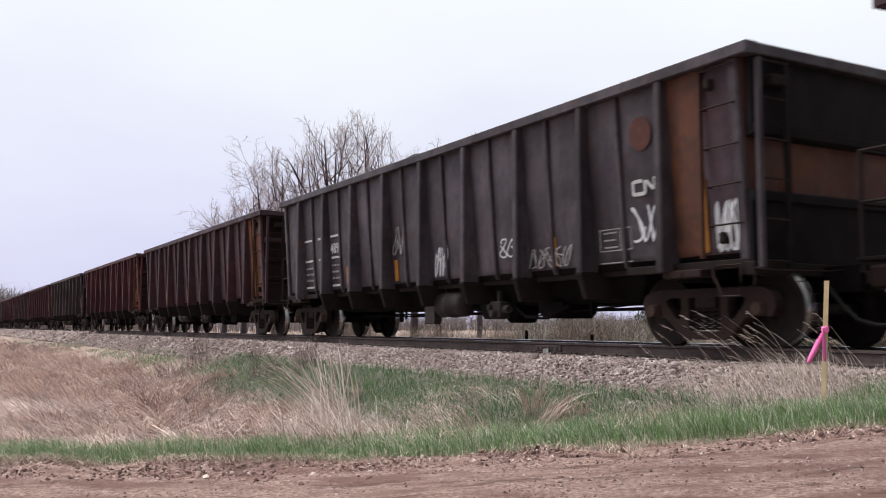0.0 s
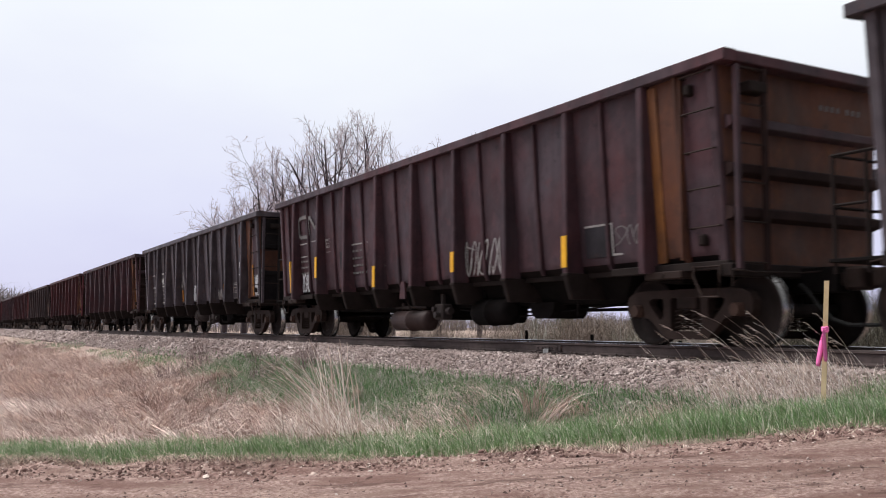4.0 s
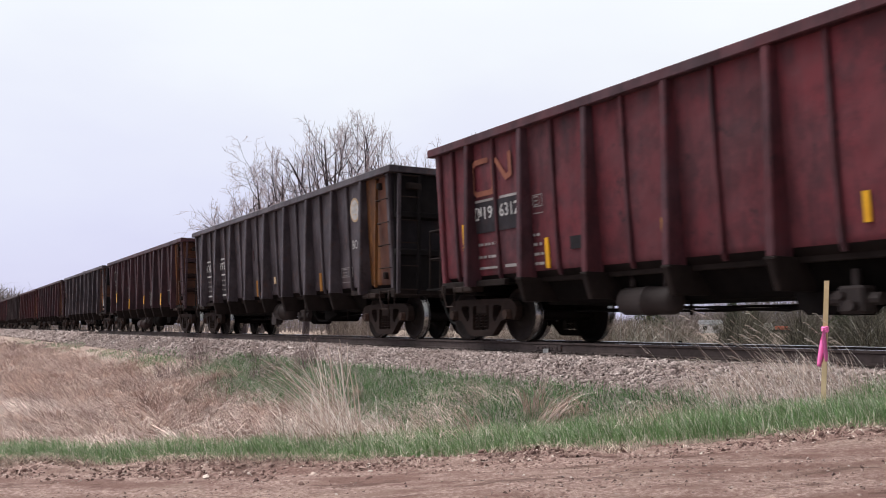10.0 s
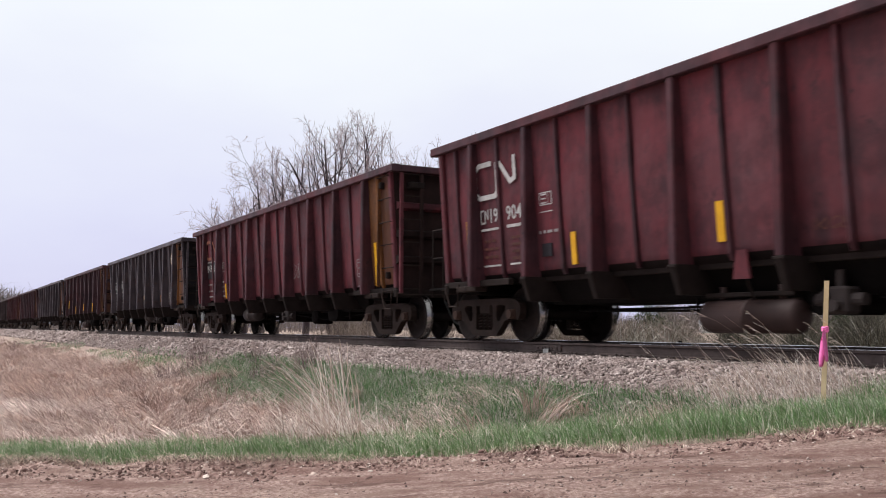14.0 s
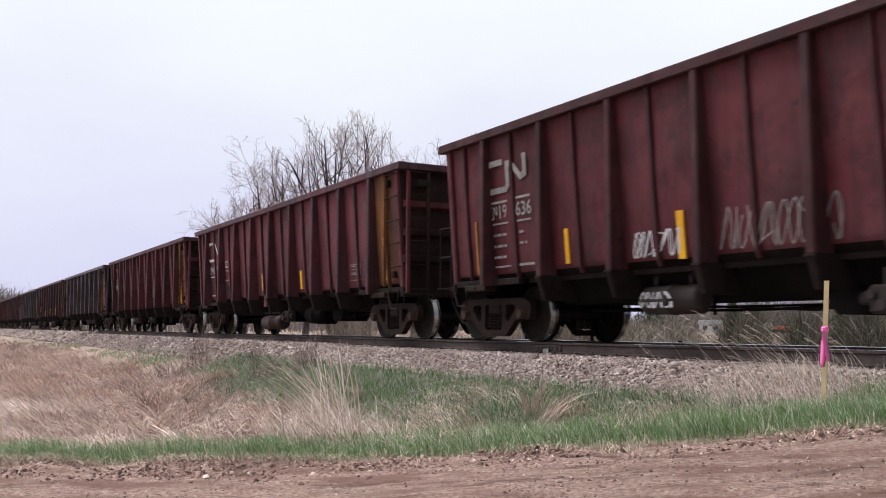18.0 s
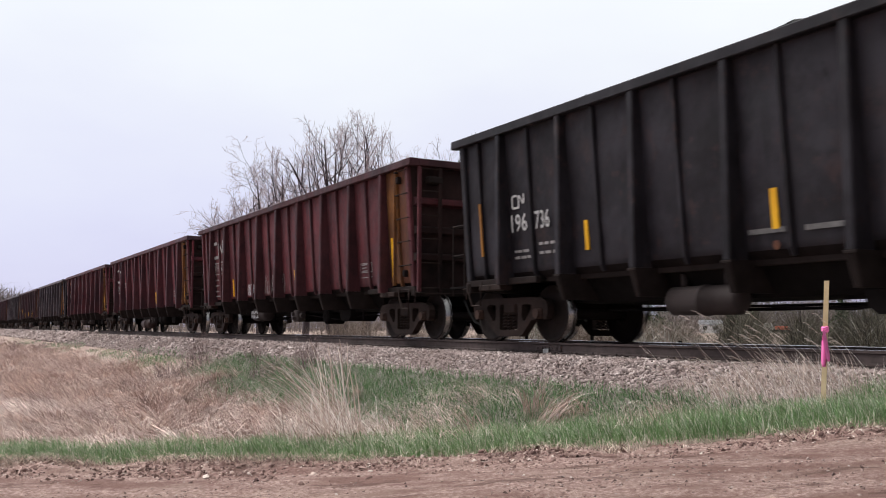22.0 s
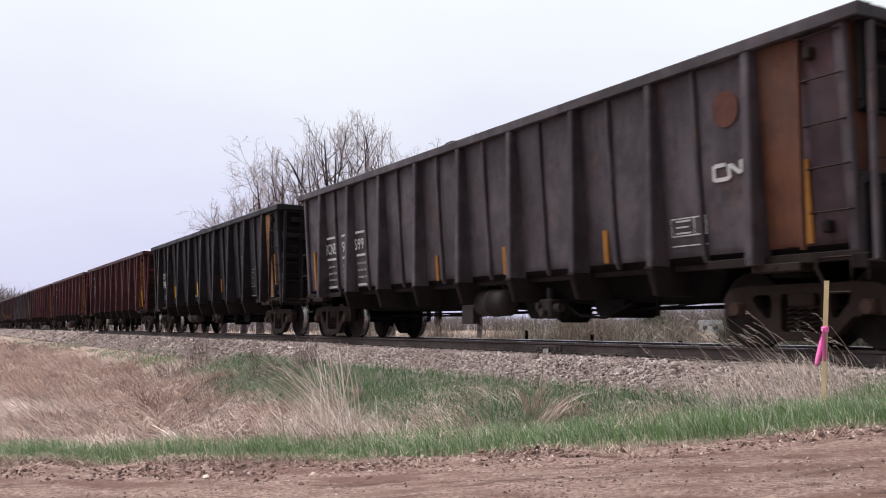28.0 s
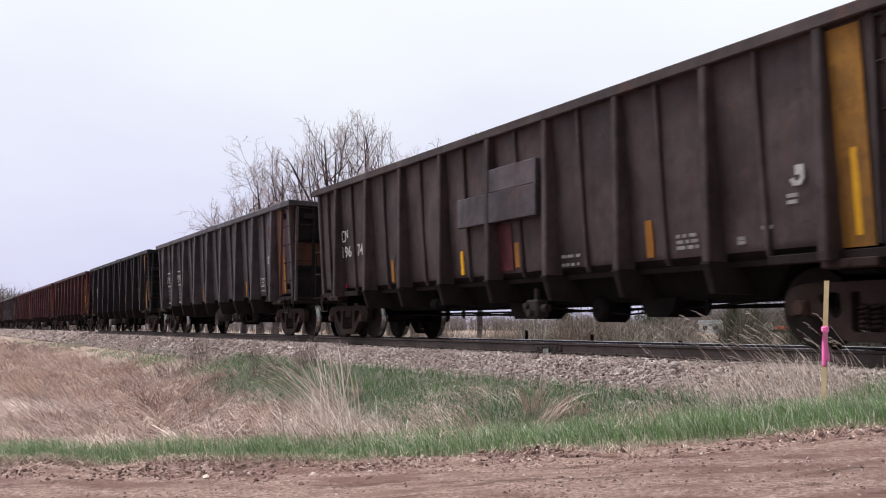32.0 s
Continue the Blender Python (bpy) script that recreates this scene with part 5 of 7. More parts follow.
strips(c, [(1.0, 1.09, 1.12, 2.08)], "amber")
strips(c, [(3.96, 4.12, 1.16, 1.64), (6.83, 7.0, 1.26, 1.75), (9.9, 10.07, 1.2, 1.67), (14.85, 15.0, 1.2, 2.08)], "yellow")
data_box(c, 13.07, 13.67, 1.27, 1.63)

c = add_car(5, "deep red gondola car with faded mark and spray tags", "crimson", "crimson", "ochre", rear_half="orange", nudge=0.11, load=1, tank=(5.42, 1.1, 0.195, 0.60), valve_x=8.52)
part("owner_mark", emblem_mesh(1.44, 2.66, 2.44, 3.0, 0.10), M["dimwhite"], c)
part("stencil_rule", bars_mesh([(1.5, 2.05, 2.28, 2.32), (2.3, 2.7, 2.30, 2.34), (1.5, 2.05, 1.93, 1.96), (2.3, 2.7, 1.93, 1.96), (1.5, 2.05, 1.22, 1.25), (2.3, 2.72, 1.22, 1.26)]), M["dimwhite"], c)
part("owner_mark", emblem_mesh(1.50, 1.76, 2.02, 2.25, 0.032), M["dimwhite"], c)
for text, a, b in (("19", 1.82, 2.04), ("636", 2.30, 2.74)):
    part("car_number", words_mesh(text, a, b, 2.02, 2.25, M["dimwhite"]), None, c)
strips(c, [(1.0, 1.09, 1.14, 2.05)], "amber")
part("stencil_text", small_lines(52, 1.52, 1.98, 1.3, 1.85, 3), M["dimwhite"], c)
part("stencil_text", small_lines(53, 2.35, 2.55, 1.5, 1.85, 2), M["dimwhite"], c)
strips(c, [(3.52, 3.64, 1.18, 1.70), (5.86, 6.03, 1.1, 1.71), (8.99, 9.14, 1.26, 1.7), (12.45, 12.6, 1.24, 1.71), (14.75, 14.9, 1.15, 2.05)], "yellow")
part("spray_tag", tag_mesh(81, 5.05, 5.95, 1.16, 1.50, 0.022), M["spray"], c, "white sprayed scribble")
part("spray_tag", tag_mesh(82, 6.63, 8.31, 1.16, 1.66, 0.020), M["dimwhite"], c, "pale sprayed scribble")
data_box(c, 13.2, 13.8, 1.3, 1.62)
scrawl = tag_mesh(83, 5.0, 5.65, 0.50, 0.70, 0.03)
bmesh.ops.translate(scrawl, verts=scrawl.verts, vec=(0, (-1.20) - min(v.co.y for v in scrawl.verts), 0))
part("spray_tag", scrawl, M["spray"], c, "white scribble on the air tank")

# black wagon
c = add_car(6, "black gondola car with white number and ochre edge", "black", "black", "black", nudge=0.11, load=2, tank=(5.5, 1.25, 0.19, 0.58), valve_x=8.57)
part("owner_mark", emblem_mesh(1.72, 2.08, 2.13, 2.36, 0.036), M["white"], c)
for text, a, b in (("196", 1.68, 2.12), ("736", 2.34, 2.72)):
    part("car_number", words_mesh(text, a, b, 1.76, 2.05, M["white"]), None, c)
part("stencil_text", small_lines(91, 1.72, 2.15, 1.30, 1.50, 2), M["dimwhite"], c)
part("stencil_text", small_lines(92, 2.4, 2.95, 1.32, 1.60, 2), M["dimwhite"], c)
part("stencil_text", small_lines(94, 12.22, 12.42, 1.92, 2.38, 5), M["faint"], c)
part("stencil_text", small_lines(95, 12.35, 12.62, 1.08, 1.32, 2), M["faint"], c)
part("stencil_text", small_lines(96, 13.92, 14.22, 1.50, 1.58, 1), M["faint"], c)
part("stencil_rule", bars_mesh([(6.55, 7.07, 1.30, 1.36), (7.34, 7.90, 1.29, 1.35)]), M["faint"], c)
part("rust_stain", disc_mesh(6.94, 1.16, 0.05), M["sienna"], c, "small rusty spot")
strips(c, [(3.53, 3.64, 1.35, 1.78), (6.88, 7.02, 1.34, 1.8), (12.42, 12.57, 1.38, 1.82)], "yellow")
strips(c, [(0.755, 0.845, 1.43, 2.33), (9.91, 10.02, 1.35, 1.78), (15.2, 15.34, 1.39, 2.22)], "amber")
data_box(c, 13.11, 13.57, 1.14, 1.92, "dimwhite")
part("painted_edge", strip_mesh(14.68, 15.09, 1.06, 3.34), M["flaking"], c, "flaking ochre edge stripe")
crack = bmesh.new()
for pts in ([(14.80, 3.10), (14.86, 2.92), (14.82, 2.80), (14.94, 2.72), (14.88, 2.55), (14.96, 2.46), (14.86, 2.38), (14.92, 2.20), (14.80, 2.12)], [(15.02, 2.94), (14.94, 2.84), (15.00, 2.66)], [(14.76, 2.64), (14.83, 2.56), (14.78, 2.44)], [(14.90, 1.90), (14.98, 1.80), (14.94, 1.66)]):
    stroke(crack, pts, 0.022)
bmesh.ops.translate(crack, verts=crack.verts, vec=(0, -0.004, 0))
part("paint_flake", crack, M["rustdark"], c, "dark cracks where the paint has flaked off")

# dark grey wagon with an orange end
c = add_car(7, "dark grey gondola car with rusty dot and ochre end", "slate", "orange", "sienna", rear_half="brown", extra_ribs=False, smooth_end=True, load=2, tank=(8.31, 0.95, 0.235, 0.66), box_x=7.36, valve_x=9.9)
mark_block(c, 1.50, 31, 1.96)
for text, a, b in (("BCNE", 1.46, 2.08), ("90", 2.42, 2.80), ("599", 3.14, 3.62)):
    part("car_number", words_mesh(text, a, b, 1.93, 2.18, M["white"]), None, c)
strips(c, [(0.73, 0.86, 1.14, 2.04), (6.76, 6.89, 1.1, 1.57), (9.06, 9.19, 1.1, 1.56), (11.65, 11.78, 1.13, 1.59), (15.06, 15.18, 1.14, 2.05)], "amber")
part("round_emblem", disc_mesh(14.06, 2.82, 0.20), M["rustdot"], c, "faded round rusty emblem")
part("owner_mark", emblem_mesh(13.80, 14.28, 1.97, 2.19, 0.05), M["white"], c)
data_box(c, 13.03, 13.64, 1.25, 1.61, "white")

# grey brown wagon with welded patches
c = add_car(8, "grey brown gondola car with welded patches and mustard panel", "umber", "umber", "umber", nudge=0.05, load=1, tank_paint="under", tank=(5.4, 0.6, 0.11, 0.68), valve_x=8.63)
part("owner_mark", emblem_mesh(1.53, 1.88, 2.16, 2.42, 0.036), M["white"], c)
for text, a, b in (("196", 1.52, 2.02), ("747", 2.36, 2.80)):
    part("car_number", words_mesh(text, a, b, 1.80, 2.06, M["white"]), None, c)
strips(c, [(1.02, 1.12, 1.15, 2.08), (3.97, 4.11, 1.15, 1.6), (8.51, 8.66, 1.2, 1.6), (11.61, 11.77, 1.15, 1.64)], "amber")
strips(c, [(6.76, 6.9, 1.16, 1.58)], "yellow")
part("welded_patch", box(bmesh.new(), 6.97 - CX, 9.35 - CX, -1.552, -1.45, 1.95, 2.45, 0.01), M["slate"], c, "welded grey repair plate")
part("welded_patch", box(bmesh.new(), 8.0 - CX, 9.35 - CX, -1.548, -1.45, 2.452, 2.84, 0.01), M["slate"], c, "welded grey repair plate")
part("red_patch", strip_mesh(8.06, 8.46, 1.16, 1.93), M["crimson"], c, "red primer patch")
part("painted_edge", strip_mesh(14.48, 14.98, 1.06, 3.34), M["mustard"], c, "mustard edge panel")
part("stencil_text", small_lines(101, 9.75, 10.2, 1.1, 1.35, 2), M["dimwhite"], c)
part("stencil_text", small_lines(102, 12.18, 12.56, 1.20, 1.42, 3), M["dimwhite"], c)
part("stencil_text", small_lines(103, 13.18, 13.30, 1.20, 1.30, 2), M["dimwhite"], c)
part("stencil_text", small_lines(104, 13.55, 13.75, 1.34, 1.40, 1), M["dimwhite"], c)
part("stencil_text", small_lines(105, 13.93, 14.10, 1.58, 1.72, 2), M["dimwhite"], c)
strips(c, [(14.75, 14.86, 1.18, 2.08)], "yellow")
loop = bmesh.new()
stroke(loop, [(14.02, 1.87), (14.05, 1.81), (14.12, 1.81), (14.16, 1.86), (14.16, 1.98), (14.10, 1.98), (14.10, 1.90)], 0.055)
part("owner_mark", loop, M["white"], c)
part("black_patch", disc_mesh(4.25, 1.55, 0.14), M["black"], c)
part("marker_dot", disc_mesh(1.62, 1.17, 0.05), M["signal"], c, "small red dot")


# ---- grass, stones and brush ----
def blades(xy, height, width, lean, lean_dir, curl, segments=3, z=None, spread=0.5, seed=1):
    """Tapered bent blades as arrays. lean: how far the tip goes sideways, as a share of the height."""
    r = np.random.default_rng(seed)
    n = len(xy)
    base = np.column_stack([xy, land(xy[:, 0], xy[:, 1]) - 0.01 if z is None else z])
    a = lean_dir + r.normal(0, spread, n)
    d = np.column_stack([np.cos(a), np.sin(a), np.zeros(n)])
    turn = r.uniform(0, np.pi, n)
    side = np.column_stack([np.cos(turn), np.sin(turn), np.zeros(n)]) * (width[:, None] / 2)
    rows = []
    for i in range(segments + 1):
        u = i / segments
        c = base + d * (height * lean * u ** (1 + curl))[:, None]
        c[:, 2] += height * (u - 0.35 * np.clip(lean, 0, 2) * u ** 3)
        k = (1 - 0.85 * u)
        rows += [c - side * k, c + side * k]
    verts = np.stack(rows, 1).reshape(-1, 3)
    stride = 2 * (segments + 1)
    f = np.array([[2 * i, 2 * i + 1, 2 * i + 3, 2 * i + 2] for i in range(segments)])
    faces = (np.arange(n)[:, None, None] * stride + f[None]).reshape(-1, 4)
    return verts, faces


def join(sets):
    verts, faces, o = [], [], 0
    for v, f in sets:
        verts.append(v)
        faces.append(f + o)
        o += len(v)
    return np.concatenate(verts), np.concatenate(faces)


def scatter(n, x0, x1, y0, y1, power=1.0):
    """Random places, denser towards x1 when power is above one."""
    u = rng.random(n) ** power
    return np.column_stack([x1 + (x0 - x1) * u, rng.uniform(y0, y1, n)])


def clumpy(p, f, seed, cut):
    return p[wobble(p[:, 0], p[:, 1], f, seed) > cut]


def stuff(name, sets, material, label, category):
    return tagged(new(name, quads(name, *join(sets), material)), label, category, kind="stuff")


WEST = math.pi
# dry straw in the ditch and up the bank
sets = []
for n, x0, x1, h, w, power in ((70000, -22, -3.5, 0.36, 0.011, 1.2), (40000, -60, -16, 0.38, 0.022, 1.6), (22000, -220, -50, 0.36, 0.06, 1.6)):
    p = scatter(n, x0, x1, -11.5, -2.75, power)
    s, w_ = along(p[:, 0], p[:, 1])
    p = p[(w_ < -verge(s) * 0.95)]
    thin = np.where(p[:, 0] > -20, np.clip((np.abs(p[:, 1]) - 3.8) / 1.5, 0.04, 1), np.clip((np.abs(p[:, 1]) - 2.9) / 1.8, 0.30, 1))
    p = p[rng.random(len(p)) < thin]
    p = p[rng.random(len(p)) < np.clip((np.abs(p[:, 1]) - 2.5) / 1.4, 0.05, 1) * np.clip(0.75 + 0.9 * wobble(p[:, 0], p[:, 1], 2.6, 31), 0.12, 1)]
    m = len(p)
    tall = np.clip((np.abs(p[:, 1]) - 2.4) / 2.2, 0.45, 1.0) * (1 + 0.9 * wobble(p[:, 0], p[:, 1], 2.2, 32))
    comb = -0.9 + 2.2 * wobble(p[:, 0], p[:, 1], 1.3, 33)
    sets.append(blades(p, h * tall * rng.uniform(0.5, 1.5, m), w * rng.uniform(0.6, 1.5, m), rng.uniform(0.5, 2.3, m), comb, 0.6, 3, None, 0.5, 11))
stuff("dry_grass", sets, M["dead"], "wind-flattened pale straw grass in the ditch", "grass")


def tussocks(c, count, radius, h0, h1, l0, l1, width, comb, seed):
    """Clumps of long blades, each clump combed over its own way by the wind."""
    r = np.random.default_rng(seed)
    n = len(c)
    k = np.repeat(np.arange(n), count)
    m = len(k)
    big = r.uniform(0.6, 1.4, n)
    a, q = r.uniform(0, 2 * np.pi, m), radius * np.sqrt(r.random(m)) * big[k]
    xy = c[k] + np.column_stack([q * np.cos(a), q * np.sin(a)])
    h = (r.uniform(h0, h1, n) * big)[k] * r.uniform(0.55, 1.15, m)
    lean = r.uniform(l0, l1, n)[k] * r.uniform(0.6, 1.3, m)
    way = (comb + r.normal(0, 0.55, n))[k]
    return blades(xy, h, width * r.uniform(0.5, 1.5, m), lean, way, 0.8, 4, None, 0.28, seed + 1)


sets = []
for n, x0, x1, count, rad, w, power, seed in ((1900, -22, -5.0, 40, 0.13, 0.016, 1.25, 201), (900, -60, -19, 36, 0.30, 0.022, 1.6, 203)):
    c = scatter(n, x0, x1, -11.0, -3.0, power)
    s, w_ = along(c[:, 0], c[:, 1])
    c = c[(w_ < -verge(s) - 0.1) & (rng.random(n) < np.where(c[:, 0] > -20, np.clip((np.abs(c[:, 1]) - np.where(c[:, 0] > -9.8, 3.7, 4.0)) / np.where(c[:, 0] > -9.8, 2.2, 1.0), 0.02, 1) * np.interp(c[:, 0], [-10.2, -9.0], [1.0, 0.3]), np.clip((np.abs(c[:, 1]) - 3.2) / 1.6, 0.05, 1)))]
    sets.append(tussocks(c, count, rad, 0.32, 0.62, 0.7, 2.1, w, -0.9 + 2.2 * wobble(c[:, 0], c[:, 1], 1.3, 33), seed))
c = scatter(420, -12, -4.6, -7.6, -3.0)
s, w_ = along(c[:, 0], c[:, 1])
c = c[(w_ < -verge(s) + 0.05) & (w_ > -verge(s) - 1.5)]
sets.append(tussocks(c, 34, 0.13, 0.22, 0.42, 1.4, 2.6, 0.007, -0.4 + 2.6 * wobble(c[:, 0], c[:, 1], 1.9, 34), 205))
c = scatter(80, -11.4, -7.0, -4.5, -2.75)
c = c[layered(c[:, 0], c[:, 1], 0.9, 36) > -0.25]
sets.append(tussocks(c, 30, 0.14, 0.24, 0.44, 1.6, 2.8, 0.008, WEST + 1.0 + 1.6 * wobble(c[:, 0], c[:, 1], 1.6, 37), 207))
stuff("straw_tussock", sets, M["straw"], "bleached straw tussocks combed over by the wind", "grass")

# grey flattened mats along the foot of the stones
p = clumpy(scatter(34000, -26, -4.5, -5.4, -2.5, 1.3), 1.6, 41, -0.5)
s, w_ = along(p[:, 0], p[:, 1])
p = p[(w_ < -verge(s) - 0.05) & (rng.random(len(p)) < np.interp(p[:, 0], [-18, -14], [1.0, 0.4]))]
m = len(p)
q = scatter(85000, -15, -4.2, -9.0, -2.6)
q_s, q_w = along(q[:, 0], q[:, 1])
q = q[(q_w < -verge(q_s) + 0.08) & (q_w > -verge(q_s) - 1.7)]
q_n = len(q)
stuff("verge_thatch", [blades(q, rng.uniform(0.10, 0.34, q_n), rng.uniform(0.004, 0.009, q_n), rng.uniform(0.8, 2.4, q_n), -0.4 + 1.8 * wobble(q[:, 0], q[:, 1], 1.5, 39), 0.5, 4, None, 0.7, 17)], M["straw"], "curled dead grass behind the green verge", "grass")
stuff("matted_grass", [blades(p, rng.uniform(0.10, 0.30, m), rng.uniform(0.004, 0.010, m), rng.uniform(0.8, 2.2, m), -0.5, 0.5, 3, None, 0.9, 12)], M["matted"], "grey matted dead grass on the bank", "grass")

# green shoots: the verge of the dirt road, and patches on the bank
sets = []
s = rng.uniform(-5, 11, 92000)
turf = verge(s) + turf_edge(s) + 0.30
w_ = turf_edge(s) + 0.05 - turf * rng.random(len(s))
p = on_plan(s, w_)
inside = turf_edge(s) + 0.10 * layered(p[:, 0], p[:, 1], 2.4, 43) - w_
ok = (inside > -0.03) & (rng.random(len(p)) < np.clip(0.30 + inside * 3.5, 0.12, 1) * np.clip(0.80 + 0.9 * layered(p[:, 0], p[:, 1], 1.6, 44), 0.2, 1))
p, inside = p[ok], inside[ok]
m = len(p)
tall = np.clip(0.4 + inside * 2.2, 0.35, 1.0) * (1 + 0.45 * layered(p[:, 0], p[:, 1], 2.0, 45)) * np.interp(p[:, 0], [-12, -7, -4], [0.95, 1.0, 0.85])
sets.append(blades(p, rng.uniform(0.07, 0.24, m) * tall, rng.uniform(0.004, 0.0085, m), rng.uniform(0.05, 0.9, m), WEST + 1.0, 0.8, 3, None, 1.2, 13))
q = scatter(16000, -5.75, -3.2, -2.9, -1.55)
q = q[rng.random(len(q)) < np.clip((q[:, 0] + 5.8) * 1.4 - np.clip(q[:, 1] + 2.1, 0, 1) * 2.0 + 0.4 * layered(q[:, 0], q[:, 1], 3.0, 47), 0, 1)]
m = len(q)
sets.append(blades(q, rng.uniform(0.08, 0.24, m), rng.uniform(0.004, 0.008, m), rng.uniform(0.05, 0.9, m), WEST + 1.0, 0.8, 3, None, 1.2, 18))
bank_sets = []
for n, x0, x1, w, h in ((100000, -24, -5.0, 0.008, 0.19), (14000, -70, -20, 0.016, 0.14)):
    p = scatter(n, x0, x1, -5.4, -2.38, 1.2)
    mid = np.interp(p[:, 0], [-70, -30, -14, -11, -8, -5], [-3.2, -3.2, -3.35, -3.6, -3.1, -2.8])
    p_s, p_w = along(p[:, 0], p[:, 1])
    ok = (wobble(p[:, 0], p[:, 1] * 1.5, 0.7, 46) > np.abs(p[:, 1] - mid) * np.where(p[:, 0] > -20, 0.34, 0.62) - 0.42) & (p_w < -verge(p_s))
    p = p[ok]
    m = len(p)
    bank_sets.append(blades(p, h * rng.uniform(0.5, 1.4, m), w * rng.uniform(0.7, 1.4, m), rng.uniform(0.1, 1.2, m), WEST, 0.8, 3, None, 1.6, 14))
stuff("bank_grass", bank_sets, M["bankgreen"], "dull green grass mixed with straw on the bank", "grass")
stuff("green_grass", sets, M["green"], "short fresh green grass along the road verge", "grass")


def tuft(x, y, n, radius, h0, h1, lean, seed, width=0.006):
    r = np.random.default_rng(seed)
    a, q = r.uniform(0, 2 * np.pi, n), radius * np.sqrt(r.random(n))
    p = np.column_stack([x + q * np.cos(a), y + q * np.sin(a)])
    return blades(p, r.uniform(h0, h1, n), np.full(n, width) * r.uniform(0.6, 1.4, n), r.uniform(0.1, 1.0, n) * lean, WEST + 0.2, 0.9, 4, None, 0.9, seed)


def stalks(x0, x1, y0, y1, n, h0, h1, lean, seed, head=True, thick=0.0017, way=0.85, fan=0.6):
    """Tall stems bent by the wind, with drooping seed heads."""
    r = np.random.default_rng(seed)
    p = np.column_stack([r.uniform(x0, x1, n), r.uniform(y0, y1, n)])
    h, k = r.uniform(h0, h1, n), r.uniform(0.55, 1.1, n) * lean
    a = WEST + way + r.normal(0, fan, n)
    stems = []
    tips = []
    z = land(p[:, 0], p[:, 1])
    for i in range(n):
        pts = []
        for j in range(6):
            u = j / 5
            o = h[i] * k[i] * u ** 1.5
            pts.append((p[i, 0] + math.cos(a[i]) * o, p[i, 1] + math.sin(a[i]) * o, z[i] + h[i] * (u - 0.16 * u ** 3)))
        stems.append(pts)
        tips.append((pts[-1], pts[-2]))
    bm_v, bm_f = [], []
    for pts in stems:
        for j, q in enumerate(pts):
            w = thick * (1 - 0.5 * j / 5)
            bm_v += [(q[0] - w, q[1] - w, q[2]), (q[0] + w, q[1] + w, q[2])]
        b = len(bm_v) - 12
        bm_f += [(b + 2 * j, b + 2 * j + 1, b + 2 * j + 3, b + 2 * j + 2) for j in range(5)]
    if head:
        for tip, before in tips:
            d = Vector(tip) - Vector(before)
            d.normalize()
            if r.random() < 0.35:
                continue
            for j in range(8):
                u = j / 7
                c = Vector(tip) - d * (0.13 * (1 - u))
                e = c + Vector((d.x * 0.025 + d.x * 0.014 + r.normal(0, 0.010), d.y * 0.039 + r.normal(0, 0.005), d.z * 0.02 - 0.009 + r.normal(0, 0.004)))
                w = 0.0016
                b = len(bm_v)
                bm_v += [(c.x, c.y, c.z - w), (c.x, c.y, c.z + w), (e.x, e.y, e.z + w), (e.x, e.y, e.z - w)]
                bm_f.append((b, b + 1, b + 2, b + 3))
    return np.array(bm_v), np.array(bm_f)


sets = [tuft(-8.3, -6.25, 240, 0.45, 0.3, 0.9, 1.4, 51, 0.009), tuft(-8.6, -5.9, 330, 0.7, 0.25, 0.6, 2.2, 52, 0.009), stalks(-10.3, -9.5, -5.5, -5.1, 40, 1.0, 1.4, 0.75, 53, True, 0.0045, 1.05, 0.35), stalks(-10.05, -9.6, -5.5, -5.2, 30, 1.1, 1.66, 0.22, 65, True, 0.0042, 1.05, 1.0), tuft(-9.9, -5.35, 650, 0.75, 0.35, 0.80, 1.6, 66, 0.010), tuft(-7.7, -5.9, 160, 0.5, 0.1, 0.25, 2.3, 63, 0.008),
        tuft(-9.9, -5.6, 350, 0.6, 0.2, 0.6, 1.3, 54), tuft(-7.3, -5.3, 160, 0.5, 0.1, 0.22, 1.8, 55)]
p = scatter(2600, -20, -8.5, -10.2, -4.2)
s, w_ = along(p[:, 0], p[:, 1])
p = clumpy(p[w_ < -verge(s) - 0.1], 1.8, 68, -0.15)
m = len(p)
sets.append(blades(p, rng.uniform(0.35, 0.75, m), rng.uniform(0.008, 0.015, m), rng.uniform(0.5, 2.0, m), -0.6 + 2.4 * wobble(p[:, 0], p[:, 1], 1.1, 69), 0.7, 4, None, 0.6, 70))
stuff("straw_tuft", sets, M["palestraw"], "tall pale tuft of dry grass above the ditch", "grass")
stuff("seed_stalk", [stalks(-7.6, -5.3, -2.75, -2.05, 66, 0.42, 1.0, 0.85, 56, True, 0.0015, 0.95, 0.4)], M["palestraw"], "thin wind-bent stalks with drooping seed heads", "grass")
sets = [tuft(-6.3, -2.35, 1700, 0.75, 0.08, 0.34, 1.5, 57, 0.005), tuft(-5.6, -2.4, 1000, 0.6, 0.08, 0.30, 1.5, 58, 0.005), tuft(-7.2, -2.55, 1000, 0.7, 0.06, 0.26, 1.6, 59, 0.005), tuft(-6.7, -2.0, 700, 0.6, 0.05, 0.22, 1.6, 62, 0.005)]
stuff("seed_grass", sets, M["palestraw"], "pale wind-bent seeding grass beside the ballast", "grass")
stuff("dry_weeds", [stalks(-20, -9, -3.6, -2.9, 36, 0.15, 0.36, 0.4, 60, False), stalks(-40, -14, -7, -3.4, 70, 0.25, 0.55, 0.5, 61, False)], M["brush"], "thin brown dead weed stems on the bank", "weeds")


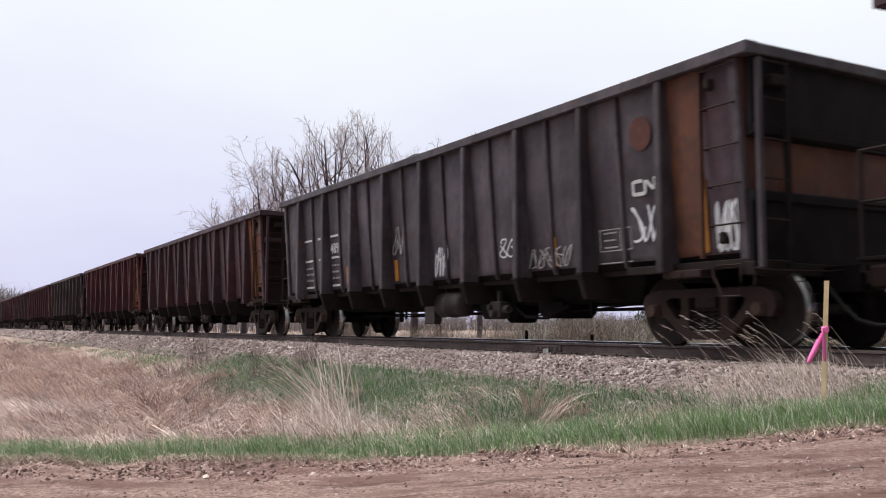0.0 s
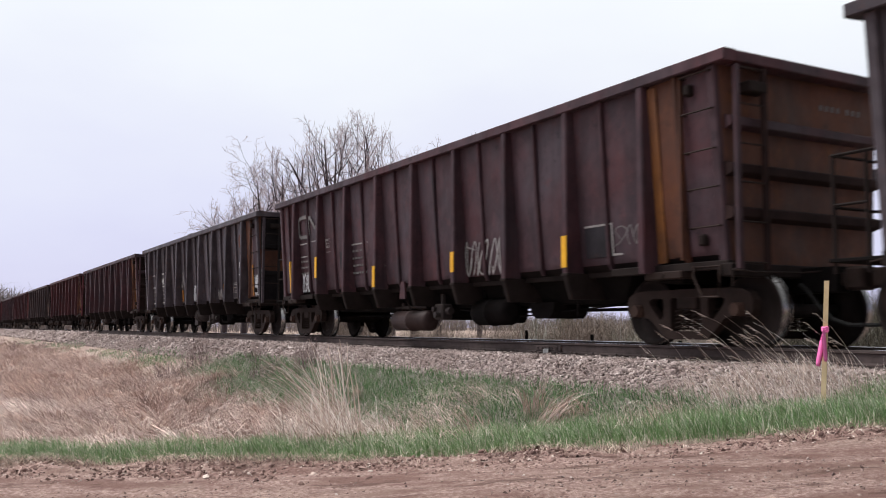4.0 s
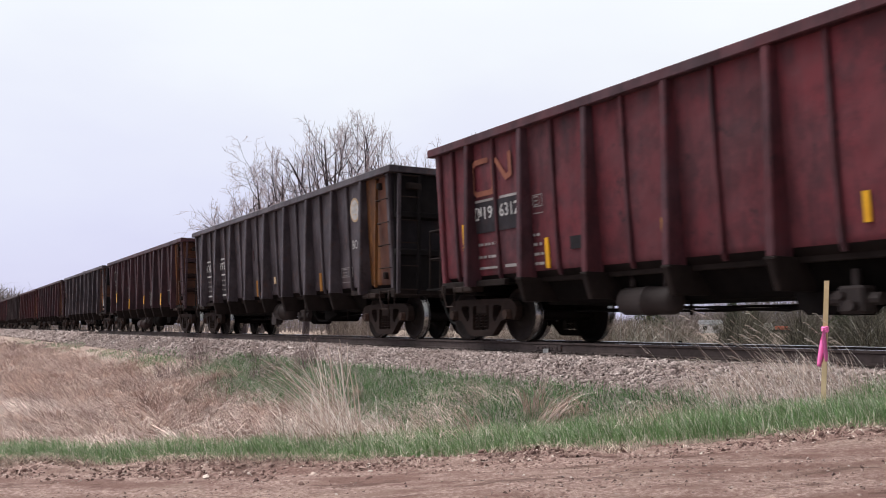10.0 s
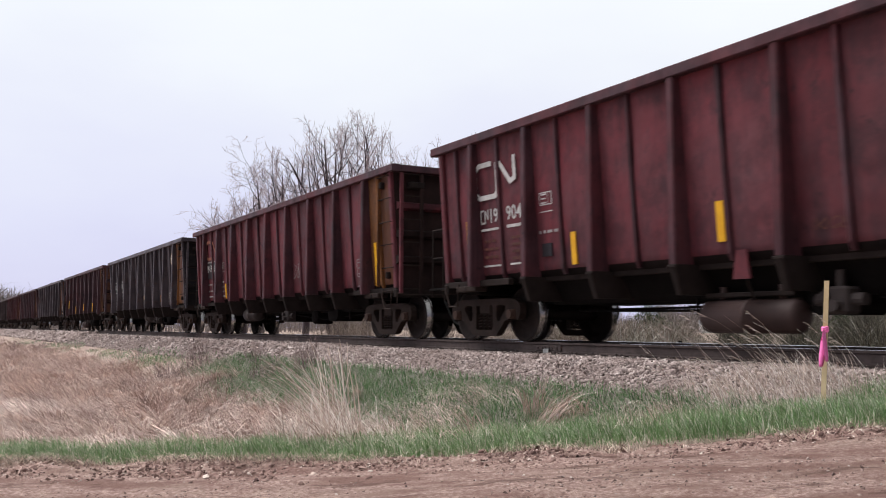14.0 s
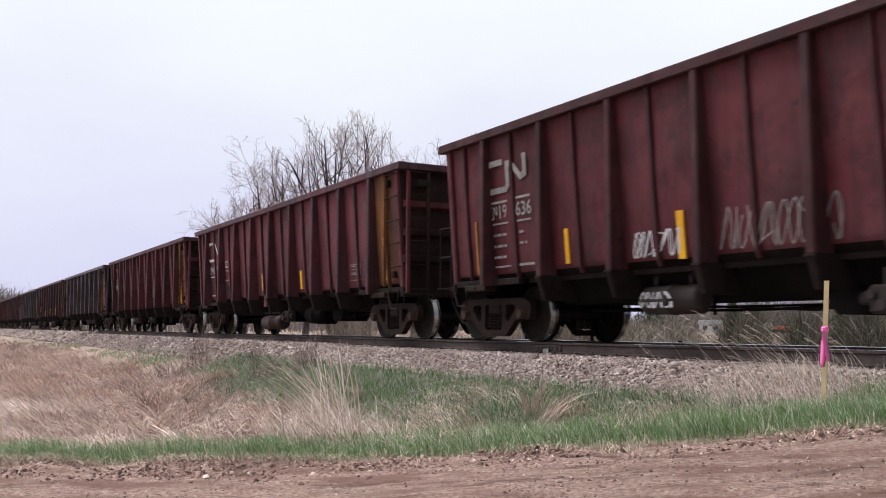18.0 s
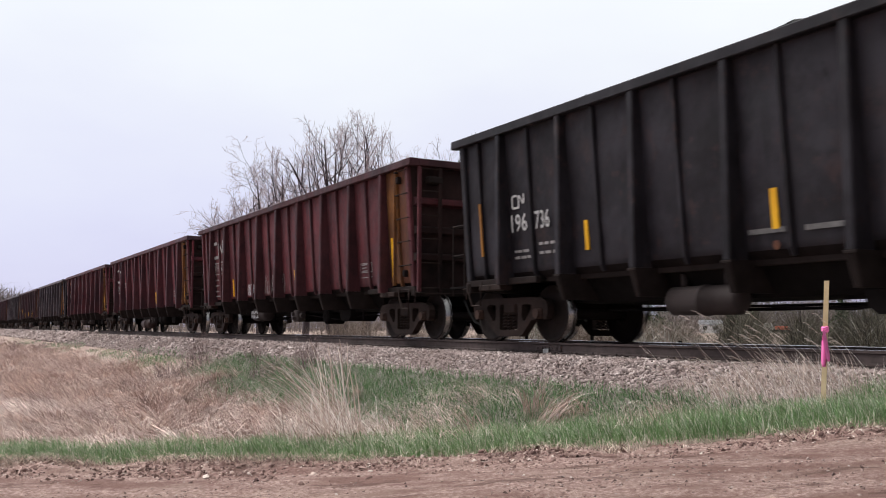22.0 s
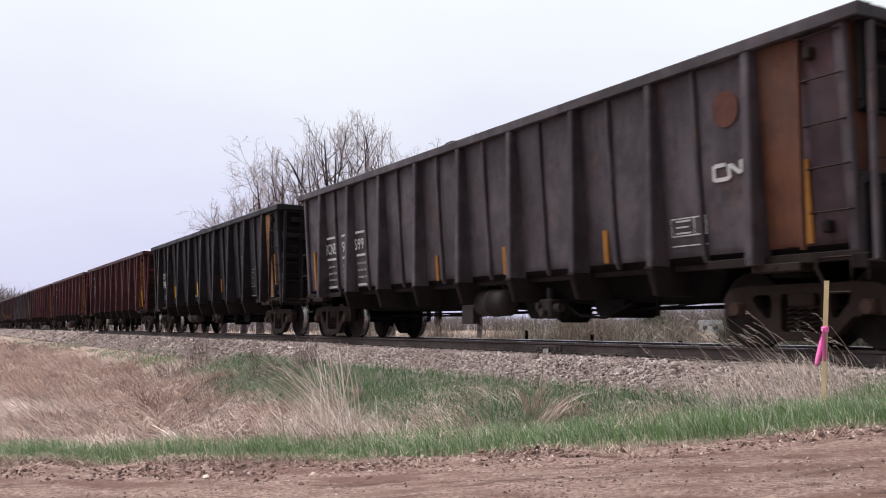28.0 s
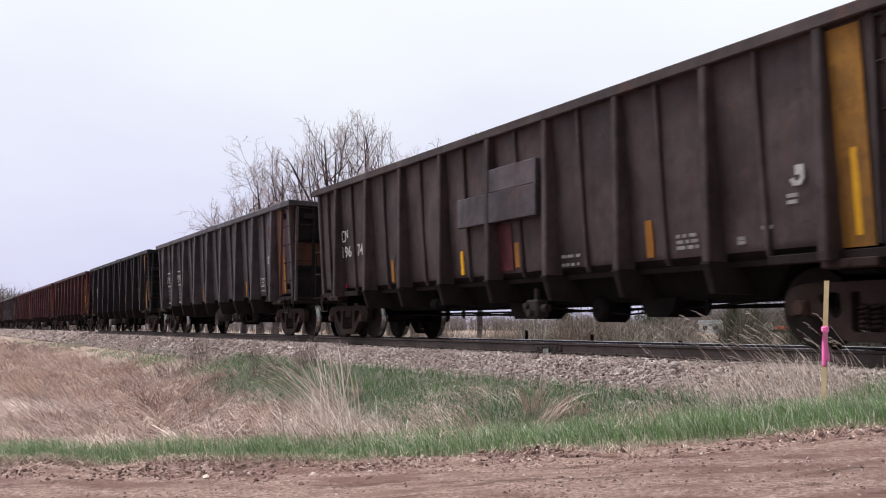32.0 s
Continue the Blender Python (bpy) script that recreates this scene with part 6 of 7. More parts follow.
def dead_weed(x, y, height, radius, n, seed):
    """A clump of thin branching stems."""
    r = np.random.default_rng(seed)
    a, q = r.uniform(0, 2 * np.pi, n), radius * np.sqrt(r.random(n))
    p = np.column_stack([x + q * np.cos(a), y + q * np.sin(a)])
    h = height * r.uniform(0.5, 1.1, n)
    sets = [blades(p, h, np.full(n, 0.011), r.uniform(0, 0.5, n), WEST + 1.0, 0.3, 3, None, 1.5, seed)]
    ground = land(p[:, 0], p[:, 1])
    for k in range(4):
        sets.append(blades(p + r.normal(0, 0.02, p.shape), h * r.uniform(0.25, 0.5, n), np.full(n, 0.008), r.uniform(0.4, 1.6, n), 0.0, 0.3, 2, ground + h * r.uniform(0.3, 0.75, n), 3.0, seed + k + 1))
    return tagged(new("dead_weed", quads("dead_weed", *join(sets), M["weed"])), "purple brown clump of dead weed stems on the bank", "weed", "dead weeds on the bank")


for x, y, height, radius, n, seed in ((-22.3, -4.45, 0.65, 0.45, 90, 401), (-20.2, -5.6, 0.5, 0.4, 70, 402), (-27.5, -2.5, 0.75, 0.3, 30, 403), (-21.6, -2.7, 0.6, 0.35, 34, 404), (-57, -5.1, 1.0, 0.5, 40, 405), (-52, -4.4, 1.0, 0.5, 40, 406), (-17.9, -2.75, 0.8, 0.3, 40, 407), (-19.0, -3.3, 0.5, 0.4, 50, 408), (-24.5, -3.4, 0.55, 0.45, 50, 409)):
    dead_weed(x, y, height, radius, n, seed)


def stones(p, size, seed, sink=0.3, z=None):
    """Angular broken stones: jittered and turned blocks."""
    r = np.random.default_rng(seed)
    n = len(p)
    cube = np.array([(-1, -1, -1), (1, -1, -1), (1, 1, -1), (-1, 1, -1), (-1, -1, 1), (1, -1, 1), (1, 1, 1), (-1, 1, 1)], float) * 0.5
    v = cube[None] * (1 + r.uniform(-0.45, 0.35, (n, 8, 3)))
    v = v * (size * r.uniform(0.6, 1.3, n))[:, None, None] * (r.uniform(0.75, 1.25, (n, 1, 3)) * np.array([1.45, 0.95, 0.60]))
    q = r.normal(size=(n, 4)) * np.array([1.0, 0.45, 0.45, 1.0])
    q /= np.linalg.norm(q, axis=1)[:, None]
    w, x, y, zq = q.T
    R = np.stack([1 - 2 * (y * y + zq * zq), 2 * (x * y - zq * w), 2 * (x * zq + y * w), 2 * (x * y + zq * w), 1 - 2 * (x * x + zq * zq), 2 * (y * zq - x * w), 2 * (x * zq - y * w), 2 * (y * zq + x * w), 1 - 2 * (x * x + y * y)], 1).reshape(n, 3, 3)
    v = np.einsum("nij,nkj->nki", R, v)
    zz = land(p[:, 0], p[:, 1]) if z is None else z
    v += np.column_stack([p, zz + size * (0.5 - sink)])[:, None, :]
    f = np.array([(4, 5, 6, 7), (0, 1, 5, 4), (1, 2, 6, 5), (2, 3, 7, 6), (3, 0, 4, 7)])
    return v.reshape(-1, 3), (np.arange(n)[:, None, None] * 8 + f[None]).reshape(-1, 4)


def clear_of_rails(p):
    return p[np.abs(np.abs(p[:, 1]) - 0.753) > 0.11]


sets = []
near = clear_of_rails(scatter(74000, -22, -3.0, -2.75, -0.86, 1.25))
sets.append(stones(near, 0.025 * rng.uniform(0.4, 1.5, len(near)), 71))
mid = clear_of_rails(scatter(14000, -60, -20, -2.75, -0.86, 1.5))
sets.append(stones(mid, 0.05 * rng.uniform(0.7, 1.3, len(mid)), 72))
far = scatter(9000, -170, -56, -2.75, -0.9, 1.5)
sets.append(stones(far, 0.13 * rng.uniform(0.7, 1.3, len(far)), 77))
inner = clear_of_rails(scatter(7000, -40, -3.0, -0.66, 2.4, 1.3))
sets.append(stones(inner, 0.055 * rng.uniform(0.7, 1.2, len(inner)), 73, 0.5))
stuff("ballast_stones", sets, M["stone"], "angular grey and rusty crushed stones", "gravel")

p = scatter(44000, -11, -1.5, -10.2, -2.6)
s, w_ = along(p[:, 0], p[:, 1])
p = p[(w_ > -0.05) & (w_ < 6)]
keep = rng.random(len(p)) < np.clip(0.25 + 0.9 * wobble(p[:, 0], p[:, 1], 2.6, 81), 0.05, 1)
p = p[keep]
s = rng.uniform(-3, 10, 26000)
e = rng.normal(0.30, 0.24, len(s))
near_edge = on_plan(s, turf_edge(s) + e)
near_edge = near_edge[(e > -0.08) & (rng.random(len(s)) < np.clip(0.30 + 1.5 * layered(s * 0.6, e, 3.0, 82), 0.05, 1))]
m = len(near_edge)
stuff("road_clods", [stones(p, 0.0055 * rng.uniform(0.4, 1.8, len(p)) ** 1.7, 74, 0.5)], M["clod"], "pale pebbles and crumbs on the road", "soil")
stuff("edge_clods", [stones(near_edge, 0.008 + 0.026 * rng.random(m) ** 5, 75, 0.55)], M["dampclod"], "damp reddish clods broken up along the road edge", "soil")
s = rng.uniform(-3, 10, 16000)
e = rng.uniform(-0.10, 0.34, len(s)) * np.interp(s, [3, 6], [0.6, 1.15])
p = on_plan(s, turf_edge(s) + e)
p = p[rng.random(len(p)) < np.clip(0.55 - e * 1.2 + 0.8 * layered(s * 0.5, e, 3.0, 83), 0.03, 1)]
m = len(p)
stuff("edge_thatch", [blades(p, rng.uniform(0.04, 0.15, m), rng.uniform(0.004, 0.008, m), rng.uniform(0.8, 2.4, m), WEST, 0.6, 3, None, 2.0, 76)], M["root"], "dead grass roots along the road edge", "grass")

# ---- survey stake with its ribbon ----
STAKE = Vector((-5.56, -2.56, float(land(np.array([-5.56]), np.array([-2.56]))[0]) - 0.05))
stake = tagged(new("survey_stake"), "pale pine survey stake with pink flagging ribbon", "stake")
stake.location = STAKE
tip = Vector((-5.462, -2.56, 0.655)) - STAKE
lath = bmesh.new()
side_v, up_v = Vector((0.018, 0.010, 0)), Vector((0.004, -0.007, 0))
loft(lath, [[c - side_v - up_v, c + side_v - up_v, c + side_v + up_v, c - side_v + up_v] for c in (Vector((0, 0, -0.1)), tip * 0.5 + Vector((0.004, 0, 0)), tip)])
part("lath", lath, M["lath"], stake)
KNOT = tip * 0.66
knot = bmesh.new()
for i in range(3):
    z = -0.022 + 0.016 * i
    tube(knot, [KNOT + Vector((0.026 * math.cos(a), 0.020 * math.sin(a), z + 0.004 * math.sin(2 * a + i))) for a in [2 * math.pi * j / 12 for j in range(13)]], 0.010, 5)
part("ribbon_knot", knot, M["pink"], stake)


def tail_mesh(length, seed, wide):
    """A ribbon end: a soft, slightly folded band that hangs from its knot."""
    bm = bmesh.new()
    rings = []
    for i in range(13):
        u = i / 12
        w = wide * (0.35 + 0.65 * min(1.0, u * 3.0)) * (1 - 0.35 * max(0, u - 0.8) * 5)
        c = Vector((0.006 * math.sin(3 * u + seed), 0.006 * math.sin(2.5 * u + seed * 2), -length * u))
        fold = 0.010 * math.sin(1.5 * u + seed)
        rings.append([c + Vector((-w, fold, 0)), c + Vector((0, -fold - 0.0015, 0)), c + Vector((w, fold * 0.5, 0)), c + Vector((0, -fold + 0.0015, 0))])
    loft(bm, rings)
    for f in bm.faces:
        f.smooth = True
    return bm


TAILS = []
for i, (length, seed, wide) in enumerate(((0.34, 1, 0.026), (0.29, 4, 0.020))):
    tl = part("ribbon_tail", tail_mesh(length, seed, wide), M["pink"], stake)
    tl.location = KNOT + Vector((0.020 + 0.008 * i - 0.010, -0.022 - 0.010 * i, 0.0))
    TAILS.append(tl)


# ---- bare trees beyond the line ----
def bare_tree(x, y, height, reach, seed, label, depth=4, lean=0.0):
    """A trunk with crooked limbs that arch outwards and turn up, down to fine twigs; scaled to its height and to the half width of its crown."""
    r = random.Random(seed)
    z0 = float(land(np.array([x]), np.array([y]))[0])
    thing = tagged(new("bare_tree"), label, "tree", "bare trees beyond the track")
    thing.location = (x, y, z0 - 0.05)
    limbs, twigs = [], []

    def grow(p, d, length, rad, level):
        n = (10, 8, 6, 4, 3)[level]
        kink, rise = (0.05, 0.16, 0.20, 0.20, 0.18)[level], (0.02, 0.075, 0.05, 0.02, 0.0)[level]
        pts, ways = [p], []
        for i in range(n):
            d = (d + Vector((r.gauss(0, kink), r.gauss(0, kink), r.gauss(rise, kink * 0.6)))).normalized()
            p = p + d * (length / n)
            pts.append(p)
            ways.append(d)
        end = max(0.009, rad * (0.07 if level == 0 else 0.25))
        (limbs if level < 3 else twigs).append((pts, rad, end))
        if level >= depth:
            return
        count = (r.randint(9, 11), r.randint(6, 7), 4, r.randint(2, 3))[level]
        for k in range(count):
            u = min(1.0, (0.42, 0.22, 0.2, 0.15)[level] + (0.56, 0.78, 0.8, 0.85)[level] * (k + r.uniform(0.2, 1.0)) / count)
            i = min(n - 1, int(u * n))
            q = pts[i].lerp(pts[i + 1], u * n - i)
            side = ways[i].cross(Vector((r.gauss(0, 1), r.gauss(0, 1), r.gauss(0, 0.6)))).normalized()
            a = r.uniform(0.75, 1.2) if level == 0 else r.uniform(0.65, 1.15)
            nd = ways[i] * math.cos(a) + side * math.sin(a)
            share = (r.uniform(0.32, 0.48) * (1.45 - 0.95 * u), r.uniform(0.38, 0.58) * (1.25 - 0.5 * u), r.uniform(0.40, 0.6), r.uniform(0.45, 0.75))[level]
            grow(q, nd.normalized(), length * share, max(0.010, (rad + (end - rad) * u) * r.uniform(0.52, 0.76)), level + 1)

    grow(Vector((0, 0, 0)), Vector((0, 0, 1)), height * 0.8, height * 0.023, 0)
    pts_all = np.array([q[:] for pts, _, _ in limbs + twigs for q in pts])
    kz = height / pts_all[:, 2].max()
    drift = pts_all[pts_all[:, 2] > 0.62 * pts_all[:, 2].max()].mean(0)
    drift = Vector((drift[0] / drift[2], drift[1] / drift[2], 0))
    pts_all[:, :2] -= pts_all[:, 2:] * np.array(drift[:2])
    upper = pts_all[pts_all[:, 2] > 0.62 * pts_all[:, 2].max()]
    kx = kz * min(1.6, max(0.62, reach / kz / np.percentile(np.hypot(upper[:, 0], upper[:, 1]), 90)))

    def skin(group, seg):
        verts, faces = [], []
        for pts, r0, r1 in group:
            b = len(verts)
            pts = [Vector(((q.x - drift.x * q.z) * kx - 0.49 * lean * q.z * kz, (q.y - drift.y * q.z) * kx - 0.87 * lean * q.z * kz, q.z * kz)) for q in pts]
            for i, p in enumerate(pts):
                q = pts[min(i + 1, len(pts) - 1)] - pts[max(i - 1, 0)]
                q.normalize()
                a = q.cross(Vector((0.3, 0.9, 0.2))).normalized()
                c = q.cross(a)
                rr = r0 + (r1 - r0) * i / (len(pts) - 1)
                verts += [p + rr * (math.cos(2 * math.pi * k / seg) * a + math.sin(2 * math.pi * k / seg) * c) for k in range(seg)]
            for i in range(len(pts) - 1):
                for k in range(seg):
                    faces.append((b + i * seg + k, b + i * seg + (k + 1) % seg, b + (i + 1) * seg + (k + 1) % seg, b + (i + 1) * seg + k))
        return np.array([v[:] for v in verts]), np.array(faces)

    part("trunk", quads("trunk", *skin(limbs, 5), M["bark"]), None, thing)
    part("crown", quads("crown", *skin(twigs, 3), M["twig"]), None, thing, "leafless twigs")
    return thing


def from_eye(dx, dy, dist):
    k = dist / math.hypot(dx, dy)
    return dx * k, -9.56 + dy * k


def from_bearing(degrees_left, dist):
    """A place by its bearing from straight across the line, and its distance from the road."""
    return -math.sin(radians(degrees_left)) * dist, -9.56 + math.cos(radians(degrees_left)) * dist


for bearing, dist, h, reach, seed, depth, lean in ((71.95, 68, 15.4, 4.3, 3, 4, 0.0), (71.1, 69, 15.3, 1.8, 9, 4, 0.0), (67.55, 67, 15.0, 1.0, 33, 3, 0.21), (74.2, 72, 11.9, 2.0, 43, 4, 0.0), (67.39, 66, 17.4, 2.9, 5, 4, 0.0), (66.75, 67, 17.7, 2.0, 8, 3, 0.11),
                                                   (65.54, 66, 18.0, 1.8, 17, 4, 0.0), (63.92, 70, 17.3, 1.6, 21, 3, 0.0), (62.47, 72, 16.5, 1.2, 25, 3, 0.0), (61.05, 72, 17.0, 1.2, 26, 3, 0.0), (69.3, 74, 14.4, 1.9, 41, 3, 0.0), (73.0, 74, 13.4, 2.4, 51, 3, 0.0)):
    x, y = from_bearing(bearing, dist)
    bare_tree(x, y, h, reach, seed, "tall leafless grey poplar tree beyond the railway", depth, lean)


def pine_tree(x, y, height, reach, seed, label):
    """A tall bare stem whose few crooked limbs carry flat clumps of needles near the top."""
    r = np.random.default_rng(seed)
    z0 = float(land(np.array([x]), np.array([y]))[0])
    thing = tagged(new("pine_tree"), label, "tree")
    thing.location = (x, y, z0 - 0.05)
    bm = bmesh.new()
    tube(bm, [(0, 0, 0), (0.1, 0.05, height * 0.4), (-0.08, 0, height * 0.75), (0.05, 0.02, height * 0.97)], height * 0.014, 7, 0.04)
    sets = []
    for i in range(17):
        u = 0.62 + 0.37 * (i + 0.5) / 17
        a = i * 2.4 + r.normal(0, 0.4)
        q = reach * (1.05 - 0.7 * max(0.0, u - 0.85) / 0.15) * r.uniform(0.45, 1.0)
        end = Vector((q * math.cos(a), q * math.sin(a), height * u + 0.25 * q))
        tube(bm, [(0, 0, height * u - 0.3), tuple(end * 0.5 + Vector((0, 0, (height * u - 0.35) * 0.5))), tuple(end)], 0.05, 5, 0.02)
        n = 420
        c = r.normal(0, 1, (n, 3)) * np.array([0.30, 0.30, 0.15]) + np.array(end)
        sets.append(blades(c[:, :2], np.full(n, 0.20) * r.uniform(0.5, 1.4, n), np.full(n, 0.035), r.uniform(0.3, 1.6, n), a, 0.3, 2, c[:, 2], 2.0, seed + i))
    part("trunk", bm, M["bark"], thing)
    part("crown", quads("crown", *join(sets), M["needle"]), None, thing, "ragged clumps of dark needles")
    return thing


x, y = from_bearing(58.45, 70)
pine_tree(x, y, 16.6, 1.25, 111, "tall dark pine with ragged needle clumps")


def thicket(name, a0, a1, d0, d1, n, h0, h1, w0, w1, label, seed, bushy=2, material="brush", gap=None):
    """Bare stems in a belt, placed by bearing from the road and by distance."""
    r = np.random.default_rng(seed)
    a = np.radians(r.uniform(a0, a1, n))
    d = r.uniform(d0, d1, n)
    p = np.column_stack([-np.sin(a) * d, -9.56 + np.cos(a) * d])
    keep = p[:, 1] > 4.0
    p, a, d = p[keep], a[keep], d[keep]
    n = len(p)
    lump = 1 + 0.45 * wobble(np.degrees(a) * 0.9, d * 0.05, 1.0, seed)
    h = r.uniform(h0, h1, n) * lump
    if gap is not None:
        for b, half in gap:
            h = h * np.clip(np.abs(np.degrees(a) - b) / half, 0.22, 1)
    sets = [blades(p, h, r.uniform(w0, w1, n), r.uniform(0.0, 0.45, n), 0.0, 0.6, 3, None, 3.0, seed)]
    for k in range(bushy):
        z = land(p[:, 0], p[:, 1]) + h * r.uniform(0.2, 0.7, n)
        sets.append(blades(p, h * r.uniform(0.3, 0.6, n), r.uniform(w0, w1, n) * 0.6, r.uniform(0.4, 1.8, n), 0.0, 0.4, 2, z, 3.0, seed + 5 + k))
    return stuff(name, sets, M[material], label, "brush")


# bearings are in degrees from straight across the line, towards the far left
thicket("low_brush", 50, 76, 22, 46, 13000, 0.95, 2.25, 0.007, 0.020, "low bare brush beyond the track", 96, 4, "olive")
thicket("bare_brush", 44.5, 53, 24, 46, 7500, 0.9, 2.05, 0.007, 0.020, "dense olive brown willow brush beyond the track", 91, 6, "olive", ((44.5, 1.2),))
thicket("dark_brush", 27, 45.2, 21, 36, 9500, 1.3, 3.0, 0.007, 0.020, "dense grey brown brush beyond the track", 92, 6, "sage", ((44.5, 0.9), (40.8, 1.15)))
thicket("brush_tips", 33, 56, 22, 34, 2600, 0.7, 1.9, 0.010, 0.026, "pale tips and first leaves in the brush", 97, 5, "palebrush", ((44.5, 0.9), (40.8, 1.1)))
thicket("far_wood", 28, 90, 260, 420, 9000, 2.5, 6.5, 0.06, 0.26, "distant leafless woodland on the horizon", 93, 5, "wood")
thicket("far_trees", 29, 47.5, 200, 260, 2600, 5.0, 9.5, 0.06, 0.24, "distant leafless trees behind the house", 98, 5, "wood")
thicket("left_wood", 84, 89.5, 300, 420, 2500, 9.0, 15.0, 0.25, 0.8, "distant leafless trees on the horizon", 94, 3, "wood")

# field grass beyond the line
p = scatter(9000, -70, -4, 2.7, 24, 1.2)
m = len(p)
stuff("field_grass", [blades(p, rng.uniform(0.1, 0.35, m), rng.uniform(0.006, 0.016, m), rng.uniform(0.2, 1.6, m), WEST, 0.8, 3, None, 1.2, 95)], M["dead"], "dry straw field beyond the track", "grass")


def spruce(x, y, height, radius, seed, label):
    r = np.random.default_rng(seed)
    z0 = float(land(np.array([x]), np.array([y]))[0])
    thing = tagged(new("spruce_tree"), label, "tree")
    thing.location = (x, y, z0 - 0.05)
    part("trunk", tube(bmesh.new(), [(0, 0, 0), (0.02, 0, height * 0.5), (0, 0, height * 0.97)], height * 0.018, 7, 0.01), M["bark"], thing)
    n = 5200
    u = 1 - np.sqrt(r.random(n)) * 0.97
    a = r.uniform(0, 2 * np.pi, n)
    q = radius * (1 - u) ** 0.6 * r.uniform(0.1, 1.0, n) * (0.75 + 0.35 * np.sin(a * 3 + u * 40))
    p = np.column_stack([q * np.cos(a), q * np.sin(a)])
    v, f = blades(p, np.full(n, height * 0.045) * r.uniform(0.5, 1.5, n), np.full(n, height * 0.016) * r.uniform(0.5, 1.5, n), r.uniform(0.5, 1.8, n), 0.0, 0.3, 2, height * (0.05 + 0.92 * u) - q * 0.25, 3.0, seed)
    part("crown", quads("crown", v, f, M["needle"]), None, thing)
    return thing


for dx, dy, dist, h, rad, seed in ((-0.743, 0.669, 50, 3.6, 3.0, 101), (-0.684, 0.729, 33, 3.1, 0.6, 102), (-0.669, 0.743, 34, 2.7, 0.5, 103), (-0.605, 0.796, 36, 3.0, 1.0, 109), (-0.80, 0.60, 80, 4.2, 1.6, 104)):
    x, y = from_eye(dx, dy, dist)
    spruce(x, y, h, rad, seed, "small dark green spruce among bare brush")

# ---- low fence posts, a house and a parked truck, far behind the wagons ----
for x, y, top in ((-18.2, 2.94, 0.17), (-15.72, 2.94, 0.09), (-13.06, 2.94, -0.01)):
    zb = float(land(np.array([x]), np.array([y]))[0])
    post = tagged(new("marker_post", finish(box(bmesh.new(), -0.03, 0.03, -0.03, 0.03, -0.1, top - zb, 0.008), "marker_post", M["under"])), "short dark steel post beside the track", "post", "short posts beside the track")
    post.location = (x, y, zb)

x, y = from_eye(-0.700, 0.714, 190)
house = tagged(new("small_house"), "small white house with a grey roof behind brush", "house")
house.matrix_basis = pose(x, y, float(land(np.array([x]), np.array([y]))[0]) - 0.05, 0, 0, 40)
hw = bmesh.new()
prism_x(hw, [(-1.6, 0), (1.6, 0), (1.6, 1.7), (0, 2.5), (-1.6, 1.7)], -2.2, 2.2)
part("wall", hw, M["brick"], house)
for s in (-1, 1):
    part("roof", loft(bmesh.new(), [[(xx, s * 1.85, 1.60), (xx, 0, 2.54), (xx, 0, 2.64), (xx, s * 1.85, 1.70)] for xx in (-2.4, 2.4)]), M["slateroof"], house)
for xx in (-1.1, 0.9):
    win = part("window", box(bmesh.new(), xx - 0.4, xx + 0.4, -1.64, -1.58, 0.7, 1.4, 0.01), M["glass"], house)

x, y = from_eye(-0.655, 0.7556, 165)
truck = tagged(new("parked_truck"), "parked white pickup truck with a red box", "truck")
truck.matrix_basis = pose(x, y, float(land(np.array([x]), np.array([y]))[0]) - 0.01, 0, 0, 38)
part("chassis", box(bmesh.new(), -2.4, 2.4, -0.8, 0.8, 0.40, 0.72, 0.06), M["under"], truck)
part("cab", loft(bmesh.new(), [[(xx, -0.85, z), (xx, 0.85, z), (xx, 0.78, z2), (xx, -0.78, z2)] for xx, z, z2 in ((-2.45, 0.70, 1.05), (-1.7, 0.70, 1.15), (-1.3, 0.70, 1.80), (-0.4, 0.70, 1.82), (-0.2, 0.70, 1.75))]), M["brick"], truck)
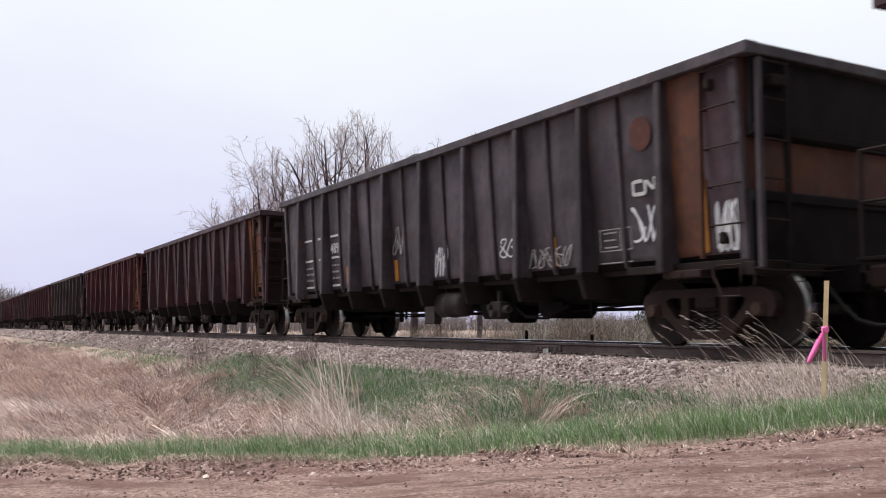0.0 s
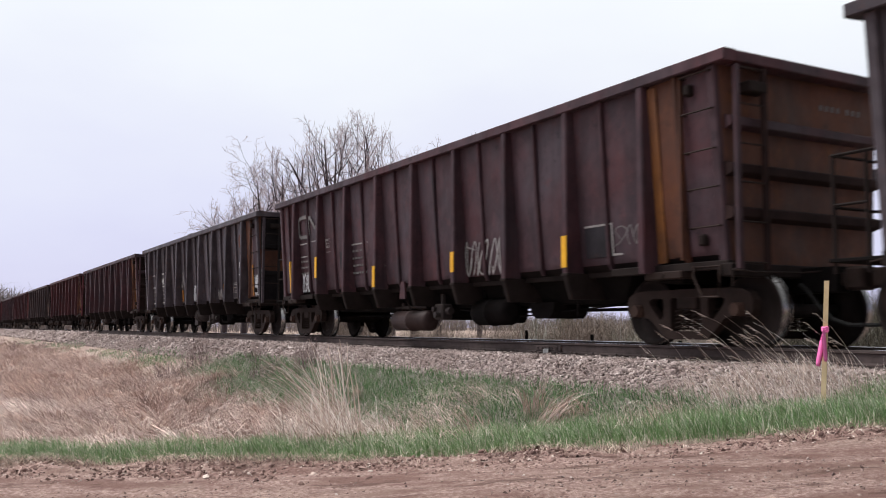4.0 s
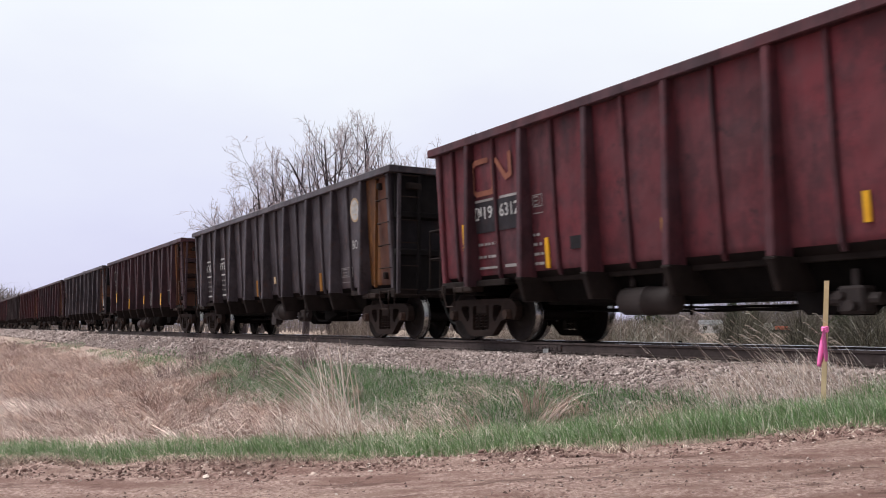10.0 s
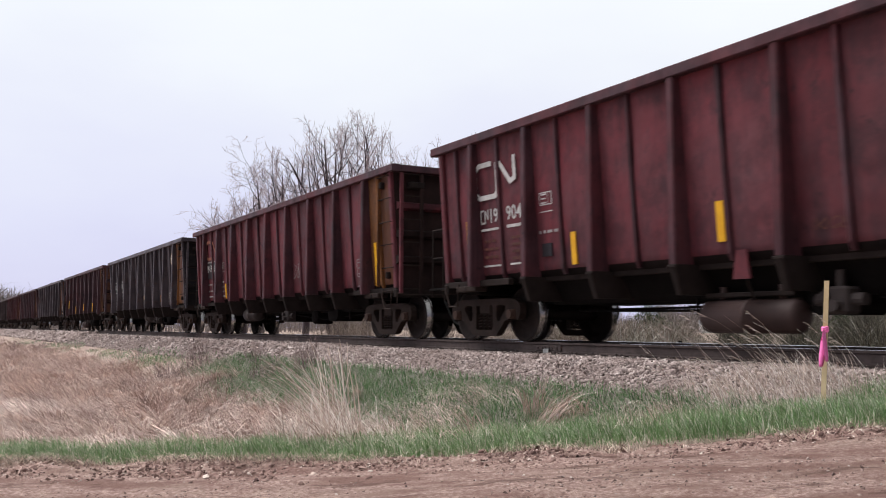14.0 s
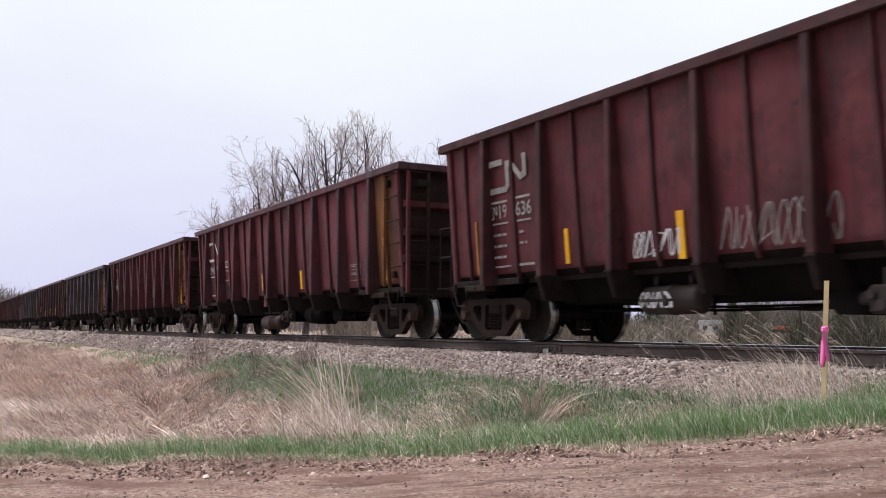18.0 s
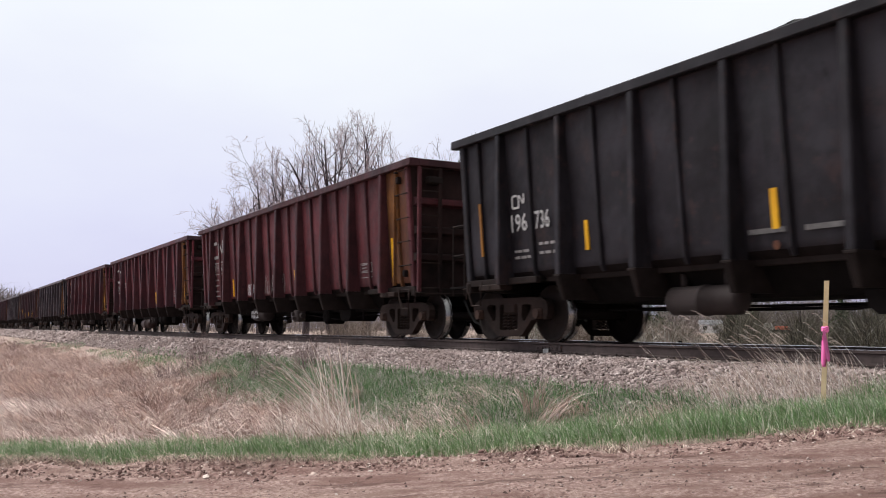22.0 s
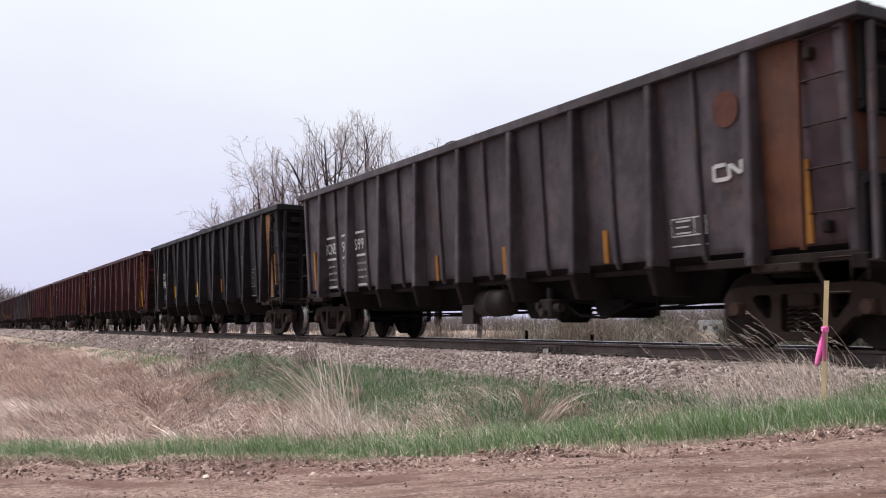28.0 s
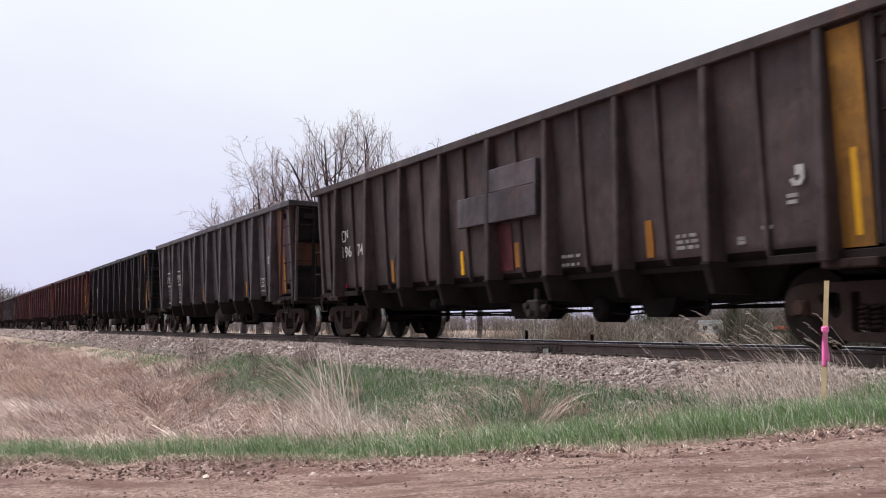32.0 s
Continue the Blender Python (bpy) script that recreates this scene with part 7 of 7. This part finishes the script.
part("cargo_box", box(bmesh.new(), 0.2, 2.5, -0.85, 0.85, 0.74, 1.30, 0.05), M["redpaint"], truck, "red orange box")
part("windshield", box(bmesh.new(), -1.55, -1.35, -0.7, 0.7, 1.22, 1.70, 0.02), M["glass"], truck)
for xx in (-1.6, 1.5):
    for yy in (-0.8, 0.8):
        wh = part("tyre", lathe_y(bmesh.new(), [(0.2, -0.1), (0.36, -0.1), (0.38, 0), (0.36, 0.1), (0.2, 0.1)], 18), M["hose"], truck)
        wh.location = (xx, yy, 0.38)


# ---- movement ----
def front_x(k, t):
    """Where the leading rim of wagon k is: the train slows a little on the way."""
    return -23.141 + 17.55 * k - 4.49224 * t + 0.0055942 * t * t


def motions():
    slow = [i * 2.0 for i in range(17)]
    fast = [i * 4 / 30 for i in range(241)]
    for k, car, wheels in TRAIN:
        walk(car, [(t, pose(front_x(k, t) + CX, 0, 0)) for t in slow])
        for wset, dx in wheels:
            walk(wset, [(t, pose(dx, 0, RADIUS, 0, math.degrees((front_x(k, t) - front_x(k, 0)) / RADIUS) + 40 * k, 0)) for t in fast])
    # the ribbon ends lift and fall in gusts
    base = [TAILS[0].location.copy(), TAILS[1].location.copy()]
    gusts = ((0.0, 25, 4), (1.0, 20, 6), (2.0, 24, 8), (2.5, 12, 2), (3.0, 3, -1), (4.0, 10, 2), (5.5, 24, 14), (6.0, 42, 30), (6.6, 18, 8), (7.2, 6, 1), (8.0, 9, 2), (9.0, 4, -2), (10.5, 12, 4), (12.0, 21, 10), (12.6, 8, 1),
             (13.0, 3, -2), (15.0, 8, 2), (16.5, 0, -3), (18.0, 3, -2), (19.0, 0, -3), (21.0, 2, -3), (23.0, 0, -3), (24.3, 2, -2), (25.5, 5, 0), (27.0, 8, 2), (28.0, 12, 4), (28.5, 18, 8), (29.0, 6, 1), (29.5, 6, 1), (31.0, 1, -3), (32.0, 0, -3))
    walk(TAILS[0], [(t, pose(*base[0], 3, a, 60.7)) for t, a, b in gusts])
    walk(TAILS[1], [(t, pose(*base[1], -2, b, 60.7)) for t, a, b in gusts])


motions()
